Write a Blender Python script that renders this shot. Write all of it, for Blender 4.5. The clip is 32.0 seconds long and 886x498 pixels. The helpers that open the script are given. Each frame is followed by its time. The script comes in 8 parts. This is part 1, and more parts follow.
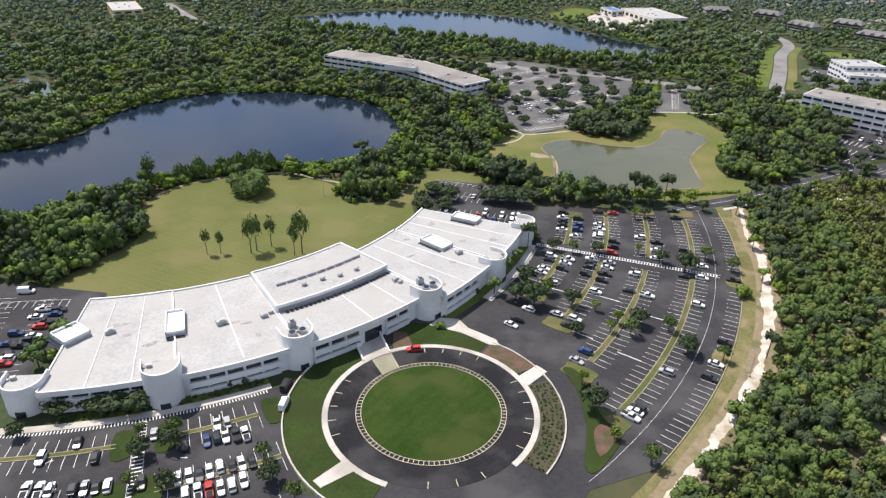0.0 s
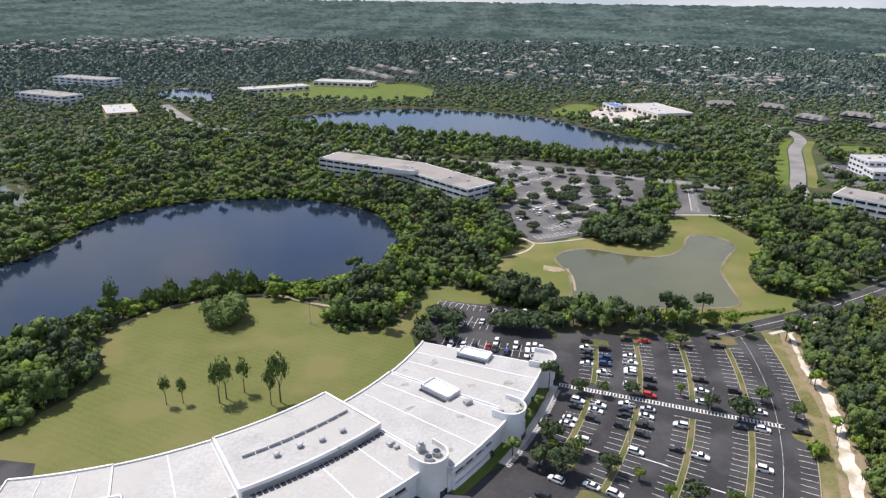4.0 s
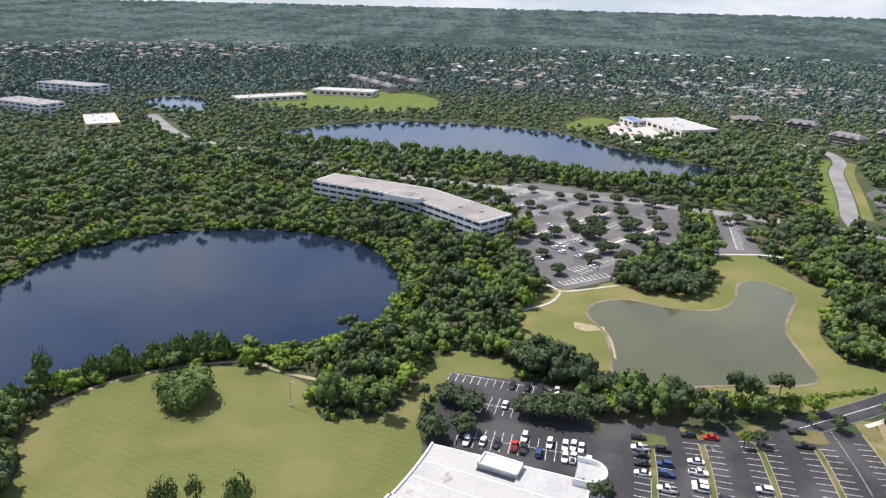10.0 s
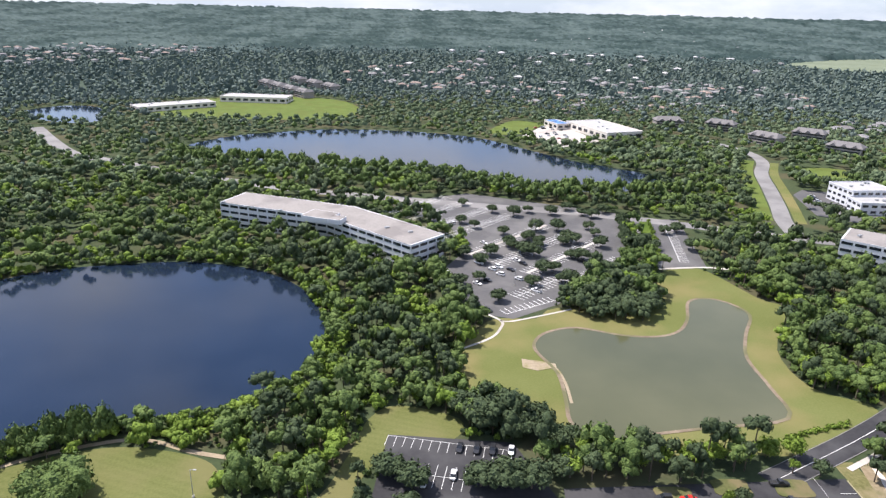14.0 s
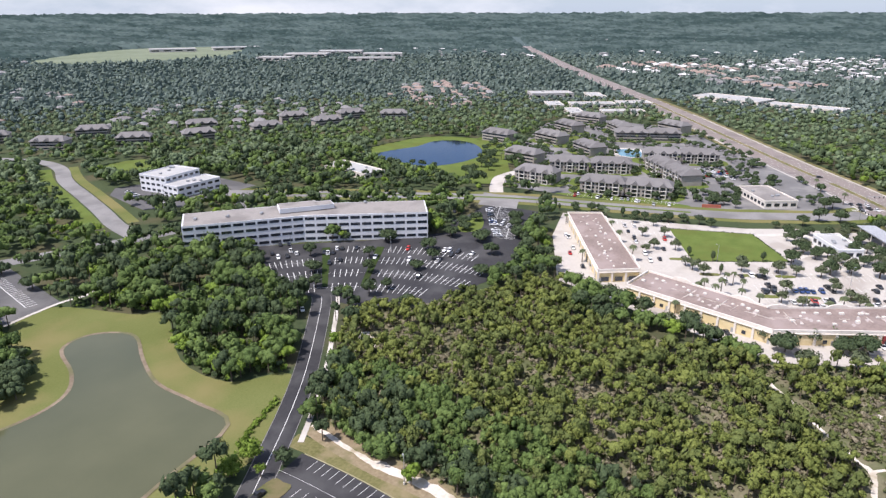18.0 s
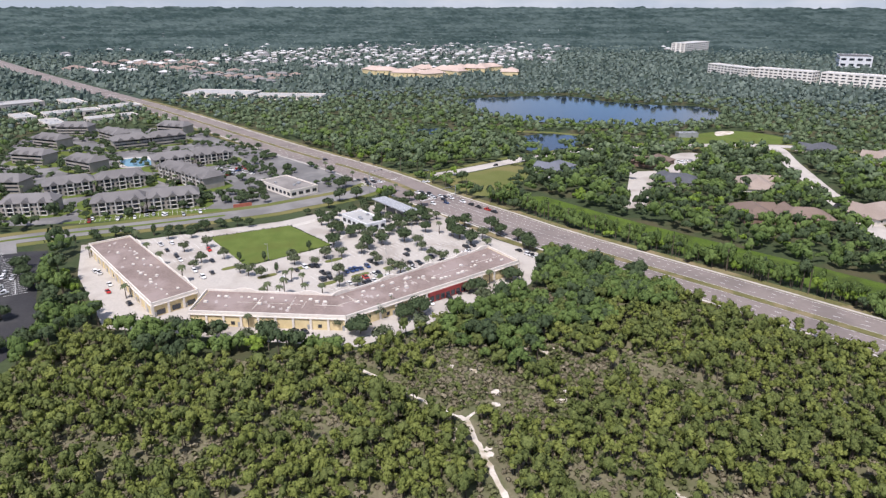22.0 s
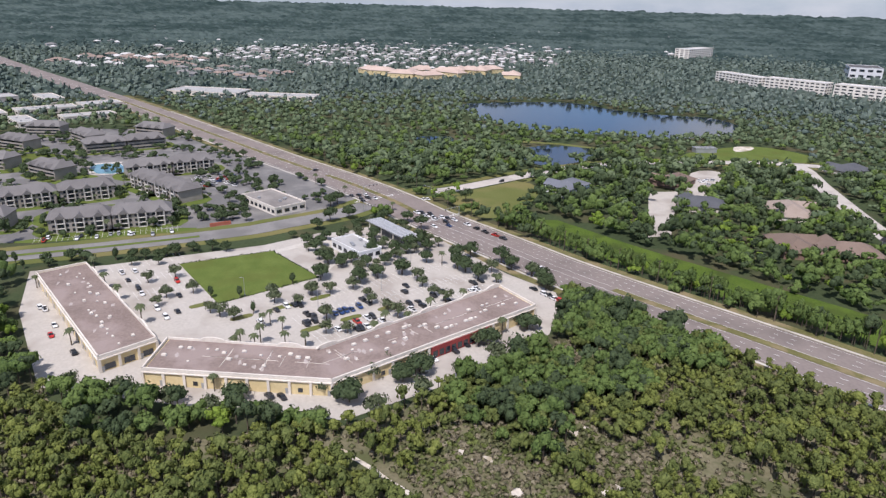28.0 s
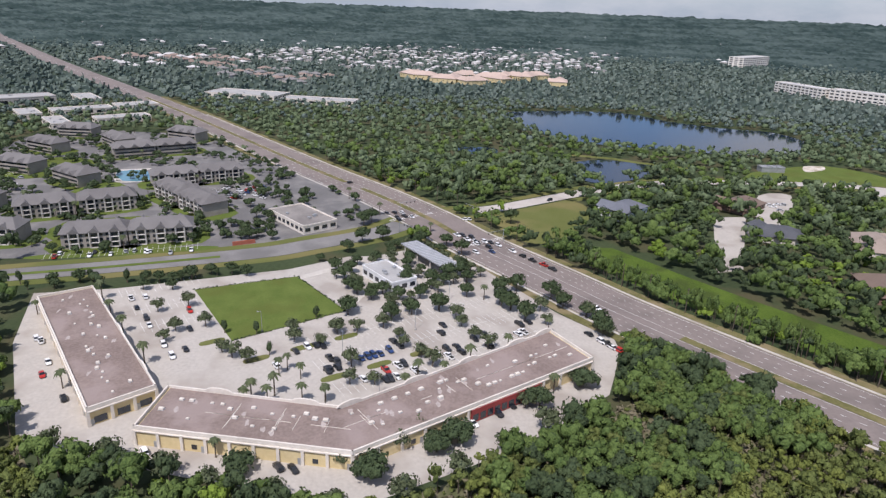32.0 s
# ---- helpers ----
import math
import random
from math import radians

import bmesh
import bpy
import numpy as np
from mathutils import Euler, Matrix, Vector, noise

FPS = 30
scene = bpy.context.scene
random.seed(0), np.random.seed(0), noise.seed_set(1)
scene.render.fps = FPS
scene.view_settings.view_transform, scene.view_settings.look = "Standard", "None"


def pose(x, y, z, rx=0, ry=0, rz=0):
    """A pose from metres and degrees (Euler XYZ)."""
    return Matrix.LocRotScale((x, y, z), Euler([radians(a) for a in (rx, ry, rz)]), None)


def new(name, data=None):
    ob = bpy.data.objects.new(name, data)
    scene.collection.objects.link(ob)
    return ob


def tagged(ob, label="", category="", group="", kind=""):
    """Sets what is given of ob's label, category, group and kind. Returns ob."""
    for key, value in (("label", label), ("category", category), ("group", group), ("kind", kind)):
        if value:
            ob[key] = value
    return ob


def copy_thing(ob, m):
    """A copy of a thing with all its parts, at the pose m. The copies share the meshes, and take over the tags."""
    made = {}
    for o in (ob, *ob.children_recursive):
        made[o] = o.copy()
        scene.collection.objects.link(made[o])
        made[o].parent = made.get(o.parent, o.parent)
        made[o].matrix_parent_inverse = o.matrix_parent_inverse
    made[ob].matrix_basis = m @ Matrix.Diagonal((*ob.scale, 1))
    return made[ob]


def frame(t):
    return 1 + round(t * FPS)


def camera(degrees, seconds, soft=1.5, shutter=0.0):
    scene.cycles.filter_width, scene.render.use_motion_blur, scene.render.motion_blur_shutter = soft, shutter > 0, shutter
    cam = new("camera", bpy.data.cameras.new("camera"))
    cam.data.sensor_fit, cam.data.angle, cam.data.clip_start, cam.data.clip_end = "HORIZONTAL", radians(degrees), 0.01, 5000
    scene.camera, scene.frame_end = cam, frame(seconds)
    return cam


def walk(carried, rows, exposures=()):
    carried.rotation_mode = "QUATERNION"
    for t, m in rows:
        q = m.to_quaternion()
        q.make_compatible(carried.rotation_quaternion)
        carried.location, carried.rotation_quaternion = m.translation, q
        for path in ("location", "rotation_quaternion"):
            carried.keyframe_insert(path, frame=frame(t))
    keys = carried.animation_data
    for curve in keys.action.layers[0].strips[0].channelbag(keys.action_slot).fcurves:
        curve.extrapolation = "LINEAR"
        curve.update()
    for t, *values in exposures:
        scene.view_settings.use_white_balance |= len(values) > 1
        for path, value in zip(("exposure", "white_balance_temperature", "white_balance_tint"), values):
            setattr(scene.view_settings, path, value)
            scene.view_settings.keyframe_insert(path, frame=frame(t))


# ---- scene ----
# seconds, x, y, z, degrees below the horizon, heading, lean
PATH = [
    (0.0, 0.00, 0.00, 127.00, 27.85, 0.00, 1.63),
    (0.5, 0.09, 5.74, 127.03, 28.21, 0.06, 1.48),
    (1.0, 0.12, 11.43, 127.04, 29.94, 0.13, 1.22),
    (1.5, 0.06, 16.98, 126.98, 28.36, 0.24, 0.98),
    (2.0, -0.10, 22.36, 126.82, 20.76, 0.40, 0.70),
    (2.5, -0.32, 27.64, 126.63, 20.54, 0.39, 0.69),
    (3.0, -0.61, 32.85, 126.44, 20.50, 0.39, 0.78),
    (3.5, -0.91, 38.03, 126.25, 20.49, 0.36, 0.73),
    (5.5, -2.63, 58.24, 125.89, 20.43, 0.29, 1.09),
    (6.0, -3.18, 63.05, 125.65, 20.34, 0.28, 1.20),
    (6.5, -3.71, 67.85, 125.37, 20.39, 0.24, 1.34),
    (7.0, -4.21, 72.63, 125.12, 20.37, 0.25, 1.45),
    (7.5, -4.68, 77.39, 124.97, 20.38, 0.24, 1.45),
    (8.0, -5.12, 82.17, 124.97, 20.40, 0.24, 1.48),
    (8.5, -5.53, 86.99, 125.10, 17.45, 0.34, 1.62),
    (9.0, -5.93, 91.78, 125.28, 16.55, 0.37, 1.50),
    (9.5, -6.30, 96.48, 125.49, 20.02, 0.37, 1.44),
    (10.0, -6.64, 101.17, 125.74, 20.06, 0.42, 1.37),
    (10.5, -6.94, 105.86, 125.97, 20.07, 0.43, 1.34),
    (11.0, -7.22, 110.53, 126.16, 20.15, 0.40, 1.39),
    (11.5, -7.51, 115.15, 126.28, 20.08, 0.48, 1.36),
    (12.0, -7.77, 119.71, 126.29, 20.07, 0.52, 1.37),
    (12.5, -7.98, 124.23, 126.17, 20.04, 0.57, 1.31),
    (13.0, -8.11, 128.74, 125.99, 19.98, 0.10, 1.14),
    (13.5, -8.21, 133.28, 125.85, 19.94, -2.39, 1.29),
    (15.5, -8.52, 151.10, 124.86, 19.58, -23.59, 0.34),
    (16.0, -8.06, 155.67, 124.51, 19.52, -30.39, 0.08),
    (16.5, -7.44, 160.14, 124.18, 19.53, -38.52, -0.04),
    (17.0, -6.56, 164.45, 123.89, 19.49, -46.44, -0.03),
    (17.5, -5.35, 168.53, 123.65, 19.53, -55.01, -0.25),
    (18.0, -3.77, 172.39, 123.49, 19.62, -63.56, -0.13),
    (18.5, -1.78, 176.04, 123.43, 19.61, -72.12, -0.32),
    (19.0, 0.49, 179.37, 123.48, 19.72, -80.72, -0.48),
    (19.5, 2.92, 182.29, 123.62, 19.83, -89.38, -0.41),
    (20.0, 5.54, 184.71, 123.78, 19.86, -97.93, -0.40),
    (20.5, 8.42, 186.60, 123.89, 19.88, -105.20, -0.16),
    (21.0, 11.54, 187.87, 123.89, 19.96, -105.23, -0.12),
    (21.5, 14.86, 188.61, 123.82, 20.00, -105.31, -0.08),
    (22.0, 18.34, 188.93, 123.72, 20.05, -105.40, 0.05),
    (22.5, 21.94, 188.91, 123.63, 20.04, -105.45, 0.32),
    (23.0, 25.64, 188.64, 123.58, 20.01, -105.45, 0.55),
    (23.5, 29.39, 188.22, 123.56, 20.03, -105.54, 0.61),
    (24.0, 33.20, 187.67, 123.58, 20.03, -105.56, 0.70),
    (24.5, 37.06, 187.01, 123.62, 20.01, -105.63, 0.80),
    (25.0, 40.99, 186.29, 123.67, 20.00, -105.66, 0.88),
    (25.5, 44.97, 185.53, 123.73, 20.11, -105.75, 0.99),
    (27.5, 62.86, 182.17, 124.09, 20.17, -106.04, 1.43),
    (28.0, 67.42, 181.34, 124.22, 20.14, -106.11, 1.52),
    (28.5, 71.98, 180.53, 124.35, 20.10, -106.17, 1.58),
    (29.0, 76.56, 179.70, 124.47, 20.09, -106.19, 1.70),
    (29.5, 81.21, 178.84, 124.54, 20.13, -106.26, 1.93),
    (30.0, 85.95, 177.95, 124.54, 20.16, -106.28, 2.17),
    (30.5, 90.81, 176.98, 124.45, 20.11, -105.55, 2.24),
    (31.0, 95.78, 175.98, 124.29, 20.09, -103.84, 2.28),
    (31.5, 100.82, 174.96, 124.09, 20.04, -102.74, 2.26),
    (32.0, 105.90, 173.93, 123.86, 19.99, -102.78, 2.16),
]
cam = camera(66.96, 32.0, soft=1.35)
walk(cam, [(t, pose(x, y, z, 90 - p, 0, h) @ pose(0, 0, 0, 0, 0, r)) for t, x, y, z, p, h, r in PATH],
     exposures=[(0, 0.40, 6680, 13), (1.5, 0.36, 6630, 13), (2.5, 0.36, 6580, 14), (8, 0.44, 6530, 15), (9, 0.24, 6280, 14), (9.6, 0.44, 6530, 15), (11, 0.66, 6480, 16), (13, 0.76, 6480, 16),
                (16, 0.66, 6330, 18), (18, 0.47, 6330, 18), (20, 0.33, 6330, 18), (22, 0.23, 6330, 18), (25, 0.17, 6330, 18), (28, 0.06, 6330, 18), (32, -0.07, 6310, 18)])

# ---- world, sun ----
SUN_DIR = Vector((-0.42, 0.30, 0.86)).normalized()
world = bpy.data.worlds.new("sky")
scene.world = world
world.use_nodes = True
wn, wl = world.node_tree.nodes, world.node_tree.links
wn.clear()
sky = wn.new("ShaderNodeTexSky")
sky.sky_type = "NISHITA"
sky.sun_disc = False
sky.sun_elevation = math.asin(SUN_DIR.z)
sky.sun_rotation = math.atan2(SUN_DIR.x, SUN_DIR.y)
sky.air_density, sky.dust_density, sky.ozone_density = 1.0, 0.4, 2.0
wtc = wn.new("ShaderNodeTexCoord")
wmap = wn.new("ShaderNodeMapping")
wmap.inputs["Scale"].default_value = (1.0, 1.0, 3.0)
wno = wn.new("ShaderNodeTexNoise")
wno.inputs["Scale"].default_value, wno.inputs["Detail"].default_value = 2.4, 9.0
wno.inputs["Roughness"].default_value = 0.6
wra = wn.new("ShaderNodeValToRGB")
wra.color_ramp.elements[0].position, wra.color_ramp.elements[1].position = 0.43, 0.62
wmx = wn.new("ShaderNodeMix")
wmx.data_type = "RGBA"
wmx.inputs[7].default_value = (6.6, 6.9, 7.2, 1)
wbg = wn.new("ShaderNodeBackground")
wbg.inputs["Strength"].default_value = 0.100
wou = wn.new("ShaderNodeOutputWorld")
wl.new(wtc.outputs["Generated"], wmap.inputs["Vector"])
wl.new(wmap.outputs[0], wno.inputs["Vector"])
wl.new(wno.outputs[0], wra.inputs[0])
wsep, whz = wn.new("ShaderNodeSeparateXYZ"), wn.new("ShaderNodeMapRange")
whz.inputs[1].default_value, whz.inputs[2].default_value, whz.inputs[3].default_value, whz.inputs[4].default_value = 0.0, 0.12, 0.80, 0.0
wl.new(wtc.outputs["Generated"], wsep.inputs[0])
wl.new(wsep.outputs[2], whz.inputs[0])
wmist = wn.new("ShaderNodeMix")
wmist.data_type = "RGBA"
wmist.inputs[7].default_value = (4.1, 4.8, 5.7, 1)
wl.new(whz.outputs[0], wmist.inputs[0])
wl.new(wra.outputs[0], wmx.inputs[0])
wtint = wn.new("ShaderNodeMix")
wtint.data_type, wtint.blend_type = "RGBA", "MULTIPLY"
wtint.inputs[0].default_value = 1.0
wtint.inputs[7].default_value = (0.78, 0.94, 1.16, 1)
wl.new(sky.outputs[0], wtint.inputs[6])
wl.new(wtint.outputs[2], wmist.inputs[6])
wl.new(wmist.outputs[2], wmx.inputs[6])
wl.new(wmx.outputs[2], wbg.inputs[0])
wl.new(wbg.outputs[0], wou.inputs[0])
sun = new("sun", bpy.data.lights.new("sun", "SUN"))
sun.data.energy, sun.data.angle, sun.data.color = 4.5, radians(0.55), (1.0, 0.955, 0.88)
sun.matrix_world = Matrix.Translation((0, 0, 400)) @ SUN_DIR.to_track_quat("Z", "Y").to_matrix().to_4x4()


# ---- materials ----
def material(name, dark, light, big=0.05, fine=1.2, rough=0.8, metal=0.0, bump=0.0, bump_scale=3.0, stain=None, stain_scale=0.02, tint=0.0, spec=0.5, per_object=0.0, fw=0.45, crisp=0.2, deep=0.3, mow=None):
    """Two colours mixed by a broad and a fine noise in metres; optional stain colour, vertex or object tint and relief.
    """
    m = bpy.data.materials.new(name)
    m.use_nodes = True
    n, l = m.node_tree.nodes, m.node_tree.links
    p = n["Principled BSDF"]
    geo = n.new("ShaderNodeNewGeometry")

    def noisy(scale, detail=4.0):
        t = n.new("ShaderNodeTexNoise")
        t.inputs["Scale"].default_value, t.inputs["Detail"].default_value = scale, detail
        l.new(geo.outputs["Position"], t.inputs["Vector"])
        return t.outputs[0]

    def maths(op, a, b):
        t = n.new("ShaderNodeMath")
        t.operation = op
        for i, v in enumerate((a, b)):
            if isinstance(v, (int, float)):
                t.inputs[i].default_value = v
            else:
                l.new(v, t.inputs[i])
        return t.outputs[0]

    def mixed(fac, a, b):
        t = n.new("ShaderNodeMix")
        t.data_type = "RGBA"
        for i, v in ((0, fac), (6, a), (7, b)):
            if isinstance(v, tuple):
                t.inputs[i].default_value = (*v, 1)
            elif isinstance(v, (int, float)):
                t.inputs[i].default_value = v
            else:
                l.new(v, t.inputs[i])
        return t.outputs[2]

    def spread(v, lo, hi):
        t = n.new("ShaderNodeMapRange")
        t.inputs[1].default_value, t.inputs[2].default_value = lo, hi
        l.new(v, t.inputs[0])
        return t.outputs[0]

    fac = maths("ADD", maths("MULTIPLY", spread(noisy(big), 0.3, 0.7), 1 - fw), maths("MULTIPLY", spread(noisy(fine, 6.0), 0.5 - crisp, 0.5 + crisp), fw))
    if mow:
        mp, wv = n.new("ShaderNodeMapping"), n.new("ShaderNodeTexWave")
        mp.inputs["Rotation"].default_value = (0, 0, radians(mow[0]))
        wv.inputs["Scale"].default_value, wv.inputs["Distortion"].default_value, wv.inputs["Detail"].default_value = 0.314 / mow[1], 1.2, 3.0
        wv.inputs["Detail Scale"].default_value = 0.6
        l.new(geo.outputs["Position"], mp.inputs["Vector"])
        l.new(mp.outputs[0], wv.inputs["Vector"])
        fac = maths("ADD", maths("MULTIPLY", fac, 1 - mow[2]), maths("MULTIPLY", wv.outputs["Fac"], mow[2]))
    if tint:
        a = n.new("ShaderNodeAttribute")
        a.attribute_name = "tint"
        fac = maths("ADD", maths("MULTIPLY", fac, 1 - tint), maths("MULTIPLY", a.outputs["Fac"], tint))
    if per_object:
        oi = n.new("ShaderNodeObjectInfo")
        fac = maths("ADD", maths("MULTIPLY", fac, 1 - per_object), maths("MULTIPLY", oi.outputs["Random"], per_object))
    col = mixed(fac, dark, light)
    if stain:
        col = mixed(maths("MULTIPLY", spread(noisy(stain_scale, 6.0), 0.48, 0.62), 0.8), col, stain)
    l.new(col, p.inputs["Base Color"])
    p.inputs["Roughness"].default_value, p.inputs["Metallic"].default_value = rough, metal
    p.inputs["Specular IOR Level"].default_value = spec
    if bump:
        b = n.new("ShaderNodeBump")
        b.inputs["Strength"].default_value, b.inputs["Distance"].default_value = bump, deep
        l.new(noisy(bump_scale), b.inputs["Height"])
        l.new(b.outputs[0], p.inputs["Normal"])
    return m


M_FLOOR = material("woodland floor", (0.030, 0.046, 0.022), (0.066, 0.085, 0.040), 0.02, 0.5, 0.95, stain=(0.09, 0.08, 0.045), stain_scale=0.03, spec=0.1)
M_SCRUB = material("scrub floor", (0.105, 0.100, 0.058), (0.22, 0.20, 0.13), 0.05, 0.9, 0.95, stain=(0.085, 0.10, 0.042), stain_scale=0.09, spec=0.1)
M_LAWN = material("mown grass", (0.095, 0.112, 0.030), (0.155, 0.165, 0.060), 0.03, 1.5, 0.95, bump=0.3, stain=(0.19, 0.165, 0.07), stain_scale=0.022, spec=0.1)
M_TURF = material("green turf", (0.072, 0.108, 0.022), (0.135, 0.172, 0.045), 0.08, 1.5, 0.95, bump=0.3, stain=(0.10, 0.12, 0.03), stain_scale=0.05, spec=0.1)
M_VERGE = material("dry verge grass", (0.095, 0.098, 0.034), (0.195, 0.175, 0.082), 0.07, 1.0, 0.95, stain=(0.25, 0.20, 0.12), stain_scale=0.10, spec=0.1, crisp=0.13)
M_STRIP = material("parking strip grass", (0.062, 0.076, 0.024), (0.135, 0.135, 0.058), 0.12, 1.2, 0.95, stain=(0.16, 0.13, 0.07), stain_scale=0.12, spec=0.1)
M_SAND = material("pale sand", (0.42, 0.37, 0.31), (0.74, 0.69, 0.62), 0.15, 0.9, 0.95, stain=(0.30, 0.25, 0.16), stain_scale=0.12, spec=0.1)
M_ASPH = material("dark asphalt", (0.024, 0.024, 0.027), (0.050, 0.049, 0.051), 0.06, 0.7, 0.9, stain=(0.070, 0.069, 0.070), stain_scale=0.05, spec=0.25)
M_ASPH2 = material("worn asphalt", (0.062, 0.061, 0.062), (0.108, 0.105, 0.104), 0.05, 0.6, 0.88, stain=(0.135, 0.13, 0.125), stain_scale=0.04)
M_HIGH = material("worn brownish highway asphalt", (0.175, 0.145, 0.132), (0.265, 0.225, 0.205), 0.04, 0.7, 0.9, stain=(0.15, 0.125, 0.115), stain_scale=0.04)
M_CONC = material("pale concrete", (0.40, 0.37, 0.33), (0.58, 0.55, 0.50), 0.1, 1.1, 0.9, stain=(0.33, 0.30, 0.26), stain_scale=0.08)
M_LOTC = material("bleached parking concrete", (0.367, 0.338, 0.302), (0.518, 0.485, 0.440), 0.05, 0.8, 0.9, stain=(0.31, 0.275, 0.24), stain_scale=0.05)
M_PAINT = material("white road paint", (0.55, 0.55, 0.53), (0.80, 0.80, 0.78), 0.3, 2.0, 0.7)
M_YELLOW = material("yellow kerb paint", (0.22, 0.205, 0.11), (0.34, 0.315, 0.19), 0.3, 2.0, 0.7)
M_WHITE = material("white wall paint", (0.70, 0.71, 0.72), (0.82, 0.82, 0.82), 0.08, 1.0, 0.6, stain=(0.62, 0.62, 0.61), stain_scale=0.06)
M_ROOFW = material("white roof membrane", (0.30, 0.297, 0.290), (0.43, 0.425, 0.415), 0.12, 1.0, 0.75, stain=(0.37, 0.36, 0.34), stain_scale=0.07, crisp=0.12)
M_GRIME = material("roof dirt", (0.16, 0.15, 0.14), (0.42, 0.41, 0.39), 0.3, 1.1, 0.9)
M_ROOFG = material("weathered grey roof", (0.205, 0.188, 0.172), (0.32, 0.297, 0.275), 0.05, 0.7, 0.9, stain=(0.16, 0.145, 0.135), stain_scale=0.05)
M_ROOFB = material("brown gravel roof", (0.165, 0.124, 0.108), (0.280, 0.218, 0.192), 0.10, 1.1, 0.92, stain=(0.30, 0.24, 0.22), stain_scale=0.07, fw=0.5, crisp=0.15)
M_OFFW = material("pale precast panel", (0.56, 0.57, 0.60), (0.70, 0.70, 0.71), 0.08, 0.8, 0.7)
M_CREAM = material("cream yellow stucco", (0.56, 0.45, 0.24), (0.70, 0.58, 0.34), 0.1, 0.8, 0.85)
M_PALE = material("off-white stucco", (0.58, 0.53, 0.47), (0.76, 0.71, 0.64), 0.1, 0.8, 0.85)
M_RED = material("dark red wall", (0.20, 0.03, 0.03), (0.32, 0.05, 0.045), 0.1, 0.8, 0.8)
M_GLASS = material("dark window glass", (0.008, 0.011, 0.016), (0.03, 0.04, 0.055), 0.2, 0.9, 0.06, spec=0.8)
M_METAL = material("grey galvanised metal", (0.28, 0.29, 0.30), (0.45, 0.46, 0.47), 0.3, 1.5, 0.5, metal=0.4)
M_MULCH = material("brown bark mulch", (0.07, 0.04, 0.028), (0.15, 0.09, 0.06), 0.4, 2.0, 0.95, stain=(0.05, 0.06, 0.02), stain_scale=0.25)
M_BANK = material("muddy bank", (0.11, 0.080, 0.050), (0.26, 0.205, 0.145), 0.1, 0.6, 0.95, stain=(0.10, 0.105, 0.04), stain_scale=0.08)
M_BARK = material("bark", (0.06, 0.045, 0.032), (0.15, 0.12, 0.09), 0.5, 3.0, 0.95)
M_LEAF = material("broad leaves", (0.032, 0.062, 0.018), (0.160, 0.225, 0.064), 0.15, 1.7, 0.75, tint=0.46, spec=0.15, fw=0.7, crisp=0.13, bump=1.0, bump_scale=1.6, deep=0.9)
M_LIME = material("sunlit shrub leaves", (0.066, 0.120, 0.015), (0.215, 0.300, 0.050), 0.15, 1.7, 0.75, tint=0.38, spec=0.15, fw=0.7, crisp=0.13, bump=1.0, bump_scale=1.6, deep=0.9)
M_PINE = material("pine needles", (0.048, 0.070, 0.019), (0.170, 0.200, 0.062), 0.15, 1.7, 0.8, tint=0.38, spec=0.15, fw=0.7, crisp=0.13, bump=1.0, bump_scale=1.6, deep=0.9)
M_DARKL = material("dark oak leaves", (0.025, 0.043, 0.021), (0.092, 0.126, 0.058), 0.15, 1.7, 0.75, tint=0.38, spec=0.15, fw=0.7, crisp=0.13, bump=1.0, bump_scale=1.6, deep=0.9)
# Far colours are paler and bluer with distance: haze put into the base colour.
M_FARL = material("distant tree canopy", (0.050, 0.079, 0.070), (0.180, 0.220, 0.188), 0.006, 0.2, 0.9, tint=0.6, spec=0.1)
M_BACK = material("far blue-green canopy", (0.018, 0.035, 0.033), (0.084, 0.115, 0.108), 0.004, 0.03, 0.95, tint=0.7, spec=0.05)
M_DRYB = material("dry brush", (0.12, 0.105, 0.068), (0.31, 0.275, 0.19), 0.15, 1.7, 0.9, tint=0.38, spec=0.15, fw=0.7, crisp=0.13, bump=1.0, bump_scale=1.6, deep=0.9)


def water(name, deep, shallow):
    m = material(name, deep, shallow, 0.01, 0.05, 0.10, bump=0.05, bump_scale=0.8, spec=0.5)
    m.node_tree.nodes["Principled BSDF"].inputs["IOR"].default_value = 1.40
    return m


M_GREYL = material("grey-green oak leaves", (0.042, 0.060, 0.030), (0.150, 0.175, 0.095), 0.15, 1.7, 0.75, tint=0.38, spec=0.15, fw=0.7, crisp=0.13, bump=1.0, bump_scale=1.6, deep=0.9)
M_PINE2 = material("yellow-green pine needles", (0.070, 0.096, 0.020), (0.228, 0.256, 0.070), 0.15, 1.7, 0.8, tint=0.38, spec=0.15, fw=0.7, crisp=0.13, bump=1.0, bump_scale=1.6, deep=0.9)
M_OLIVE = material("olive brush", (0.060, 0.072, 0.030), (0.185, 0.190, 0.095), 0.15, 1.7, 0.9, tint=0.4, spec=0.1, fw=0.7, crisp=0.13, bump=1.0, bump_scale=1.6, deep=0.6)
# Haze is mixed into these far land and leaf colours too.
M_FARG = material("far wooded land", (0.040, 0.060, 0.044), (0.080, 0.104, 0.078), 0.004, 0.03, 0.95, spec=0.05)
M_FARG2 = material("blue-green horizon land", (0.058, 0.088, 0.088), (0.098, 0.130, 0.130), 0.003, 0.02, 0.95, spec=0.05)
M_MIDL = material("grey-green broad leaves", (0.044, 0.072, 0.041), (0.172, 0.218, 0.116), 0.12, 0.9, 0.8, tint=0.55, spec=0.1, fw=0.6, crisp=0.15)
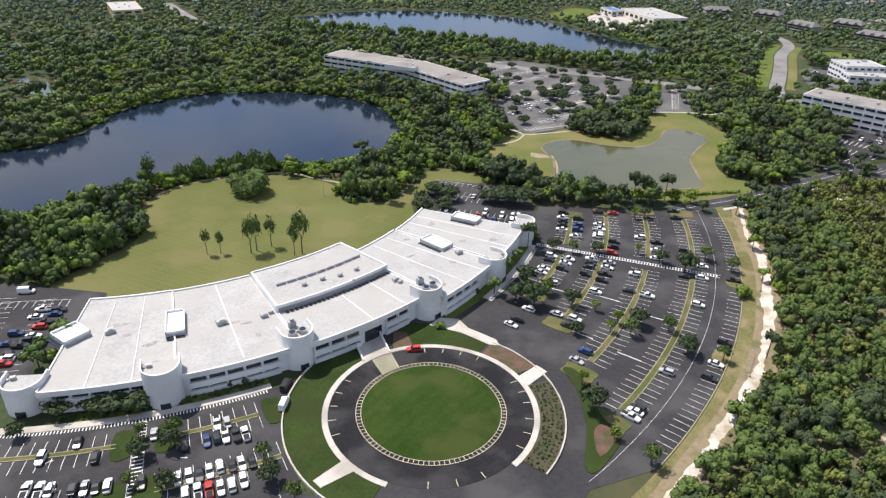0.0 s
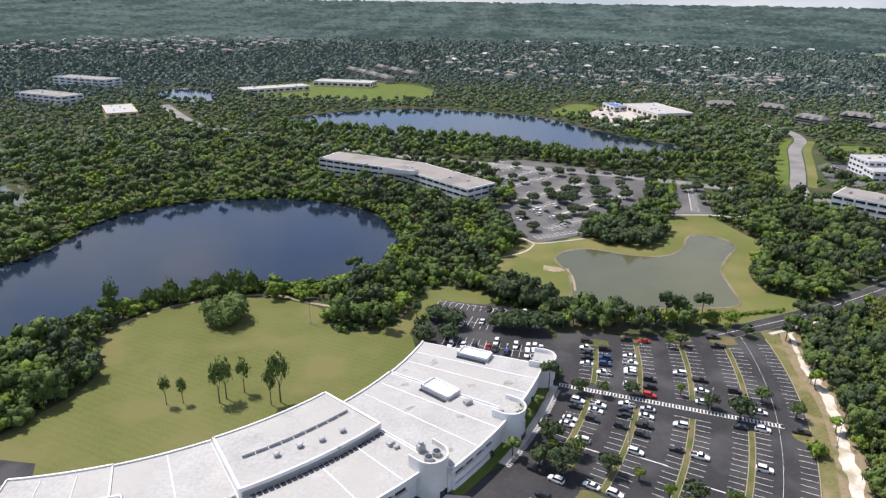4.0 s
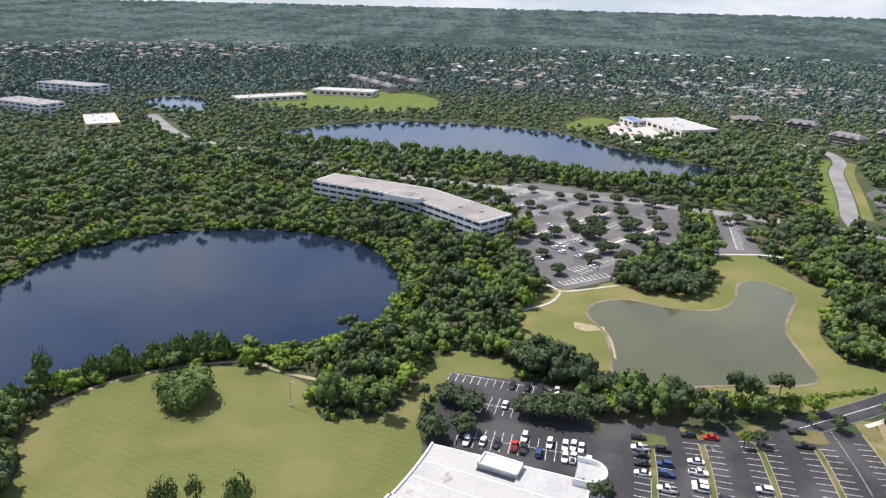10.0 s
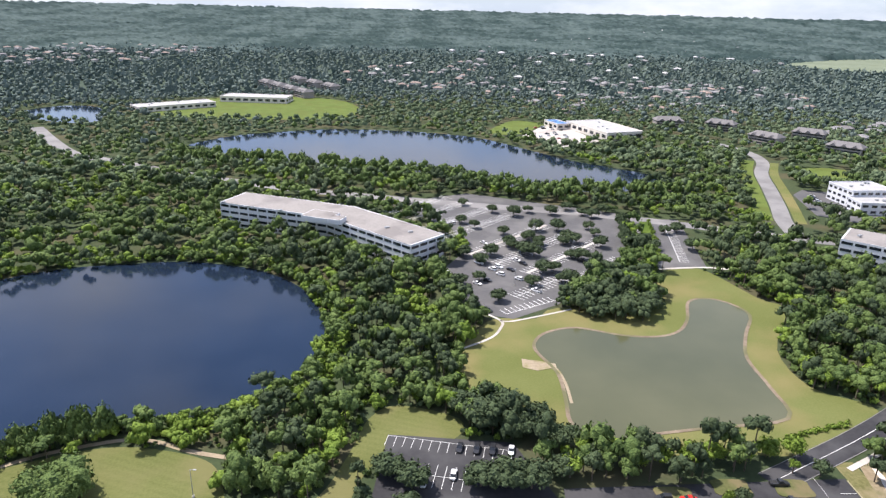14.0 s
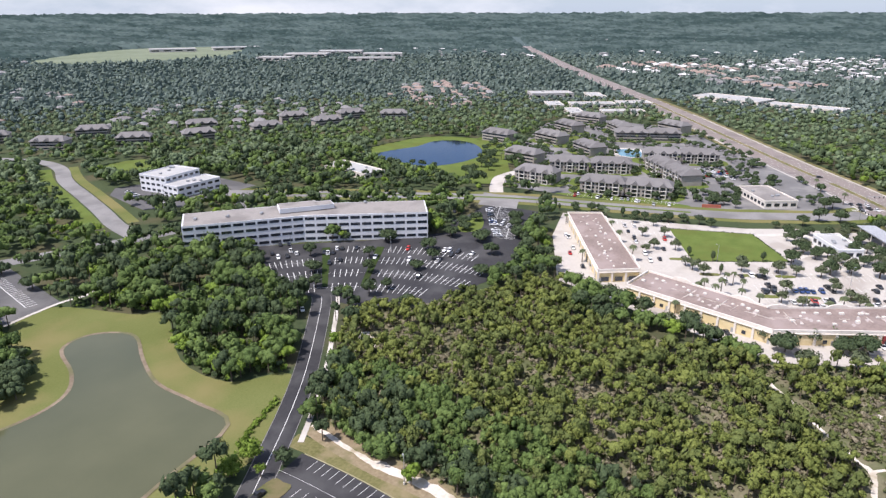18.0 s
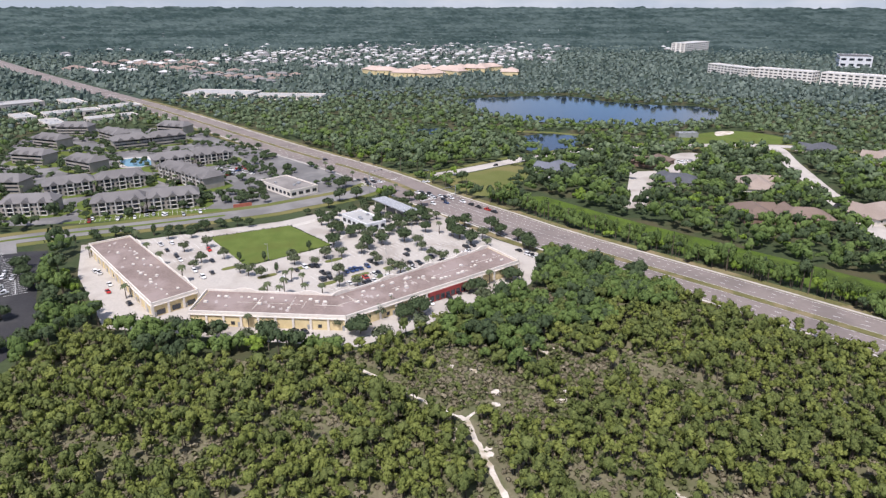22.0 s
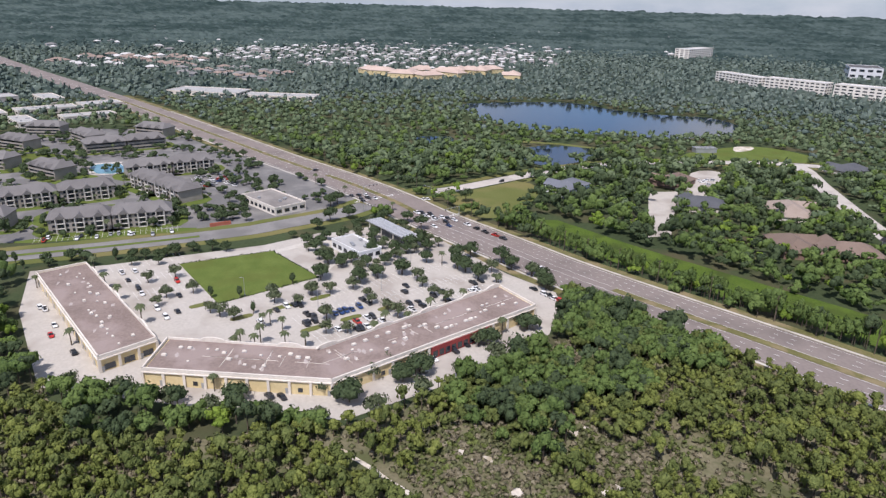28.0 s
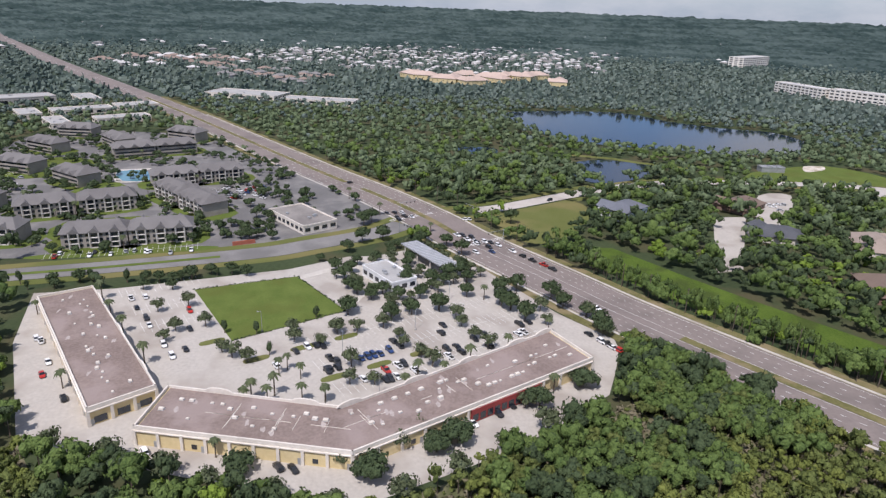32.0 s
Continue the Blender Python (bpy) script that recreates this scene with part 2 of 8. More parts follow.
M_MEADOW = material("mown meadow grass", (0.080, 0.097, 0.026), (0.155, 0.160, 0.060), 0.03, 1.3, 0.95, bump=0.3, stain=(0.160, 0.150, 0.064), stain_scale=0.032, spec=0.1, mow=(113.7, 2.6, 0.13))
M_CANAL = material("rank channel grass", (0.048, 0.086, 0.013), (0.105, 0.155, 0.028), 0.08, 1.2, 0.95, bump=0.6, stain=(0.05, 0.07, 0.02), stain_scale=0.06, spec=0.1, crisp=0.13)
# Both grasses are darkened: shade over the circle and banks is put into them.
M_BANKG = material("shaded bank grass", (0.017, 0.033, 0.009), (0.045, 0.068, 0.018), 0.1, 1.3, 0.95, bump=0.3, stain=(0.035, 0.045, 0.015), stain_scale=0.08, spec=0.1)
M_CIRC = material("domed lawn grass", (0.014, 0.036, 0.006), (0.038, 0.064, 0.012), 0.09, 1.3, 0.95, bump=0.3, stain=(0.050, 0.066, 0.018), stain_scale=0.06, spec=0.1, mow=(35, 3.4, 0.15))
M_STREET = material("grey street asphalt", (0.17, 0.165, 0.16), (0.25, 0.24, 0.23), 0.05, 0.8, 0.9, stain=(0.14, 0.135, 0.13), stain_scale=0.04)
M_PALER = material("bleached concrete road", (0.40, 0.37, 0.33), (0.54, 0.50, 0.46), 0.05, 0.8, 0.9, stain=(0.33, 0.30, 0.27), stain_scale=0.05)


M_LAKE = water("dark lake water", (0.007, 0.014, 0.028), (0.016, 0.025, 0.043))
M_POND = water("green pond water", (0.066, 0.072, 0.036), (0.098, 0.100, 0.054))


# ---- mesh helpers ----
def attach(ob, parent, label="", category="", group="", kind=""):
    if parent is not None:
        ob.parent = parent
    return tagged(ob, label, category, group, kind)


def mesh_ob(name, verts, faces, mats, parent=None, index=None, **tags):
    me = bpy.data.meshes.new(name)
    me.from_pydata([tuple(v) for v in verts], [], [tuple(f) for f in faces])
    for m in mats if isinstance(mats, (list, tuple)) else [mats]:
        me.materials.append(m)
    if index is not None:
        me.polygons.foreach_set("material_index", index)
    me.update()
    return attach(new(name, me), parent, **tags)


def smooth_loop(pts, n=5, closed=True):
    """Catmull-Rom through the points."""
    pts = [Vector((*p[:2], 0)) for p in pts]
    k, out = len(pts), []
    for i in range(k if closed else k - 1):
        p = [pts[(i + j) % k] if closed else pts[min(max(i + j, 0), k - 1)] for j in (-1, 0, 1, 2)]
        for s in range(n):
            t = s / n
            q = 0.5 * ((2 * p[1]) + (p[2] - p[0]) * t + (2 * p[0] - 5 * p[1] + 4 * p[2] - p[3]) * t * t + (3 * p[1] - p[0] - 3 * p[2] + p[3]) * t ** 3)
            out.append((q.x, q.y))
    if not closed:
        out.append((pts[-1].x, pts[-1].y))
    return out


def area(pts):
    return 0.5 * sum(a[0] * b[1] - b[0] * a[1] for a, b in zip(pts, pts[1:] + pts[:1]))


def slab_data(pts, z0, z1):
    pts = list(pts)
    if area(pts) < 0:
        pts = pts[::-1]
    n = len(pts)
    v = [(x, y, z1) for x, y in pts] + [(x, y, z0) for x, y in pts]
    f = [tuple(range(n))] + [(i, i + n, (i + 1) % n + n, (i + 1) % n) for i in range(n)]
    return v, f


def slab(name, pts, z0, z1, mat, parent=None, **tags):
    """A flat body with an upright edge all round."""
    v, f = slab_data(pts, z0, z1)
    return mesh_ob(name, v, f, mat, parent, **tags)


def ribbon_data(pts, half, z, closed=False):
    pts = [Vector((*p[:2], 0)) for p in pts]
    k, v = len(pts), []
    for i, p in enumerate(pts):
        a = pts[(i - 1) % k] if closed or i else p
        b = pts[(i + 1) % k] if closed or i < k - 1 else p
        d = (b - a).normalized()
        s = Vector((-d.y, d.x, 0)) * half
        v += [(p.x + s.x, p.y + s.y, z), (p.x - s.x, p.y - s.y, z)]
    m = k if closed else k - 1
    return v, [(2 * i, 2 * i + 1, (2 * i + 3) % (2 * k), (2 * i + 2) % (2 * k)) for i in range(m)]


def ribbon(name, pts, half, z, mat, parent=None, closed=False, **tags):
    v, f = ribbon_data(pts, half, z, closed)
    return mesh_ob(name, v, f, mat, parent, **tags)


class Build:
    """Collects boxes, slabs and strips for one mesh."""

    def __init__(self):
        self.v, self.f, self.m = [], [], []

    def add(self, v, f, m=0):
        k = len(self.v)
        self.v += [tuple(p) for p in v]
        self.f += [tuple(i + k for i in g) for g in f]
        self.m += [m] * len(f)
        return self

    def box(self, c, s, turn=0.0, m=0):
        ca, sa = math.cos(turn), math.sin(turn)
        v = []
        for z in (-0.5, 0.5):
            for x, y in ((-0.5, -0.5), (0.5, -0.5), (0.5, 0.5), (-0.5, 0.5)):
                px, py = x * s[0], y * s[1]
                v.append((c[0] + px * ca - py * sa, c[1] + px * sa + py * ca, c[2] + z * s[2]))
        return self.add(v, [(3, 2, 1, 0), (4, 5, 6, 7), (0, 1, 5, 4), (1, 2, 6, 5), (2, 3, 7, 6), (3, 0, 4, 7)], m)

    def slab(self, pts, z0, z1, m=0):
        return self.add(*slab_data(pts, z0, z1), m)

    def strip(self, a, b, width, z, m=0):
        """A painted line on the ground from a to b."""
        d = Vector((b[0] - a[0], b[1] - a[1], 0)).normalized() * (width / 2)
        return self.add([(a[0] - d.y, a[1] + d.x, z), (a[0] + d.y, a[1] - d.x, z), (b[0] + d.y, b[1] - d.x, z), (b[0] - d.y, b[1] + d.x, z)], [(0, 1, 2, 3)], m)

    def tube(self, c, r, z0, z1, n=12, m=0, r1=None):
        r1 = r if r1 is None else r1
        a = [2 * math.pi * i / n for i in range(n)]
        v = [(c[0] + r * math.cos(t), c[1] + r * math.sin(t), z0) for t in a] + [(c[0] + r1 * math.cos(t), c[1] + r1 * math.sin(t), z1) for t in a]
        return self.add(v, [(i, (i + 1) % n, (i + 1) % n + n, i + n) for i in range(n)] + [tuple(range(n, 2 * n))], m)

    def done(self, name, mats, parent=None, **tags):
        return mesh_ob(name, self.v, self.f, mats, parent, self.m, **tags)


def empty(name, at=(0, 0, 0), **tags):
    ob = new(name)
    ob.location = at
    return tagged(ob, **tags)


# The building, its car parks and kerbs are laid out on arcs about one point on the lawn.
CX, CY = -135.0, 305.0


def pol(r, deg, c=(CX, CY)):
    return (c[0] + r * math.cos(radians(deg)), c[1] + r * math.sin(radians(deg)))


def arc(r, a, b, n=24, c=(CX, CY)):
    return [pol(r, a + (b - a) * i / n, c) for i in range(n + 1)]


def sector(r0, r1, a, b, n=24, c=(CX, CY)):
    return arc(r1, a, b, n, c) + arc(r0, b, a, n, c)


# ---- ground ----
def far_height(d):
    """Raises the land beyond 2.6 km so that its rim meets the horizon in the camera's view."""
    if d < 2600:
        return 0.0
    dip = 2.75 + (0.30 - 2.75) * min((d - 2600) / 2200, 1)
    return max(0.0, 125 - d * math.tan(radians(dip)))


MID = (60.0, 170.0)
gv, gf, rings = [(MID[0], MID[1], 0)], [], [100, 300, 600, 1000, 1500, 2100, 2600, 2800, 3000, 3200, 3400, 3600, 3800, 4000, 4200, 4400, 4600, 4750]
NS = 96
for r in rings:
    gv += [(MID[0] + r * math.cos(2 * math.pi * i / NS), MID[1] + r * math.sin(2 * math.pi * i / NS), far_height(r)) for i in range(NS)]
gf += [(0, 1 + i, 1 + (i + 1) % NS) for i in range(NS)]
for k in range(len(rings) - 1):
    a, b = 1 + k * NS, 1 + (k + 1) * NS
    gf += [(a + i, b + i, b + (i + 1) % NS, a + (i + 1) % NS) for i in range(NS)]
# The outer rings carry the two land colours with haze in them.
mesh_ob("ground", gv, gf, [M_FLOOR, M_FARG, M_FARG2], None, [2 if min(f) > 5 * NS else 1 if min(f) > 3 * NS else 0 for f in gf], label="flat green and brown woodland ground, its far rim raised to the horizon line", category="ground", kind="structure")

CLEAR = []          # outlines in which no wood grows
ROADS = []          # centre lines and half widths kept clear


def sheet(name, pts, z, mat, label, category, clear=True, base=None):
    if clear:
        CLEAR.append(np.array(pts))
    return slab(name, pts, z - 0.4 if base is None else base, z, mat, label=label, category=category, kind="structure")


def road(name, pts, half, z, mat, label, margin=2.0, n=5):
    pts = smooth_loop(pts, n, False)
    ROADS.append((np.array(pts), half + margin))
    return ribbon(name, pts, half, z, mat, label=label, category="road", kind="structure")


# water
LAKE1 = smooth_loop([(-209, 386), (-206, 420), (-187, 446), (-163, 462), (-133, 468), (-101, 470), (-67, 458), (-46, 439), (-34, 417), (-28, 390), (-31, 360), (-44, 340), (-62, 330), (-88, 326), (-118, 314), (-145, 296), (-165, 274), (-186, 251), (-215, 215), (-260, 190), (-330, 180), (-400, 220), (-390, 290), (-330, 320), (-260, 325), (-225, 345), (-212, 362)], 4)
LAKE2 = smooth_loop([(-178, 758), (-149, 819), (-99, 848), (-44, 864), (26, 855), (85, 829), (116, 798), (146, 747), (172, 705), (199, 679), (236, 634), (225, 618), (186, 604), (150, 602), (127, 606), (105, 608), (80, 626), (36, 662), (-40, 688), (-112, 712)], 4)
POND = smooth_loop([(57, 374), (64, 381), (77, 384), (94, 376), (108, 374), (119, 378), (128, 389), (137, 407), (148, 410), (156, 403), (158, 391), (146, 373), (136, 354), (133, 333), (128, 314), (100, 311), (81, 309), (67, 307), (58, 311), (55, 318), (57, 330), (59, 348), (55, 365)], 4)
WATERS = [
    ("lake", LAKE1, M_LAKE, "dark blue lake ringed by dense green trees"),
    ("lake", LAKE2, M_LAKE, "long blue lake beyond the office building"),
    ("pond", POND, M_POND, "murky green pond with a bare muddy edge"),
    ("pond", smooth_loop([(-312, 472), (-308, 498), (-284, 485), (-267, 461), (-265, 444), (-295, 455)], 4), M_POND, "small weedy pond among trees"),
    ("pond", smooth_loop([(500, 495), (530, 493), (559, 480), (591, 477), (604, 455), (590, 431), (556, 410), (524, 409), (496, 420), (485, 438), (491, 460)], 4), M_LAKE, "blue pond in a green lawn behind the offices"),
    ("pond", smooth_loop([(-415, 966), (-388, 1026), (-336, 1008), (-304, 900), (-365, 916)], 4), M_LAKE, "small far pond among trees"),
    ("lake", smooth_loop([(906, -81), (929, -120), (930, -199), (911, -249), (848, -273), (798, -322), (780, -357), (735, -362), (695, -339), (668, -295), (660, -262), (665, -222), (690, -178), (712, -124), (770, -80)], 4), M_LAKE, "deep blue lake beyond the highway woods"),
    ("pond", smooth_loop([(632, -52), (646, -77), (644, -99), (625, -123), (612, -128), (578, -88), (569, -49), (600, -42)], 4), M_LAKE, "dark pond beside the side road"),
    ("pond", smooth_loop([(706, 26), (703, -6), (678, 0), (680, 29)], 4), M_LAKE, "marshy pool in the woods"),
]
for nm, pts, mt, lb in WATERS:
    CLEAR.append(np.array(pts))
    slab(nm, pts, -0.3, 0.10 if mt is M_LAKE else 0.14, mt, label=lb, category=nm, kind="structure")

# ---- lawns, sand, paving ----
MEADOW = smooth_loop([(-140, 197), (-126, 194), (-95, 186), (-60, 196), (-25, 222), (-5, 250), (-10, 262), (-14, 278), (-14, 290), (-4, 306), (16, 311), (19, 322), (0, 331), (-10, 324), (-16, 306), (-24, 288), (-34, 284), (-46, 284), (-52, 300), (-60, 308), (-78, 314), (-92, 314), (-108, 309), (-122, 302), (-134, 286), (-134, 268), (-126, 256), (-125, 238), (-132, 222), (-139, 207)], 4)
sheet("lawn", MEADOW, 0.05, M_MEADOW, "wide mown yellow-green meadow behind the white building", "lawn")
sheet("lawn", smooth_loop([(22, 352), (40, 392), (62, 394), (74, 404), (120, 405), (136, 440), (161, 449), (172, 410), (178, 396), (152, 360), (148, 332), (162, 316), (125, 296), (98, 298), (66, 300), (40, 318)], 4), 0.05, M_LAWN, "dry lawn round the green pond", "lawn")
ribbon("bank", POND, 0.7, 0.17, M_BANK, closed=True, label="bare brown mud rim of the pond", category="bank", kind="structure")
sheet("lawn", smooth_loop([(518, 515), (606, 497), (622, 440), (590, 400), (540, 380), (470, 352), (448, 375), (458, 420), (478, 462)], 4), 0.05, M_TURF, "green lawn sloping to a pond", "lawn")
sheet("lawn", smooth_loop([(-266, 964), (-270, 1060), (-180, 1130), (-60, 1110), (-20, 1010), (-48, 935), (-150, 930)], 4), 0.05, M_TURF, "bright green sports field beyond the lake", "lawn")
sheet("lawn", smooth_loop([(118, 850), (160, 926), (192, 908), (184, 888), (148, 838)], 4), 0.05, M_TURF, "green field beside the far lake", "lawn")
# pale sand firebreak and dry verge outside the car park
sheet("verge", arc(263, -3, -47, 24) + arc(269.5, -47, -3, 24), 0.04, M_VERGE, "dry grass verge with worn patches", "verge")
rng = np.random.default_rng(3)
SANDC = [(140, 290), (133, 265), (128, 234), (118, 205), (105, 177), (88, 151), (72, 132), (56, 114), (42, 98)]
sandc = smooth_loop(SANDC, 16, False)
wob = [2.5 + 0.6 * math.sin(0.17 * i) + 0.4 * math.sin(0.43 * i + 1) + rng.normal(0, 0.25) for i in range(len(sandc))]
wob = [w * (0.4 if y > 262 else 0.75 if y > 238 else 1.0) for w, (x, y) in zip(wob, sandc)]
sandl = [(x - w + rng.normal(0, 0.2), y) for (x, y), w in zip(sandc, wob)]
sandr = [(x + (1.3 + 0.6 * math.sin(0.23 * i + 2)) * (0.4 if y > 262 else 1.0) + rng.normal(0, 0.4), y) for i, (x, y) in enumerate(sandc)]
ribbon("sand_margin", sandc, 4.6, 0.055, material("trodden brown sand", (0.17, 0.13, 0.08), (0.33, 0.27, 0.18), 0.12, 1.0, 0.95, stain=(0.11, 0.11, 0.045), stain_scale=0.12, spec=0.1), label="brown trodden margin of the sand firebreak", category="sand", kind="structure")
sheet("sand_track", sandl + sandr[::-1], 0.07, M_SAND, "bleached white sand firebreak along the pine scrub", "sand")
SCRUB = [(143, 290), (190, 314), (222, 322), (262, 284), (290, 256), (252, 236), (244, 165), (262, 108), (290, 50), (262, 10), (190, -60), (90, -160), (-20, -90), (46, 100), (62, 119), (79, 138), (93, 154), (109, 177), (122, 204), (131, 234), (136, 262)]
slab("scrub_ground", SCRUB, -0.3, 0.03, M_SCRUB, label="brown sandy floor of the pine scrub", category="ground", kind="structure")
TRAIL = smooth_loop([(236, 165), (220, 154), (206, 145), (197, 139), (191, 134), (180, 134), (168, 134), (157, 134), (146, 134), (120, 138)], 6, False)
TRAIL2 = smooth_loop([(191, 134), (196, 127), (197, 120)], 5, False)
for tr, tz in ((TRAIL, 0.062), (TRAIL2, 0.068)):
    ROADS.append((np.array(tr), 2.7))
    lft = [(x + rng.normal(0, 0.25), y + rng.uniform(0.45, 1.2)) for x, y in tr]
    rgt = [(x + rng.normal(0, 0.25), y - rng.uniform(0.45, 1.2)) for x, y in tr]
    slab("sand_trail", lft + rgt[::-1], 0, tz, M_SAND, label="narrow white sand trail through scrub", category="path", kind="structure")

gp = np.random.default_rng(17)
for x0, y0, n in ((172, 131, 3), (197, 120, 3), (203, 120, 2), (224, 125, 3), (230, 98, 3), (193, 101, 3), (187, 93, 3), (159, 48, 4), (167, 13, 5), (226, 90, 2), (199, 94, 2), (184, 137, 2), (140, 90, 2), (150, 75, 3)):
    for i in range(n):
        c = (x0 + gp.normal(0, 2.6), y0 + gp.normal(0, 2.6))
        q = [(c[0] + gp.uniform(0.4, 2.3) * math.cos(a), c[1] + gp.uniform(0.4, 2.3) * math.sin(a)) for a in np.arange(0, 6.2, 0.7)]
        sheet("sand_patch", smooth_loop(q, 3), 0.055 + 0.0004 * i, M_SAND, "bare white sand patch in the scrub", "sand", base=0)
sheet("sand_patch", smooth_loop([(193, 306), (199, 312), (203, 309), (197, 302), (191, 300)], 3), 0.055, M_SAND, "bare white sand patch beside the drive", "sand", base=0)

# car park asphalt east of the building, and the drives round the circle
RC = (-2.0, 144.4)
sheet("car_park", arc(262.5, -4.6, -43.5, 30) + [pol(255, -47.5), (30, 105), (10, 95), (-20, 98), (-45, 106)] + arc(40, -130, -290, 20, RC) + [(-20, 186), (8, 196)] + arc(183, -33, -19, 6) + [pol(180, -14), pol(180, -6)], 0.08, M_ASPH, "dark asphalt car park in curved rows", "car park", base=-0.2)
sheet("car_park", arc(176.5, -88, -58, 16) + [(-38, 147), (-41, 130), (-30, 112), (-10, 98), (-10, 60), (-160, 60), (-160, 130)], 0.085, M_ASPH, "asphalt car park in front of the white building", "car park", base=-0.2)
sheet("car_park", [(-175, 150), (-118, 145), (-121, 160), (-113, 188), (-118, 200), (-150, 204), (-190, 205)], 0.08, M_ASPH, "asphalt car park at the building's end", "car park", base=-0.2)
sheet("car_park", [(-4, 315), (34, 308), (42, 280), (44, 255), pol(180, -17), pol(134, -20), (-13, 268)], 0.094, M_ASPH, "small asphalt car park behind the building", "car park", base=-0.2)
sheet("car_park", [(26, 450), (45, 484), (40, 520), (5, 575), (60, 600), (152, 548), (147, 522), (138, 490), (130, 464), (120, 453), (96, 434), (76, 408), (52, 394), (38, 400)], 0.08, M_ASPH2, "grey asphalt car park of the lakeside offices", "car park", base=-0.2)
sheet("car_park", [(160, 536), (188, 532), (167, 450), (141, 449), (141, 470)], 0.085, M_ASPH2, "asphalt entrance drive with a grass divider", "car park", base=-0.2)
sheet("car_park", [(222, 372), (262, 425), (300, 372), (335, 336), (355, 345), (378, 340), (403, 341), (398, 303), (363, 298.5), (330, 291.5), (300, 284), (284, 283), (268, 289), (243, 297), (229, 309), (222, 328)], 0.08, M_ASPH, "dark asphalt car park in front of the offices", "car park", base=-0.2)
sheet("car_park", [(403, 288), (356, 280), (291, 257), (267, 207), (248, 160), (266, 108), (288, 72), (302, 63), (317, 54), (326, 52), (352, 66), (405, 84), (430, 100), (432, 150), (418, 180), (410, 222), (404, 255)], 0.08, M_LOTC, "sun-bleached concrete car park of the shopping plaza", "car park", base=-0.2)
CLEAR.append(np.array([(288, 261), (264, 208), (245, 160), (263, 106), (285, 70), (300, 61), (316, 51), (330, 50), (330, 90), (300, 165), (300, 250)]))
sheet("lawn", [(398, 221), (408, 176), (367, 156), (346, 201)], 0.20, M_TURF, "square of bright green turf in the plaza car park", "lawn", base=0)

# roads
HW = [(-20, -150), (110, -88), (233, -25), (301, 12), (349, 37), (388, 54), (451, 82), (495, 97), (549, 121), (635, 165), (794, 241), (927, 305), (1139, 413), (1540, 619), (2300, 985), (3000, 1300)]
road("highway", HW, 17, 0.09, M_HIGH, "wide pale six-lane highway with a grass median", 4)
CROSS = [(330, 560), (352, 505), (387, 424), (410, 366), (424, 320), (432, 260), (443, 195), (452, 170), (468, 132), (495, 97), (513, 40), (540, -20), (556, -63), (565, -113), (562, -164), (548, -237), (532, -275), (500, -330)]
road("side_road", CROSS[:9] + [(483, 113)], 8, 0.11, M_STREET, "grey asphalt side street beside the plaza", 3)
road("side_road", [(507, 62)] + CROSS[10:], 6.5, 0.112, M_PALER, "bleached concrete side street beyond the highway", 3)
road("drive", [(224, 348), (214, 341), (172, 316), (145, 302), (118, 290), (104, 284)], 4.2, 0.12, M_ASPH, "curving dark asphalt drive with a white centre line", 3)
road("lake_road", [(-350, 870), (-300, 790), (-262, 738), (-225, 712), (-150, 662), (-90, 628), (-40, 605), (60, 570), (130, 548), (190, 520), (250, 490), (300, 478), (352, 500)], 6, 0.10, M_STREET, "tree-lined road along the lake", 2)
road("north_road", [(246, 492), (257, 525), (274, 560), (296, 608), (318, 657), (345, 702), (354, 745), (342, 800)], 5.5, 0.10, M_STREET, "pale road curving north past the lake", 3)

sheet("office_drive", [(397, 345), (428, 354), (425, 326), (398, 318)], 0.10, M_STREET, "grey asphalt mouth of the office drive", "road", base=-0.2)
road("estate_road", [(432, 346), (452, 354), (480, 360), (517, 349)], 5, 0.105, M_PALER, "pale concrete drive into the apartment estate", 2)

# ---- white arc building ----
hall = empty("white_building", (*pol(150, -50), 0), label="long white curved office building with round towers and flat roofs", category="building")


def place(ob):
    """Keeps world coordinates for a part of a thing that stands elsewhere."""
    root = ob.parent
    while root.parent:
        root = root.parent
    ob.matrix_parent_inverse = Matrix.Translation(-root.location) if ob.parent is root else Matrix.Identity(4)
    return ob


CLEAR.append(np.array(sector(120, 180, -81, -17)))
SEGS = [(-80.5, -68.6, 122.5, 170, 7.4), (-68.6, -56.8, 123.5, 171.5, 7.8), (-56.8, -40.2, 126, 172.5, 8.0), (-40.2, -29.5, 132, 178, 8.0), (-29.5, -19.0, 132.5, 178, 8.0)]
for a0, a1, r0, r1, h in SEGS:
    b = Build()
    b.slab(sector(r0, r1 - 1.2, a0, a1, 10), 0, h - 0.05, 0)
    place(b.done("wall", [M_WHITE], hall))
    rf = Build()
    rf.slab(sector(r0 + 0.5, r1 - 0.5, a0 + 0.15, a1 - 0.15, 10), h - 0.6, h, 0)
    place(rf.done("roof", [M_ROOFW], hall))
    pa = Build()
    pa.slab(sector(r1 - 0.5, r1, a0, a1, 10), h - 1.3, h + 0.45)
    pa.slab(sector(r0, r0 + 0.5, a0, a1, 10), h - 1.3, h + 0.45)
    pa.slab(sector(r0, r1, a0, a0 + 0.15, 1), h - 1.0, h + 0.45)
    place(pa.done("parapet", [M_WHITE], hall))
TOWERS = [(-112.4, 141.6, 5.4, 9.3), (-76.5, 146.1, 5.2, 11.9), (-43.0, 164.6, 5.0, 11.9), (-4.8, 192.9, 4.9, 11.9), (18.7, 217.9, 5.0, 10.5), (32.5, 249.3, 5.0, 10.1)]
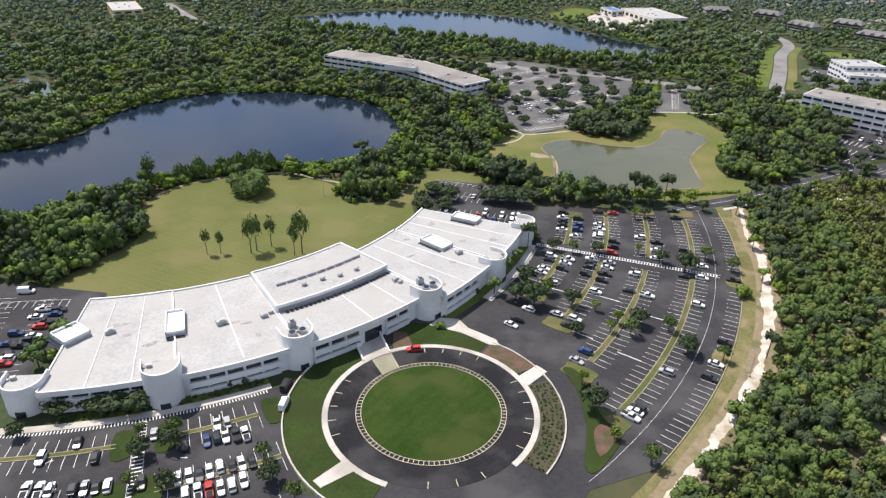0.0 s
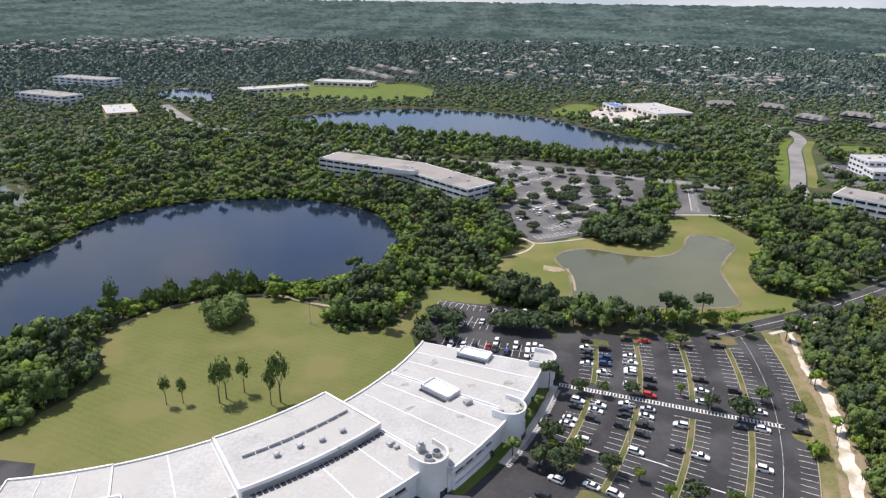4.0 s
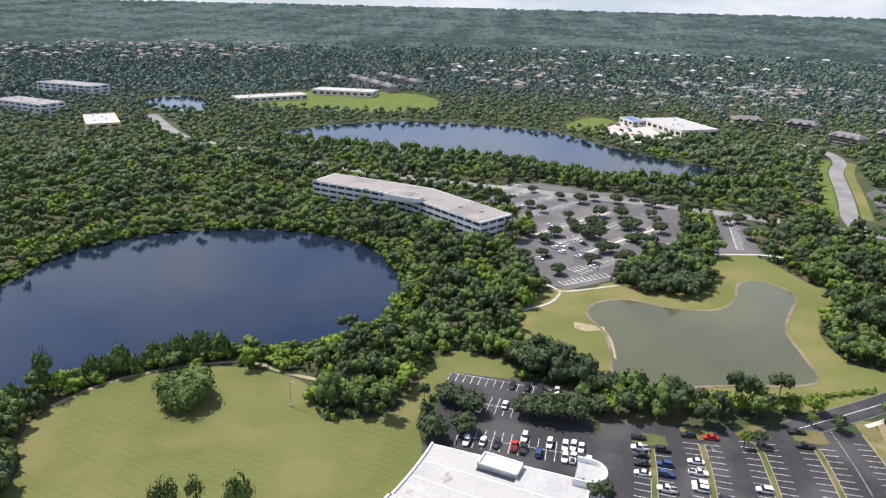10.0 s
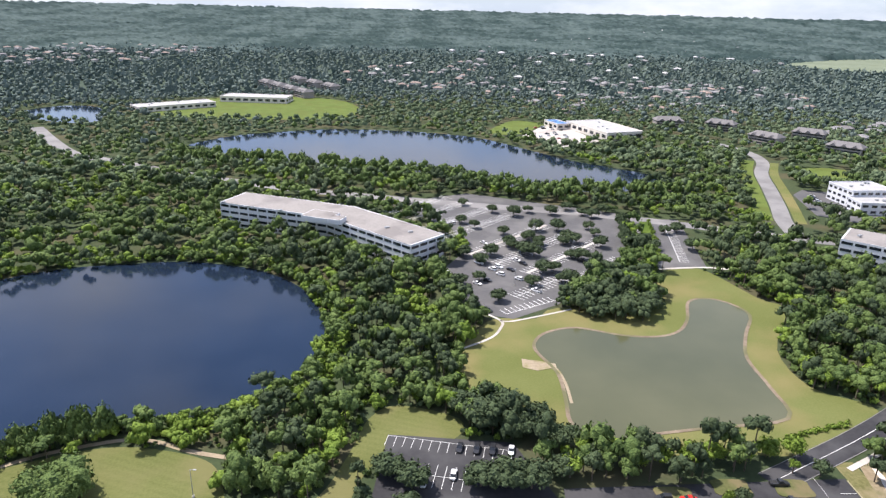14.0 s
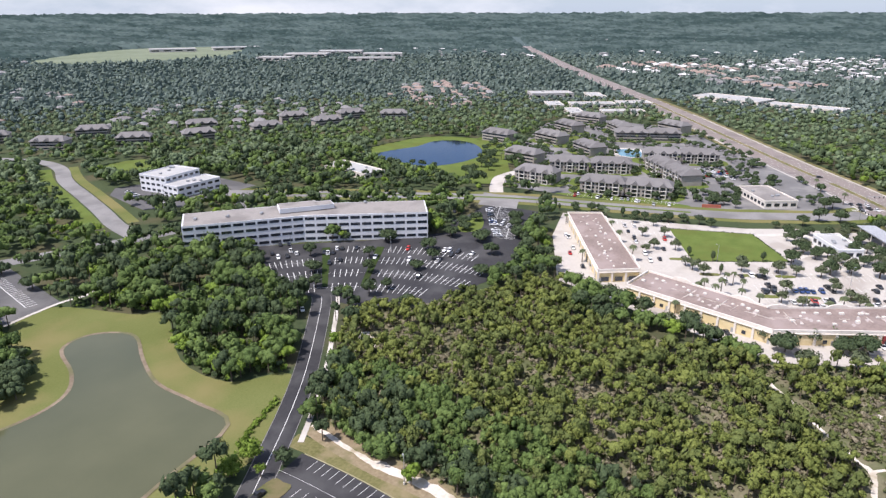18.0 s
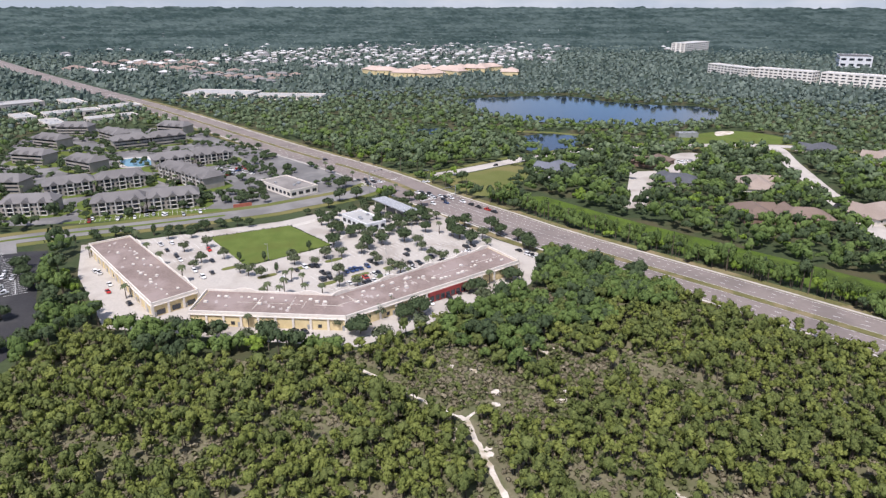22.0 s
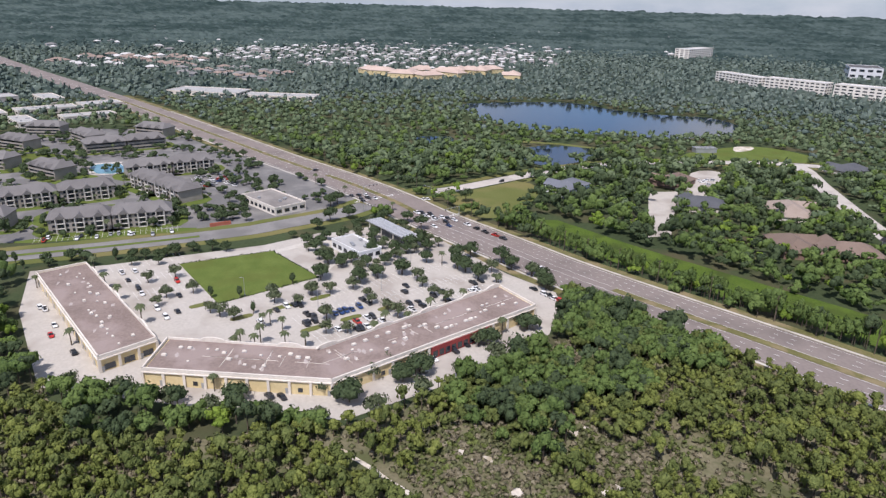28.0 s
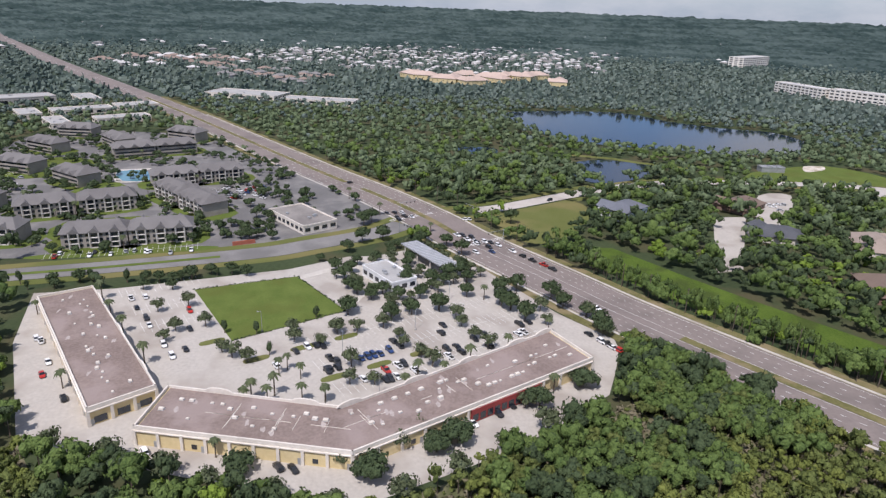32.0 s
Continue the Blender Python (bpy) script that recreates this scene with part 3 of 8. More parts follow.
def horseshoe(x, y, r, back, n=20):
    """A half circle facing away from the lawn, its straight sides running back into the roof."""
    d = Vector((CX - x, CY - y, 0)).normalized()
    a0 = math.atan2(-d.y, -d.x)
    pts = [(x + r * math.cos(a0 + q), y + r * math.sin(a0 + q)) for q in np.linspace(-math.pi / 2, math.pi / 2, n + 1)]
    return [(pts[0][0] + d.x * back, pts[0][1] + d.y * back)] + pts + [(pts[-1][0] + d.x * back, pts[-1][1] + d.y * back)]


for x, y, r, h in TOWERS:
    outer, inner = horseshoe(x, y, r, 3.6), horseshoe(x, y, r - 0.4, 3.6)
    place(Build().slab(outer + inner[::-1], 0, h).done("tower", [M_WHITE], hall, label="white round tower wall open to the roof"))
    place(Build().slab(horseshoe(x, y, r - 0.42, 3.2), h - 2.4, h - 1.5).done("tower_roof", [M_ROOFW], hall))


# ---- four-storey offices ----
def office(name, spine, width, height, storeys, side, label):
    """Two straight wings meeting at an angle, with window bands; spine is the front wall's line."""
    root = empty(name, (*spine[1], 0), label=label, category="office building")
    pts = [Vector((*p, 0)) for p in spine]
    offs = []
    for i, p in enumerate(pts):
        d0 = (pts[i] - pts[i - 1]).normalized() if i else (pts[1] - pts[0]).normalized()
        d1 = (pts[i + 1] - pts[i]).normalized() if i < len(pts) - 1 else d0
        n = Vector((-(d0 + d1).y, (d0 + d1).x, 0)).normalized() * side
        offs.append(p + n * (width / max(0.5, n.dot(Vector((-d0.y, d0.x, 0)) * side))))
    outline = [(p.x, p.y) for p in pts] + [(p.x, p.y) for p in offs[::-1]]
    CLEAR.append(np.array(outline))
    if area(outline) < 0:
        outline = outline[::-1]
    place(slab("wall", outline, 0, height, M_OFFW, root))
    cen = Vector((sum(p[0] for p in outline), sum(p[1] for p in outline), 0)) / len(outline)
    place(slab("roof", [tuple((Vector((*p, 0)) + (cen - Vector((*p, 0))).normalized() * 0.8).xy) for p in outline], height - 0.2, height + 0.04, M_ROOFG, root))
    sh = height / storeys
    for i, a in enumerate(outline):
        b = outline[(i + 1) % len(outline)]
        a, b = Vector((*a, 0)), Vector((*b, 0))
        ln, d = (b - a).length, (b - a).normalized()
        nn = Vector((d.y, -d.x, 0))
        bays = max(1, round(ln / 6.4))
        turn = math.atan2(d.y, d.x)
        for s in range(storeys):
            for k in range(bays):
                c = a + d * ((k + 0.5) * ln / bays) + nn * 0.02
                w = Build()
                w.box((c.x, c.y, sh * (s + 0.52)), (ln / bays - 1.1, 0.16, sh * 0.40), turn)
                place(w.done("window", [M_GLASS], root))
    return root


office("lakeside_office", [(-97, 531), (-33, 499), (11, 450)], 25, 14.5, 4, 1, "four-storey pale office block with dark window bands beside the lake")
office("roadside_office", [(238, 448), (283, 402), (320, 343)], 25, 15.5, 4, 1, "four-storey white office block with dark window bands facing a car park")


# ---- shopping plaza ----
def shops(name, outline, h, walls, label):
    root = empty(name, (*outline[0], 0), label=label, category="shop building")
    CLEAR.append(np.array(outline))
    if area(outline) < 0:
        outline = outline[::-1]
    place(slab("wall", outline, 0, h - 0.3, walls, root))
    cen = Vector((sum(p[0] for p in outline), sum(p[1] for p in outline), 0)) / len(outline)
    inner = [tuple((Vector((*p, 0)) + (cen - Vector((*p, 0))).normalized() * 0.9).xy) for p in outline]
    place(slab("roof", inner, h - 0.9, h, M_ROOFB, root))
    b = Build()
    n = len(outline)
    for i in range(n):
        p, q = Vector((*outline[i], 0)), Vector((*outline[(i + 1) % n], 0))
        c, d = (p + q) / 2, q - p
        b.box((c.x, c.y, h + 0.05), (d.length + 0.5, 0.5, 1.5), math.atan2(d.y, d.x))
    place(b.done("parapet", [M_PALE], root))
    return root


shops("plaza_wing", [(306.5, 221), (296, 238.5), (384, 279.5), (392.5, 261)], 6.0, M_CREAM, "cream stucco shop wing with a brown gravel roof")
shops("plaza_wing", [(284.5, 223), (262.5, 162), (302.5, 72.5), (325.5, 80), (285, 163.5), (305.5, 217)], 6.0, M_CREAM, "long angled cream shop wing with a brown gravel roof")


# ---- trees and woods ----
def ico(level):
    t = (1 + 5 ** 0.5) / 2
    v = [(-1, t, 0), (1, t, 0), (-1, -t, 0), (1, -t, 0), (0, -1, t), (0, 1, t), (0, -1, -t), (0, 1, -t), (t, 0, -1), (t, 0, 1), (-t, 0, -1), (-t, 0, 1)]
    f = [(0, 11, 5), (0, 5, 1), (0, 1, 7), (0, 7, 10), (0, 10, 11), (1, 5, 9), (5, 11, 4), (11, 10, 2), (10, 7, 6), (7, 1, 8), (3, 9, 4), (3, 4, 2), (3, 2, 6), (3, 6, 8), (3, 8, 9), (4, 9, 5), (2, 4, 11), (6, 2, 10), (8, 6, 7), (9, 8, 1)]
    v = [np.array(p) / np.linalg.norm(p) for p in v]
    for _ in range(level):
        mid, g = {}, []
        def half(a, b):
            k = (min(a, b), max(a, b))
            if k not in mid:
                p = v[a] + v[b]
                v.append(p / np.linalg.norm(p))
                mid[k] = len(v) - 1
            return mid[k]
        for a, b, c in f:
            x, y, z = half(a, b), half(b, c), half(c, a)
            g += [(a, x, z), (b, y, x), (c, z, y), (x, y, z)]
        f = g
    return np.array(v), np.array(f)


ICO0, ICO1 = ico(0), ico(1)


def lump(r, ball, rough, g):
    """An uneven ball."""
    v, f = ball
    return v * (1 + g.normal(0, rough, (len(v), 1))) * r, f


def crown(seed, lobes, tufts, spread=0.64, flat=0.75, tuft=0.34, ball=ICO1, rough=0.13, core=1.0, out=1.25):
    """A crown about 1 across its half width: a few uneven lobes with leafy tufts standing out of them; its foot is at z = 0."""
    g = np.random.default_rng(seed)
    V, F, S, k, cen = [], [], [], 0, []
    for i in range(lobes):
        a = 2 * math.pi * (i + g.uniform(-0.3, 0.3)) / max(lobes - 1, 1)
        d = 0 if i == 0 else spread * g.uniform(0.75, 1.1)
        c = np.array([d * math.cos(a), d * math.sin(a), flat * (0.75 if i == 0 else g.uniform(0.35, 0.75))])
        r = g.uniform(0.34, 0.48) * (1.15 if i == 0 else 1)
        q = r
        r = r * core
        v, f = lump(r, ball, rough, g)
        # Lobe tint drops toward the underside: crown shade put into the vertex colour.
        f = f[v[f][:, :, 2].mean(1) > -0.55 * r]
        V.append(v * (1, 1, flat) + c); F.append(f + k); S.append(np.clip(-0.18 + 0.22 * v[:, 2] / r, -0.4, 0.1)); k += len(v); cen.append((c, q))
    for i in range(tufts):
        c, r = cen[g.integers(len(cen))]
        d = g.normal(0, 1, 3); d[2] = abs(d[2]) * 0.9 - 0.25; d /= np.linalg.norm(d)
        p = c + d * r * g.uniform(0.88, out) * (1, 1, flat)
        s = np.cross(d, (0.3, 0.2, 1)); s /= np.linalg.norm(s) + 1e-6
        u = np.cross(d, s)
        m = g.uniform(0.5, 1.25) * tuft
        b0 = g.uniform(0, 6.28)
        e1, e2 = math.cos(b0) * s + math.sin(b0) * u, math.cos(b0) * u - math.sin(b0) * s
        e1, e2 = e1 + d * g.uniform(-0.5, 0.5), e2 + d * g.uniform(-0.5, 0.5)
        V.append(np.array([p - m * e1 * g.uniform(0.6, 1.1), p - m * e2 * g.uniform(0.4, 0.9) + d * m * 0.3, p + m * e1 * g.uniform(0.6, 1.1), p + m * e2 * g.uniform(0.4, 0.9) + d * m * 0.3]))
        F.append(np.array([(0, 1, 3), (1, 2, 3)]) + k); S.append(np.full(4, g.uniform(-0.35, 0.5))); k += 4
    return np.concatenate(V), np.concatenate(F), np.concatenate(S)


def big_mesh(name, V, F, mats, index, tint, **tags):
    me = bpy.data.meshes.new(name)
    nv, nf = len(V), len(F)
    me.vertices.add(nv); me.loops.add(nf * 3); me.polygons.add(nf)
    me.vertices.foreach_set("co", V.astype(np.float32).ravel())
    me.loops.foreach_set("vertex_index", F.astype(np.int32).ravel())
    me.polygons.foreach_set("loop_start", np.arange(0, nf * 3, 3, dtype=np.int32))
    if index is not None:
        me.polygons.foreach_set("material_index", index.astype(np.int32))
    for m in mats:
        me.materials.append(m)
    at = me.attributes.new("tint", "FLOAT", "POINT")
    at.data.foreach_set("value", tint.astype(np.float32))
    me.update(calc_edges=True)
    return tagged(new(name, me), **tags)


def stand(name, pos, half, high, lift, templates, mats, g, trunks=True, ground=None, **tags):
    """Many trees as one body: places, crown half widths, crown heights, height of the crown's foot."""
    VV, FF, II, TT, k = [], [], [], [], 0
    pick = g.integers(len(templates), size=len(pos))
    base = np.zeros(len(pos)) if ground is None else ground
    tint = g.uniform(0, 1, len(pos))
    for ti, (tv, tf, ts) in enumerate(templates):
        ids = np.where(pick == ti)[0]
        if not len(ids):
            continue
        a = g.uniform(0, 2 * math.pi, len(ids))
        ca, sa = np.cos(a)[:, None], np.sin(a)[:, None]
        x = (tv[None, :, 0] * ca - tv[None, :, 1] * sa) * half[ids, None] + pos[ids, 0, None]
        y = (tv[None, :, 0] * sa + tv[None, :, 1] * ca) * half[ids, None] + pos[ids, 1, None]
        z = tv[None, :, 2] * high[ids, None] + (lift[ids] + base[ids])[:, None]
        n = len(tv)
        VV.append(np.stack([x, y, z], -1).reshape(-1, 3))
        FF.append((tf[None] + (np.arange(len(ids)) * n)[:, None, None] + k).reshape(-1, 3))
        II.append(np.zeros(len(ids) * len(tf)))
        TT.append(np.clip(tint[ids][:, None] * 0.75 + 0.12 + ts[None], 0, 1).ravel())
        k += n * len(ids)
    if trunks:
        n = len(pos)
        r = 0.16 + 0.03 * half
        ring = np.array([[1, 0], [-0.5, 0.87], [-0.5, -0.87]])
        low = np.concatenate([pos[:, None] + ring[None] * r[:, None, None], np.broadcast_to(base[:, None, None], (n, 3, 1))], -1)
        top = np.concatenate([pos[:, None] + ring[None] * r[:, None, None] * 0.6, np.broadcast_to((base + lift + high * 0.5)[:, None, None], (n, 3, 1))], -1)
        VV.append(np.concatenate([low, top], 1).reshape(-1, 3))
        tf = np.array([(0, 1, 4), (0, 4, 3), (1, 2, 5), (1, 5, 4), (2, 0, 3), (2, 3, 5)])
        FF.append((tf[None] + (np.arange(n) * 6)[:, None, None] + k).reshape(-1, 3))
        II.append(np.ones(n * 6)); TT.append(np.full(n * 6, 0.5))
    return big_mesh(name, np.concatenate(VV), np.concatenate(FF), mats, np.concatenate(II), np.concatenate(TT), kind="stuff", **tags)


def inside(p, poly):
    x, y = p[:, 0], p[:, 1]
    r = np.zeros(len(p), bool)
    for (x0, y0), (x1, y1) in zip(poly, np.roll(poly, -1, 0)):
        if y0 != y1:
            r ^= ((y0 > y) != (y1 > y)) & (x < (x1 - x0) * (y - y0) / (y1 - y0) + x0)
    return r


def near_line(p, line, d):
    r = np.zeros(len(p), bool)
    for a, b in zip(line[:-1], line[1:]):
        ab = b - a
        t = np.clip(((p - a) @ ab) / max(ab @ ab, 1e-9), 0, 1)
        r |= ((p - a - t[:, None] * ab) ** 2).sum(1) < d * d
    return r


def free(p):
    ok = np.ones(len(p), bool)
    for poly in CLEAR:
        lo, hi = poly.min(0), poly.max(0)
        c = ok & (p[:, 0] > lo[0]) & (p[:, 0] < hi[0]) & (p[:, 1] > lo[1]) & (p[:, 1] < hi[1])
        i = np.where(c)[0]
        if len(i):
            ok[i[inside(p[i], poly)]] = False
    for line, d in ROADS:
        i = np.where(ok)[0]
        ok[i[near_line(p[i], line, d)]] = False
    return ok


def lattice(step, g, x0, x1, y0, y1):
    xs, ys = np.meshgrid(np.arange(x0, x1, step), np.arange(y0, y1, step))
    p = np.stack([xs.ravel(), ys.ravel()], -1)
    return p + g.uniform(-0.45, 0.45, p.shape) * step


def spot(p):
    """Distance from the flight's middle and bearing."""
    d = p - np.array(MID)
    return np.hypot(d[:, 0], d[:, 1]), np.degrees(np.arctan2(d[:, 0], d[:, 1]))


def patchy(p, size, seed):
    """A smooth random field, 0 to 1, for gaps and groves."""
    g = np.random.default_rng(seed)
    f = np.zeros(len(p))
    for k in range(6):
        a = g.uniform(0, 2 * math.pi)
        w = 2 * math.pi / (size * g.uniform(0.6, 1.6))
        f += np.sin((p[:, 0] * math.cos(a) + p[:, 1] * math.sin(a)) * w + g.uniform(0, 6.28))
    return 0.5 + f / 6

# ---- markings, kerbs and islands ----
Z_MARK = 0.135


def stall(r):
    return math.degrees(2.75 / r)


# grass strips between the curved rows, with yellow-edged kerbs; they stop at the cross path
marks, edges = Build(), Build()
STRIPS = [(245.0, -7.0, -40.5), (227.5, -7.0, -37.0), (210.2, -8.0, -32.5), (194.5, -9.5, -29.0)]
for r, a0, a1 in STRIPS:
    for u0, u1 in ((a0, -17.2), (-20.0, a1)):
        slab("kerb_island", sector(r - 0.9, r + 0.9, u1, u0, 14), 0, 0.24, M_STRIP, label="long grass strip between two parking rows", category="kerb island", kind="structure")
        for s in (-1, 1):
            edges.add(*slab_data(sector(r + s * 0.9 - 0.11, r + s * 0.9 + 0.11, u1, u0, 20), 0.05, 0.27))
            n = int(abs(u1 - u0) / stall(r))
            for i in range(n + 1):
                a = u1 + (u0 - u1) * i / n
                marks.strip(pol(r + s * 1.1, a), pol(r + s * 5.6, a), 0.13, Z_MARK)
for u0, u1 in ((-6.0, -17.0), (-21.0, -30.0), (-31.5, -42.0)):
    n = int(abs(u1 - u0) / stall(262))
    for i in range(n + 1):
        a = u1 + (u0 - u1) * i / n
        marks.strip(pol(262.2, a), pol(257.6, a), 0.13, Z_MARK)
for a in np.arange(-47, -4.6, 0.5):
    marks.strip(pol(253.3, a), pol(253.3, a + 0.5), 0.08, Z_MARK)
# cross path: two lines with rungs, from the building to the outer drive
for k in range(66):
    r = 183.5 + k * 1.08
    marks.strip(pol(r, -18.55 - 58 / r), pol(r, -18.55 + 58 / r), 0.42, Z_MARK)
for s in (-1, 1):
    for k in range(13):
        r0, r1 = 183.5 + k * 5.5, 183.5 + (k + 1) * 5.5
        marks.strip(pol(r0, -18.55 + s * 58 / r0), pol(r1, -18.55 + s * 58 / r1), 0.18, Z_MARK)
for r, a in ((219, -27), (219, -34), (236, -28), (236, -34.5), (202, -28)):
    marks.strip(pol(r - 4, a), pol(r + 4, a), 0.35, Z_MARK)
# outer kerb of the car park
edges.add(*slab_data(sector(262.5, 262.8, -43, -4.8, 40), 0, 0.26))
ISL = [(262, -19.2, 4.5, 3.0), (262, -30.7, 4.0, 3.0)]
for r, a, ln, w in ISL:
    slab("kerb_island", smooth_loop([pol(r + 0.5, a - 0.9), pol(r - ln, a - 0.6), pol(r - ln, a + 0.6), pol(r + 0.5, a + 0.9)], 4), 0, 0.24, M_VERGE, label="grassy kerb island at the row's end", category="kerb island", kind="structure")
ENDS = [(245, -42), (227.5, -38.8), (210.2, -33.8), (194.5, -30.3), (245, -5.6), (227.5, -5.6), (210.2, -6.5), (194.5, -8.2)]
for r, a in ENDS:
    slab("kerb_island", smooth_loop([pol(r - 4.5, a - 0.8), pol(r + 4.5, a - 0.8), pol(r + 5, a), pol(r + 4.5, a + 0.8), pol(r - 4.5, a + 0.8), pol(r - 5, a)], 3), 0, 0.25, M_STRIP, label="rounded grass island closing a parking row", category="kerb island", kind="structure")
slab("kerb_island", smooth_loop([(37.5, 164), (40.2, 154.5), (40.5, 140), (37.5, 124.5), (41, 123.5), (49.5, 136), (45.5, 143), (43.5, 157), (41, 164)], 4), 0, 0.26, M_BANKG, label="planted grass island beside the drive", category="kerb island", kind="structure")
slab("mulch_bed", smooth_loop([(42, 128), (48, 135.5), (45, 140), (42, 137)], 3), 0.1, 0.29, M_MULCH, label="brown mulch bed on a kerb island", category="planting bed", kind="structure")

# roundabout
M_MULCH2 = material("dark olive mulch", (0.035, 0.032, 0.018), (0.085, 0.075, 0.04), 0.4, 2.0, 0.95, stain=(0.04, 0.05, 0.018), stain_scale=0.3)
# Fresh asphalt, made darker still: cloud shade is put into its colour.
M_BLACK = material("fresh black asphalt", (0.010, 0.010, 0.012), (0.022, 0.022, 0.024), 0.1, 1.2, 0.9, spec=0.2, stain=(0.045, 0.044, 0.045), stain_scale=0.08)
RA = RC
slab("turning_circle", arc(28.5, 0, 354, 60, RA), 0, 0.13, M_BLACK, label="fresh asphalt turning circle, its black deepened for cloud shade", category="road", kind="structure")
dome_v, dome_f = [(RA[0], RA[1], 1.25)], []
for k, (rr, zz) in enumerate(((5, 1.2), (10, 0.95), (15, 0.6), (19.4, 0.28))):
    dome_v += [(RA[0] + rr * math.cos(2 * math.pi * i / 60), RA[1] + rr * math.sin(2 * math.pi * i / 60), zz) for i in range(60)]
dome_f += [(0, 1 + i, 1 + (i + 1) % 60) for i in range(60)]
for k in range(3):
    a, b = 1 + 60 * k, 61 + 60 * k
    dome_f += [(a + i, b + i, b + (i + 1) % 60, a + (i + 1) % 60) for i in range(60)]
mesh_ob("circle_lawn", dome_v, dome_f, M_CIRC, label="round domed lawn in the turning circle", category="lawn", kind="structure")
M_LADDER = material("faded yellow-white paint", (0.42, 0.38, 0.24), (0.62, 0.58, 0.42), 0.3, 2.0, 0.7)
lad = Build()
for i in range(96):
    a = 360 * i / 96
    lad.strip(pol(19.6, a, RA), pol(20.9, a, RA), 0.16, 0.17)
    for rr in (19.55, 20.95):
        lad.strip(pol(rr, a, RA), pol(rr, a + 3.75, RA), 0.15, 0.17)
for a in (8, 18, 28, 60, 72, 84, 96, 156, 168, 180, 192, 204, -6, -18, -30, -60, -75, -90):
    lad.strip(pol(26.2, a, RA), pol(28.4, a, RA), 0.2, 0.17)
for k in range(9):
    lad.strip(pol(20.9, 134 - k * 1.7, RA), pol(28.4, 130 - k * 1.4, RA), 0.28, 0.17)
lad.strip(pol(20.9, 135.5, RA), pol(28.4, 131, RA), 0.2, 0.17)
lad.strip(pol(20.9, 119.5, RA), pol(28.4, 118, RA), 0.2, 0.17)
lad.done("circle_markings", [M_LADDER], label="pale yellow ladder markings round the turning circle", category="road marking", kind="structure")
slab("ring_lawn", arc(40.5, 130, 248, 30, RA) + arc(30.2, 248, 130, 30, RA), 0, 0.22, M_BANKG, label="curved green bank between the circle and the drive", category="lawn", kind="structure")
slab("ring_lawn", [pol(30.2, a, RA) for a in (116, 105, 90, 75, 62)] + [pol(39, 62, RA), (8, 186), (-2, 186), (-10, 187), (-17, 186)], 0, 0.2, M_BANKG, label="green bank below the entrance", category="lawn", kind="structure")
slab("ring_lawn", [pol(30.2, 131, RA), pol(40.5, 131, RA), pol(40.5, 145, RA), (-40, 166), (-38, 172), (-29.5, 178)], 0, 0.24, M_BANKG, label="lawn beside the entrance ramp, shade painted into its green", category="lawn", kind="structure")
slab("mulch_bed", arc(30.2, 22, -38, 16, RA) + arc(37, -38, 22, 16, RA), 0, 0.26, M_MULCH2, label="curved mulch bed planted with low shrubs", category="planting bed", kind="structure")
slab("mulch_bed", arc(30.2, 60, 33, 8, RA) + arc(37, 33, 60, 8, RA), 0, 0.26, M_MULCH, label="curved red-brown mulch bed", category="planting bed", kind="structure")
slab("mulch_bed", [pol(30.4, 115, RA), pol(39.5, 110, RA), pol(37.5, 104, RA), pol(30.4, 103, RA)], 0, 0.28, M_MULCH, label="small brown mulch bed by the entrance", category="planting bed", kind="structure")
slab("ring_walk", arc(28.6, 250, -43, 60, RA) + arc(30.2, -43, 250, 60, RA), 0, 0.27, M_CONC, label="pale concrete walk round the circle", category="pavement", kind="structure")
slab("garden_wall", arc(37.0, 60, -38, 24, RA) + arc(37.4, -38, 60, 24, RA), 0, 0.5, M_CONC, label="low pale kerb wall of the planting bed", category="wall", kind="structure")
slab("garden_wall", arc(40.5, 142, 248, 24, RA) + arc(40.9, 248, 142, 24, RA), 0, 0.7, M_CONC, label="low white retaining wall along the drive", category="wall", kind="structure")
slab("path", [pol(30.2, 31, RA), pol(38, 33.5, RA), pol(39, 27.5, RA), pol(30.2, 21.5, RA)], 0, 0.3, M_CONC, label="pale concrete path from circle to car park", category="pavement", kind="structure")
slab("steps", [pol(30.2, -137, RA), pol(39, -136.0, RA), pol(39, -131.5, RA), pol(30.2, -128, RA)], 0, 0.32, M_CONC, label="pale concrete steps through the bank", category="steps", kind="structure")
slab("path", [(-0.5, 190), (6, 189.5), (9, 184.5), (18, 178.3), (19, 175), (15.5, 175.5), (7, 181.5), (-3.8, 185.5)], 0, 0.28, M_CONC, label="pale concrete plaza by the round tower", category="pavement", kind="structure")
slab("entrance_ramp", [(-29.3, 179.4), (-22.2, 184.2), (-15.7, 169.8), (-23.4, 165.1)], 0, 0.30, M_CONC, label="grey concrete entrance ramp", category="pavement", kind="structure")

# pavement with a ladder edge along the building front
walkp = sector(174.2, 176.6, -88, -60.5, 24)
slab("front_walk", walkp, 0, 0.24, M_CONC, label="pale concrete walk along the building front", category="pavement", kind="structure")
slab("front_walk", sector(180.6, 183.2, -34, -19, 14), 0, 0.24, M_CONC, label="pale concrete walk beside the car park", category="pavement", kind="structure")
slab("front_bed", sector(171, 174.2, -79, -60.5, 16), 0, 0.2, M_TURF, label="grass bed under the office windows", category="planting bed", kind="structure")
slab("front_bed", sector(177, 180.6, -40, -20, 16), 0, 0.2, M_TURF, label="shaded grass bed beside the white wall", category="planting bed", kind="structure")
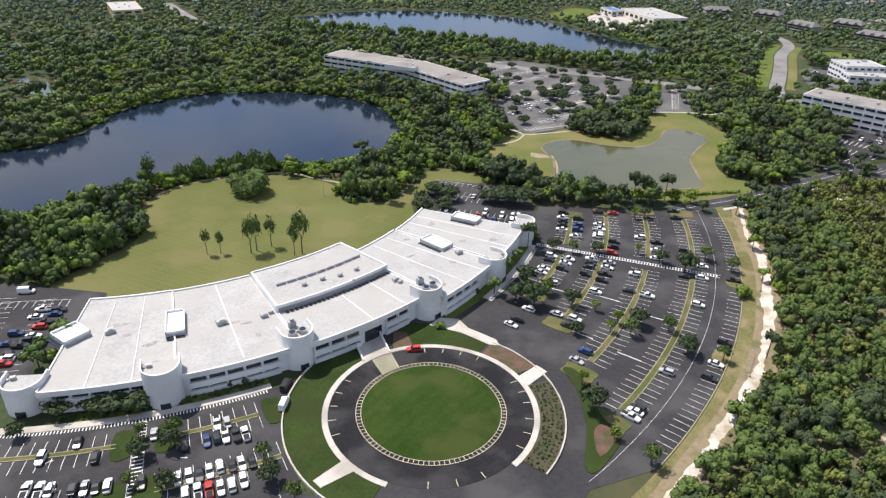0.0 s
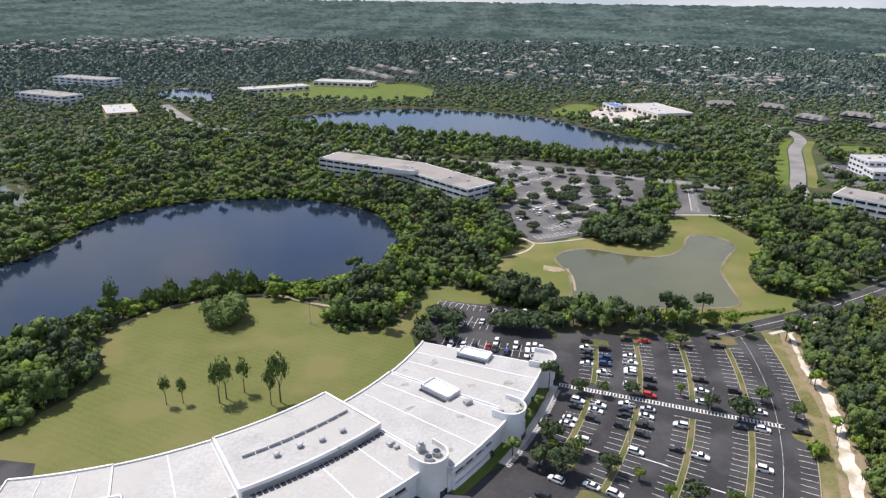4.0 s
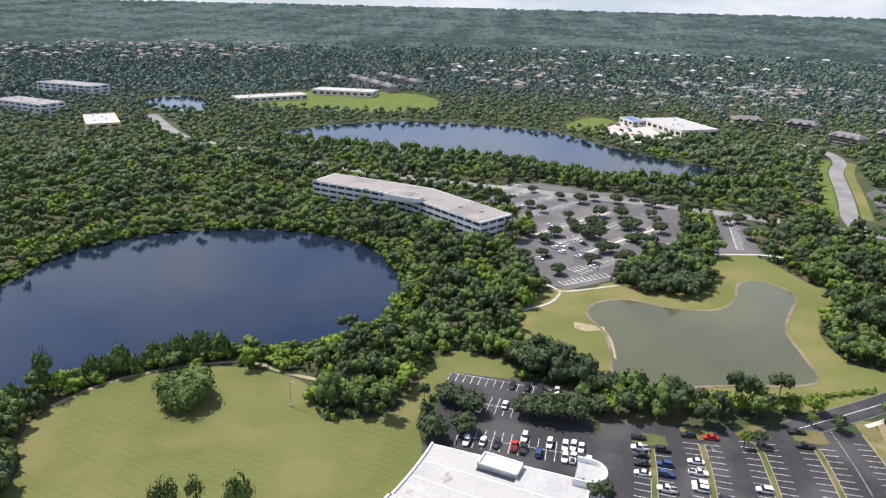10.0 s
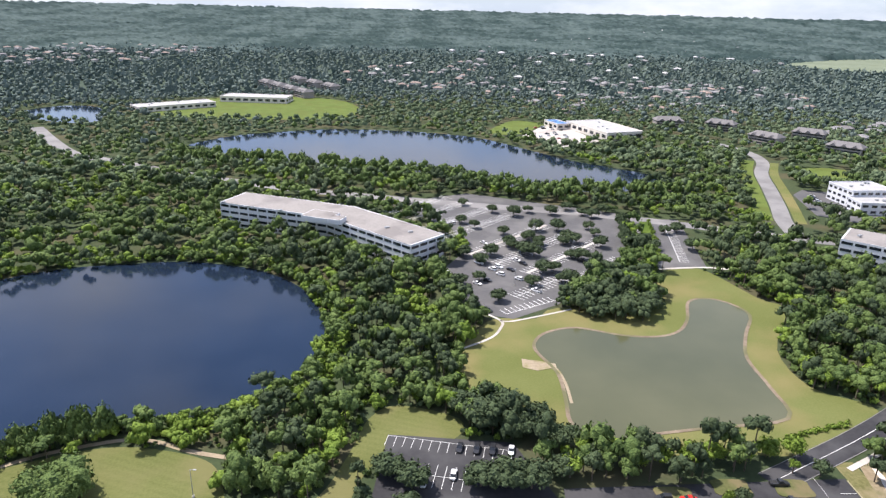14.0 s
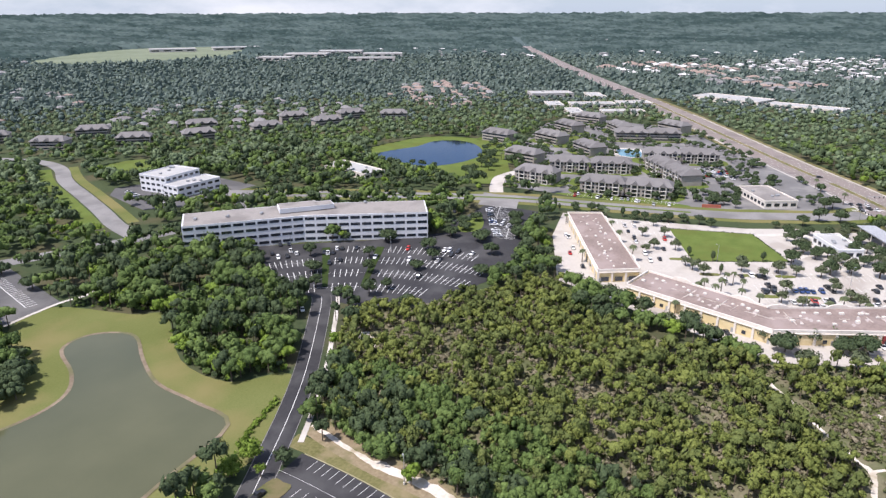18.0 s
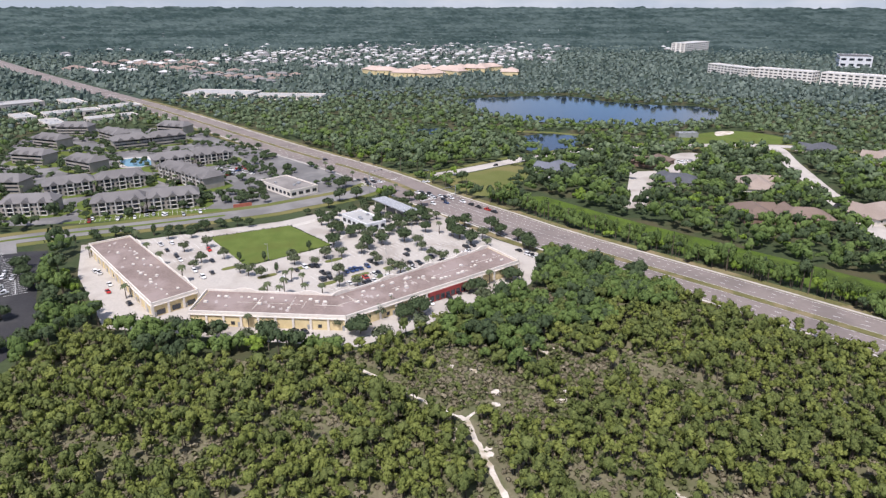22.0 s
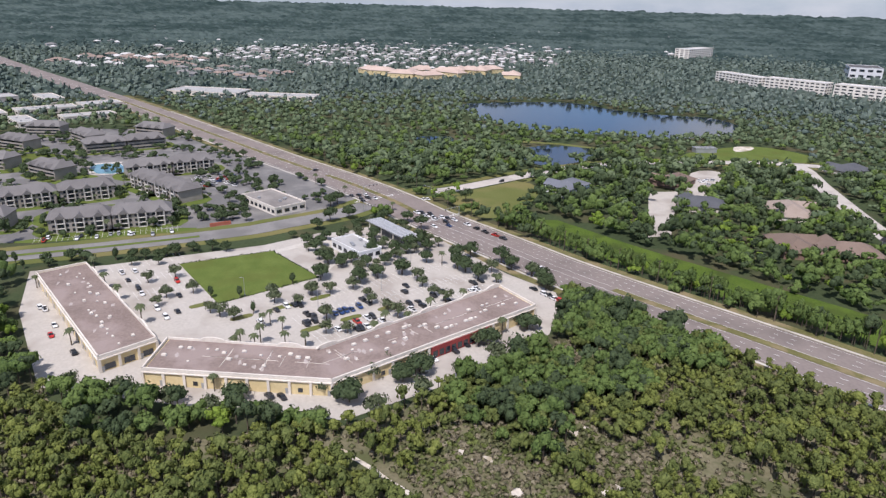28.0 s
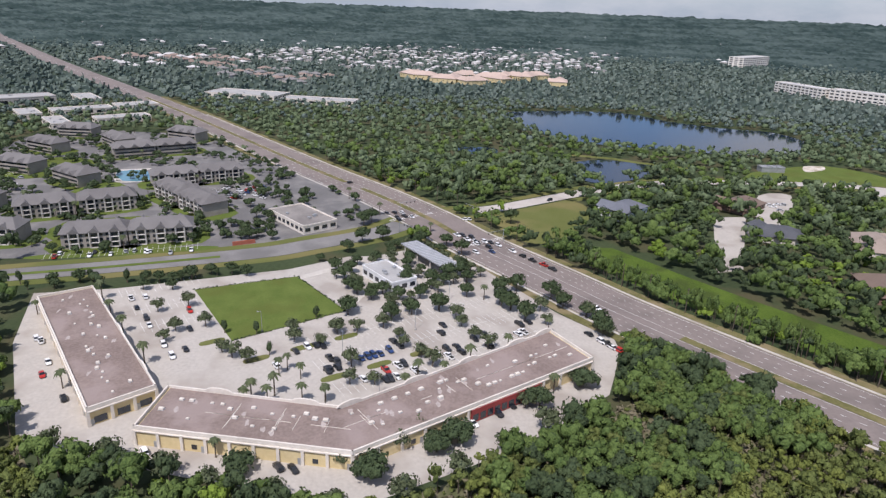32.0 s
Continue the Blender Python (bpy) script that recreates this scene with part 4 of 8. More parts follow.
for i in range(90):
    a = -86 + i * 0.28
    marks.strip(pol(176.7, a), pol(177.9, a), 0.3, Z_MARK)
for i in range(50):
    a = -34 + i * 0.29
    marks.strip(pol(183.3, a), pol(184.4, a), 0.3, Z_MARK)
# south-west rows
for r, a0, a1 in ((185.8, -82.5, -73.5), (185.8, -69, -62.5), (203.5, -82.5, -74), (203.5, -70.5, -62), (221, -81, -63)):
    slab("kerb_island", sector(r - 0.7, r + 0.7, a0, a1, 10), 0, 0.24, M_STRIP, label="narrow grass strip between parking rows", category="kerb island", kind="structure")
    for s in (-1, 1):
        edges.add(*slab_data(sector(r + s * 0.7 - 0.1, r + s * 0.7 + 0.1, a0, a1, 10), 0.05, 0.27))
        n = int((a1 - a0) / stall(r))
        for i in range(n + 1):
            a = a0 + (a1 - a0) * i / n
            marks.strip(pol(r + s * 0.9, a), pol(r + s * 5.4, a), 0.13, Z_MARK)
for k in range(30):
    r = 178 + k * 1.3
    marks.strip(pol(r, -72.2), pol(r, -71.4), 0.35, Z_MARK)
for a in (-72.25, -71.35):
    marks.strip(pol(178, a), pol(217, a), 0.13, Z_MARK)
for r, a in ((185.8, -61.2), (185.8, -73.0), (203.5, -73.4), (203.5, -71.0), (185.8, -69.8)):
    slab("kerb_island", smooth_loop([pol(r - 5, a - 0.7), pol(r - 3.8, a + 0.9), pol(r + 3.8, a + 0.9), pol(r + 5, a - 0.7)], 3), 0, 0.25, M_BANKG, label="rounded grass island closing a parking row", category="kerb island", kind="structure")


def straight_rows(b, start, heading, length, count, spacing, deep=5.0, both=True, wide=0.13):
    """Parking lines on both sides of straight rows."""
    d = Vector((math.cos(radians(heading)), math.sin(radians(heading)), 0))
    n = Vector((-d.y, d.x, 0))
    for k in range(count):
        o = Vector((*start, 0)) + n * (spacing * k)
        for i in range(int(length / 2.75) + 1):
            c = o + d * (i * 2.75)
            for s in ((-1, 1) if both else (1,)):
                e = c + n * (deep * s)
                b.strip((c.x, c.y), (e.x, e.y), wide, Z_MARK)
        e = o + d * length
        b.strip((o.x, o.y), (e.x, e.y), wide, Z_MARK)


straight_rows(marks, (-4, 314.5), -16, 39, 1, 1, both=False, deep=-5)
straight_rows(marks, (6, 295), -16, 12, 1, 1)
straight_rows(marks, (-2, 277), -13, 40, 1, 1)
straight_rows(marks, (-150, 192), 8, 22, 1, 12, both=False, deep=-5)
for i in range(14):
    marks.strip((-152 + 1.0 * i, 194 - 3.0 * i), (-147 + 1.0 * i, 195 - 3.0 * i), 0.13, Z_MARK)
    marks.strip((-138 + 0.7 * i, 194 - 3.0 * i), (-133 + 0.7 * i, 195 - 3.0 * i), 0.13, Z_MARK)
# lakeside office rows
straight_rows(marks, (50, 399), 27, 30, 1, 1, both=False, wide=0.3)
straight_rows(marks, (58, 417), 39, 40, 1, 1, wide=0.3)
straight_rows(marks, (70, 446), 42, 72, 3, 19, wide=0.3)
straight_rows(marks, (30, 500), 42, 70, 2, 19, wide=0.3)
straight_rows(marks, (143, 462), 74, 62, 1, 1, both=False, wide=0.3)
straight_rows(marks, (156, 458), 74, 66, 1, 1, both=False, deep=-5, wide=0.3)
straight_rows(marks, (88, 430), 42, 50, 1, 1, wide=0.3)
straight_rows(marks, (16, 540), 42, 56, 2, 19, wide=0.3)
slab("kerb_island", [(139, 463), (147, 461), (168.5, 528), (161, 529)], 0, 0.24, M_CANAL, label="long grass divider with young trees", category="kerb island", kind="structure")
for off in (0.0, 38.0):
    d42 = (math.cos(radians(42)), math.sin(radians(42)))
    o = (70 - d42[1] * off, 446 + d42[0] * off)
    e = (o[0] + d42[0] * 74, o[1] + d42[1] * 74)
    ribbon("kerb_island", [o, e], 0.9, 0.24, M_CONC, label="pale kerbed strip between parking rows", category="kerb island", kind="structure")
# roadside office rows, on arcs about their own point
OC = (165.0, 305.0)
for r, a0, a1 in ((83, 2, 48), (101, -6, 50), (119, -6, 50), (136, 0, 30)):
    n = int(radians(a1 - a0) * r / 2.75)
    for i in range(n + 1):
        a = a0 + (a1 - a0) * i / n
        if 21 < a < 24.5 or 33 < a < 37:
            continue
        marks.strip(pol(r - 5, a, OC), pol(r + 5, a, OC), 0.26, Z_MARK)
    for i in range(20):
        marks.strip(pol(r, a0 + (a1 - a0) * i / 20, OC), pol(r, a0 + (a1 - a0) * (i + 1) / 20, OC), 0.13, Z_MARK)
for a in (22.7, 35):
    slab("kerb_island", sector(84, 140, a - 0.9, a + 0.9, 3, OC), 0, 0.24, M_BANKG, label="planted strip across the parking rows", category="kerb island", kind="structure")
straight_rows(marks, (338, 302), 16, 56, 1, 1, wide=0.24)
straight_rows(marks, (372, 322), 16, 28, 1, 1, wide=0.24)
slab("lawn", smooth_loop([(338, 331), (352, 338), (372, 334), (362, 326), (345, 322)], 3), 0, 0.2, M_TURF, label="grass triangle with trees in the office car park", category="lawn", kind="structure")
# shopping plaza rows
straight_rows(marks, (338, 176), -68.7, 90, 4, -17.5)
straight_rows(marks, (398, 252), -68.7, 34, 1, -17.5)
straight_rows(marks, (362, 236), -68.7, 26, 2, 17.5)
marks.done("parking_lines", [M_PAINT], label="white painted parking lines and crossings", category="road marking", kind="structure")
edges.done("kerb", [M_YELLOW], label="worn yellow-painted concrete kerbs along the strips", category="kerb", kind="structure")
for o, ln, w in (((329, 195), 62, 1.4), ((345, 212), 26, 1.4), ((312, 168), 70, 1.4)):
    d = (math.cos(radians(-68.7)), math.sin(radians(-68.7)))
    for k in range(max(1, int(ln / 18))):
        a = (o[0] + d[0] * k * 18, o[1] + d[1] * k * 18)
        b = (a[0] + d[0] * 8, a[1] + d[1] * 8)
        v, f = slab_data(smooth_loop([(a[0] - w, a[1] - 0.4), (a[0] + w, a[1] + 0.4), (b[0] + w, b[1] + 0.4), (b[0] - w, b[1] - 0.4)], 3), 0, 0.24)
        mesh_ob("kerb_island", v, f, M_LAWN, label="small planted island in the plaza car park", category="kerb island", kind="structure")
slab("plaza_drive", [(409, 174), (424, 150), (404, 134), (372, 152), (369, 156), (405, 142), (416, 152), (404, 175)], 0, 0.15, M_CONC, label="pale concrete drive past the turf", category="road", kind="structure")

# drive: centre line and kerbs; highway: medians and lanes
DRV = smooth_loop([(224, 348), (214, 341), (172, 316), (145, 302), (118, 290), (104, 284)], 5, False)
ribbon("centre_line", DRV, 0.09, 0.14, M_PAINT, label="white centre line of the drive", category="road marking", kind="structure")


def offset(pts, d):
    out = []
    for i, p in enumerate(pts):
        a, b = pts[max(i - 1, 0)], pts[min(i + 1, len(pts) - 1)]
        t = Vector((b[0] - a[0], b[1] - a[1], 0)).normalized()
        out.append((p[0] - t.y * d, p[1] + t.x * d))
    return out


for s in (-1, 1):
    ribbon("kerb", offset(DRV, s * 4.3), 0.11, 0.22, M_STREET, label="pale concrete kerb of the drive", category="kerb", kind="structure")
ribbon("drive_walk", offset(DRV, 7.2)[2:-7], 0.9, 0.16, M_CONC, label="pale footpath beside the drive", category="pavement", kind="structure")
HWL = smooth_loop(HW, 12, False)
lane = Build()
for o in (-11.2, -6.9, 6.9, 11.2):
    line = smooth_loop(offset(HWL, o), 3, False)
    for i in range(0, min(len(line) - 1, 330), 3):
        a, b = line[i], line[i + 1]
        if math.hypot(a[0] - 470, a[1] - 88) > 26:
            lane.strip(a, b, 0.2, 0.125)
for o in (-15.6, 15.6, -2.6, 2.6):
    line = offset(HWL, o)
    for a, b in zip(line[:-1], line[1:]):
        if math.hypot(a[0] - 470, a[1] - 88) > 30:
            lane.strip(a, b, 0.16, 0.125)
for c, h in (((446, 74), 25), ((497, 106), 25)):
    for k in range(-11, 12):
        d = Vector((math.cos(radians(h)), math.sin(radians(h)), 0))
        n = Vector((-d.y, d.x, 0))
        p = Vector((*c, 0)) + n * k * 1.4
        lane.strip((p.x - d.x * 1.5, p.y - d.y * 1.5), (p.x + d.x * 1.5, p.y + d.y * 1.5), 0.5, 0.125)
lane.done("lane_markings", [M_PAINT], label="white dashed lane lines on the highway", category="road marking", kind="structure")
for i0, i1 in ((8, 42), (74, 100), (102, 140)):
    seg = HWL[i0:i1]
    if len(seg) > 2:
        ribbon("median", seg, 2.2, 0.2, M_VERGE, label="dry grass median of the highway", category="verge", kind="structure")
for s in (-1, 1):
    ribbon("verge", offset(HWL, s * 20.5)[:140], 3.4, 0.06, M_VERGE, label="mown roadside grass of the highway", category="verge", kind="structure")
    ribbon("pavement", offset(HWL, s * 18.2)[:130], 0.8, 0.11, M_CONC, label="pale pavement along the highway", category="pavement", kind="structure")
CRL = smooth_loop(CROSS, 6, False)
ribbon("median", [p for p in CRL if 120 < math.hypot(p[0] - 495, p[1] - 97) < 420 and p[1] > 97], 1.6, 0.2, M_TURF, label="green median of the side street", category="verge", kind="structure")
for s in (-1, 1):
    ribbon("verge", offset(CRL, s * 11.5), 3.2, 0.07, M_LAWN, label="mown verge of the side street", category="verge", kind="structure")
sheet("lawn", smooth_loop([(512, 20), (492, 50), (470, 58), (440, 46), (452, 20), (490, -10), (520, -12)], 4), 0.08, M_LAWN, "corner lawn at the crossroads", "lawn")
CAN0, CAN1, CAN2, CAN3 = ([p for p in offset(HWL, d) if 120 < p[0] < lim] for d, lim in ((-31, 440), (-62, 432), (-31, 440), (-64, 436)))
sheet("canal_bank", CAN0 + CAN1[::-1], 0.07, M_CANAL, "overgrown bright green drainage channel", "verge")
CLEAR.append(np.array(CAN2 + CAN3[::-1]))

M_TAN = material("trodden tan path", (0.22, 0.175, 0.115), (0.37, 0.31, 0.22), 0.2, 1.0, 0.95, stain=(0.20, 0.18, 0.08), stain_scale=0.15, spec=0.1)
for pts, w, mt, lb in (([(-134, 286), (-128, 296), (-120, 304), (-108, 311), (-97, 315), (-83, 318), (-73, 316), (-63, 311), (-51, 307)], 0.9, M_TAN, "worn tan footpath between meadow and lake"),
                       ([(37, 404), (46, 393), (45, 386), (39, 377), (25, 368)], 0.6, M_CONC, "pale footpath beside the pond"),
                       ([(46, 393), (52, 392), (80, 402)], 0.55, M_CONC, "pale footpath beside the pond"),
                       ([(48, 358), (55, 356.5), (59, 352), (60, 342), (58.5, 328)], 0.55, M_TAN, "tan concrete edge of the pond outlet"),
                       ([(140, 448), (165, 449), (178, 446), (190, 452)], 0.9, M_CONC, "pale footpath beside the entrance drive")):
    w0 = smooth_loop(pts, 5, False)
    ROADS.append((np.array(w0), w + (0.8 if mt is M_TAN else 2.4)))
    ribbon("path", w0, w, 0.15, mt, label=lb, category="path", kind="structure")

slab("outlet_apron", [(47, 353), (48, 359.5), (56, 356), (60, 354.8), (59.7, 352), (52, 350.2)], 0, 0.16, M_TAN, label="worn concrete apron at the pond outlet", category="pavement", kind="structure")

# ---- the white building's front, roofs and fittings ----
FRONT = [(-79.5, -71.0, 170), (-67.6, -59.0, 171.5), (-55.5, -50.2, 172.5), (-46.9, -43.6, 172.5), (-39.6, -33.4, 178), (-29.4, -25.2, 178)]
for a0, a1, r in FRONT:
    for z0, z1 in ((0.15, 1.75), (2.65, 4.5)):
        place(Build().slab(sector(r - 1.25, r - 0.35, a0, a1, 8), z0, z1).done("balcony_band", [M_WHITE], hall, label="white horizontal wall band"))
    n = max(2, round(radians(a1 - a0) * r / 5.2))
    for i in range(n):
        b0, b1 = a0 + (a1 - a0) * (i + 0.08) / n, a0 + (a1 - a0) * (i + 0.92) / n
        for z0, z1 in ((1.7, 2.7), (4.45, 5.7)):
            place(Build().slab(sector(r - 1.3, r - 1.12, b0, b1, 2), z0, z1).done("window", [M_GLASS], hall))
        c = a0 + (a1 - a0) * i / n
        place(Build().slab(sector(r - 1.2, r - 0.3, c - 0.06, c + 0.06, 1), 0.1, 6.4).done("pier", [M_WHITE], hall))
# raised middle roof with its clerestory
place(Build().slab(sector(126.4, 151, -56.6, -40.4, 12), 7.9, 10.3).done("upper_roof", [M_ROOFW], hall, label="raised white roof block"))
pb = Build()
pb.slab(sector(126.2, 126.7, -56.8, -40.3, 12), 9.5, 10.7).slab(sector(150.7, 151.2, -56.8, -40.3, 12), 9.5, 10.6)
pb.slab(sector(126.2, 151.2, -56.9, -56.6, 2), 8.0, 10.7).slab(sector(126.2, 151.2, -40.5, -40.2, 2), 8.0, 10.7)
place(pb.done("parapet", [M_WHITE], hall))
sk = Build()
for i in range(26):
    a = -56 + i * 0.6
    sk.slab(sector(151.8, 153.2, a + 0.08, a + 0.52, 1), 8.0, 8.25)
place(sk.done("skylight", [M_GLASS], hall, label="curved strip of dark roof lights"))
scr = Build()
for i in range(9):
    a = -55 + i * 1.55
    scr.slab(sector(139, 139.4, a, a + 1.4, 2), 10.3, 11.2)
place(scr.done("roof_screen", [M_METAL], hall, label="low metal screen wall"))
for x, y in ((-46.2, 192.1), (-40.8, 196.2), (-35.3, 199.1), (-30.2, 203.4)):
    b = Build().tube((x, y), 0.75, 10.3, 11.2, 12).tube((x, y), 1.05, 11.2, 11.5, 12, r1=0.7)
    place(b.done("roof_vent", [M_METAL], hall))


def roof_unit(c, s, turn, z, h, parent=None, louvre=True):
    """A screened roof plant: four white walls, a recess and a low dark strip along one side."""
    b = Build()
    d = 0.35
    b.box((c[0], c[1], z + h * 0.3), (s[0], s[1], h * 0.6), turn)
    ca, sa = math.cos(turn), math.sin(turn)
    for sx, sy, lx, ly in ((0, 1, s[0], d), (0, -1, s[0], d), (1, 0, d, s[1]), (-1, 0, d, s[1])):
        ox, oy = sx * (s[0] - d) / 2, sy * (s[1] - d) / 2
        b.box((c[0] + ox * ca - oy * sa, c[1] + ox * sa + oy * ca, z + h * 0.5), (lx, ly, h), turn)
    ob = place(b.done("roof_plant", [M_WHITE], parent))
    if louvre:
        k = Build()
        oy = -s[1] / 2 - 0.9
        k.box((c[0] - oy * sa, c[1] + oy * ca, z + 0.1), (s[0] * 0.95, 1.2, 0.2), turn)
        place(k.done("louvre", [M_GLASS], parent))
    return ob


roof_unit((-110.5, 163.6), (8.2, 8.0), -0.6, 7.4, 1.9, hall)
roof_unit((-81.7, 170.6), (5.6, 12.5), 0.35, 7.8, 1.8, hall)
roof_unit((-2.6, 229.1), (11.5, 6.2), -0.70, 8.0, 1.6, hall)
roof_unit((9.2, 252.0), (11.4, 5.5), -0.43, 8.0, 1.6, hall)
for x, y, z, s in ((-55.9, 176.4, 7.9, 1.6), (-54.2, 178.5, 7.9, 1.1), (-16.2, 200.7, 8, 1.5), (-14.5, 199.5, 8, 1.2), (-68, 172, 7.8, 2.2), (6, 222, 8, 1.8), (-30, 196, 10.3, 0.7), (-100, 166, 7.4, 2.0)):
    b = Build().box((x, y, z + s * 0.35), (s * 1.4, s, s * 0.7), 0.6).box((x + 0.2, y + 0.1, z + s * 0.75), (s * 0.8, s * 0.7, s * 0.12), 0.6)
    place(b.done("roof_unit", [M_METAL], hall))
sm = Build()
for a in (-76.5, -72.5, -62.3, -48.5, -44, -36, -32.5, -25.5, -22.5):
    r0, r1 = (152, 171) if -56 < a < -41 else ((124.5, 169) if a < -56 else (134, 177))
    sm.slab(sector(r0, r1, a - 0.06, a + 0.06, 2), 7.6, 8.13 if a > -57 else (7.52 if a < -68.6 else 7.92))
place(sm.done("roof_seam", [M_WHITE], hall, label="white raised roof seam"))
gs = np.random.default_rng(8)
dirt = Build()
for a, r, L, w, z in ((-75.5, 140, 9, 1.6, 7.41), (-74, 146, 6, 1.2, 7.41), (-71, 152, 7, 1.3, 7.41), (-70.5, 162, 3, 1.4, 7.41), (-62, 150, 8, 1.0, 7.81), (-60.5, 152, 5, 0.8, 7.81), (-60, 160, 3, 1.2, 7.81), (-52, 132, 2.5, 1.2, 10.31), (-35, 150, 6, 1.0, 8.01), (-31, 141, 4, 1.0, 8.01), (-27, 160, 4, 1.6, 8.01), (-24, 142, 6, 1.8, 8.01), (-24.5, 170, 5, 1.6, 8.01), (-33, 165, 4, 1.3, 8.01), (-38, 172, 3, 1.2, 8.01), (-28, 136, 2.5, 1.1, 8.01)):
    c = pol(r, a)
    t = gs.uniform(0.2, 1.1)
    pts = []
    for k in range(14):
        q = 2 * math.pi * k / 14
        e = gs.uniform(0.45, 1.0)
        px, py = L / 2 * e * math.cos(q), w * e * math.sin(q)
        pts.append((c[0] + px * math.cos(t) - py * math.sin(t), c[1] + px * math.sin(t) + py * math.cos(t)))
    dirt.slab(smooth_loop(pts, 2), z - 0.02, z + 0.006)
place(dirt.done("roof_stain", [M_GRIME], hall, label="dark dirt streaks on the white roof"))
# entrance portal with splayed white wing walls
pt = Build()
ramp = [(-29.3, 179.4), (-22.2, 184.2), (-15.7, 169.8), (-23.4, 165.1)]
for a, b in ((ramp[0], ramp[3]), (ramp[1], ramp[2])):
    d = Vector((b[0] - a[0], b[1] - a[1], 0))
    c = ((a[0] + b[0]) / 2, (a[1] + b[1]) / 2)
    n = Vector((-d.y, d.x, 0)).normalized() * 0.2
    v = [(a[0] - n.x, a[1] - n.y, 0), (a[0] + n.x, a[1] + n.y, 0), (b[0] + n.x, b[1] + n.y, 0), (b[0] - n.x, b[1] - n.y, 0), (a[0] - n.x, a[1] - n.y, 3.2), (a[0] + n.x, a[1] + n.y, 3.2), (b[0] + n.x, b[1] + n.y, 0.7), (b[0] - n.x, b[1] - n.y, 0.7)]
    pt.add(v, [(3, 2, 1, 0), (4, 5, 6, 7), (0, 1, 5, 4), (1, 2, 6, 5), (2, 3, 7, 6), (3, 0, 4, 7)])
place(pt.done("wing_wall", [M_WHITE], hall))
place(Build().slab(sector(170.6, 171.4, -49.6, -47.4, 2), 0.3, 4.4).done("entrance_door", [M_GLASS], hall, label="dark recessed glass entrance"))
# tower fittings
for k, (x, y, r, h) in enumerate(TOWERS):
    d = Vector((CX - x, CY - y, 0)).normalized()
    n = Vector((-d.y, d.x, 0))
    z = h - 1.5
    f = Build()
    if k in (2, 3):
        for s in (-1.6, 1.6):
            c = Vector((x, y, 0)) + n * s - d * 0.8
            f.tube((c.x, c.y), 1.25, z, z + 1.3, 14).tube((c.x, c.y), 1.0, z + 1.3, z + 1.45, 14, m=1)
        c = Vector((x, y, 0)) + d * 3.5
        f.box((c.x, c.y, z + 1.1), (2.2, 1.4, 2.2), 0.6).box((c.x, c.y, z + 2.6), (1.2, 1.0, 0.8), 0.6)
        f.box((x, y, z + 0.4), (4.5, 0.35, 0.35), math.atan2(n.y, n.x))
        place(f.done("cooling_fan", [M_METAL, M_GLASS], hall))
    else:
        c = Vector((x, y, 0)) + n * 3 + d * 1.5
        f.box((c.x, c.y, z + 0.5), (1.4, 1.0, 1.0), 0.4).box((c.x - 1.2, c.y - 0.6, z + 0.25), (0.6, 0.6, 0.5), 0.2)
        place(f.done("hatch_box", [M_METAL], hall))
    c = Vector((x, y, 0)) - d * (r - 0.25)
    place(Build().box((c.x, c.y, 1.0), (0.9, 2.6, 2.0), math.atan2(d.y, d.x)).done("tower_door", [M_GLASS], hall))

# office penthouses
for nm, xy, s, t, h in (("lakeside_office", (-36, 496), (17, 13), -0.5, 14.5), ("lakeside_office", (-27, 489), (8, 8), -0.4, 14.5), ("roadside_office", (291, 412), (22, 12), -0.75, 16), ("roadside_office", (301, 401), (10, 9), -0.7, 16)):
    root = bpy.data.objects[nm]
    b = Build().box((*xy, h + 1.3), (*s, 2.6), t)
    place(b.done("penthouse", [M_OFFW], root))
    b = Build().box((*xy, h + 2.63), (s[0] - 0.8, s[1] - 0.8, 0.06), t)
    place(b.done("penthouse_roof", [M_ROOFG], root))
for nm, pts, h in (("lakeside_office", [(-80, 520), (-60, 512), (0, 478), (12, 470), (-95, 530)], 14.5), ("roadside_office", [(262, 438), (275, 425), (320, 385), (338, 372), (250, 450)], 16)):
    root = bpy.data.objects[nm]
    for x, y in pts:
        place(Build().box((x, y, h + 0.35), (2.4, 1.5, 0.7), 0.4).box((x, y, h + 0.75), (1.6, 1.0, 0.1), 0.4).done("roof_unit", [M_METAL], root))

M_PATCH = material("bleached roof patch", (0.30, 0.25, 0.23), (0.46, 0.41, 0.38), 0.3, 1.2, 0.9)
# ---- shop fronts and roof plant of the plaza ----
wing_a, wing_b = [o for o in bpy.data.objects if o.name.startswith("plaza_wing")]


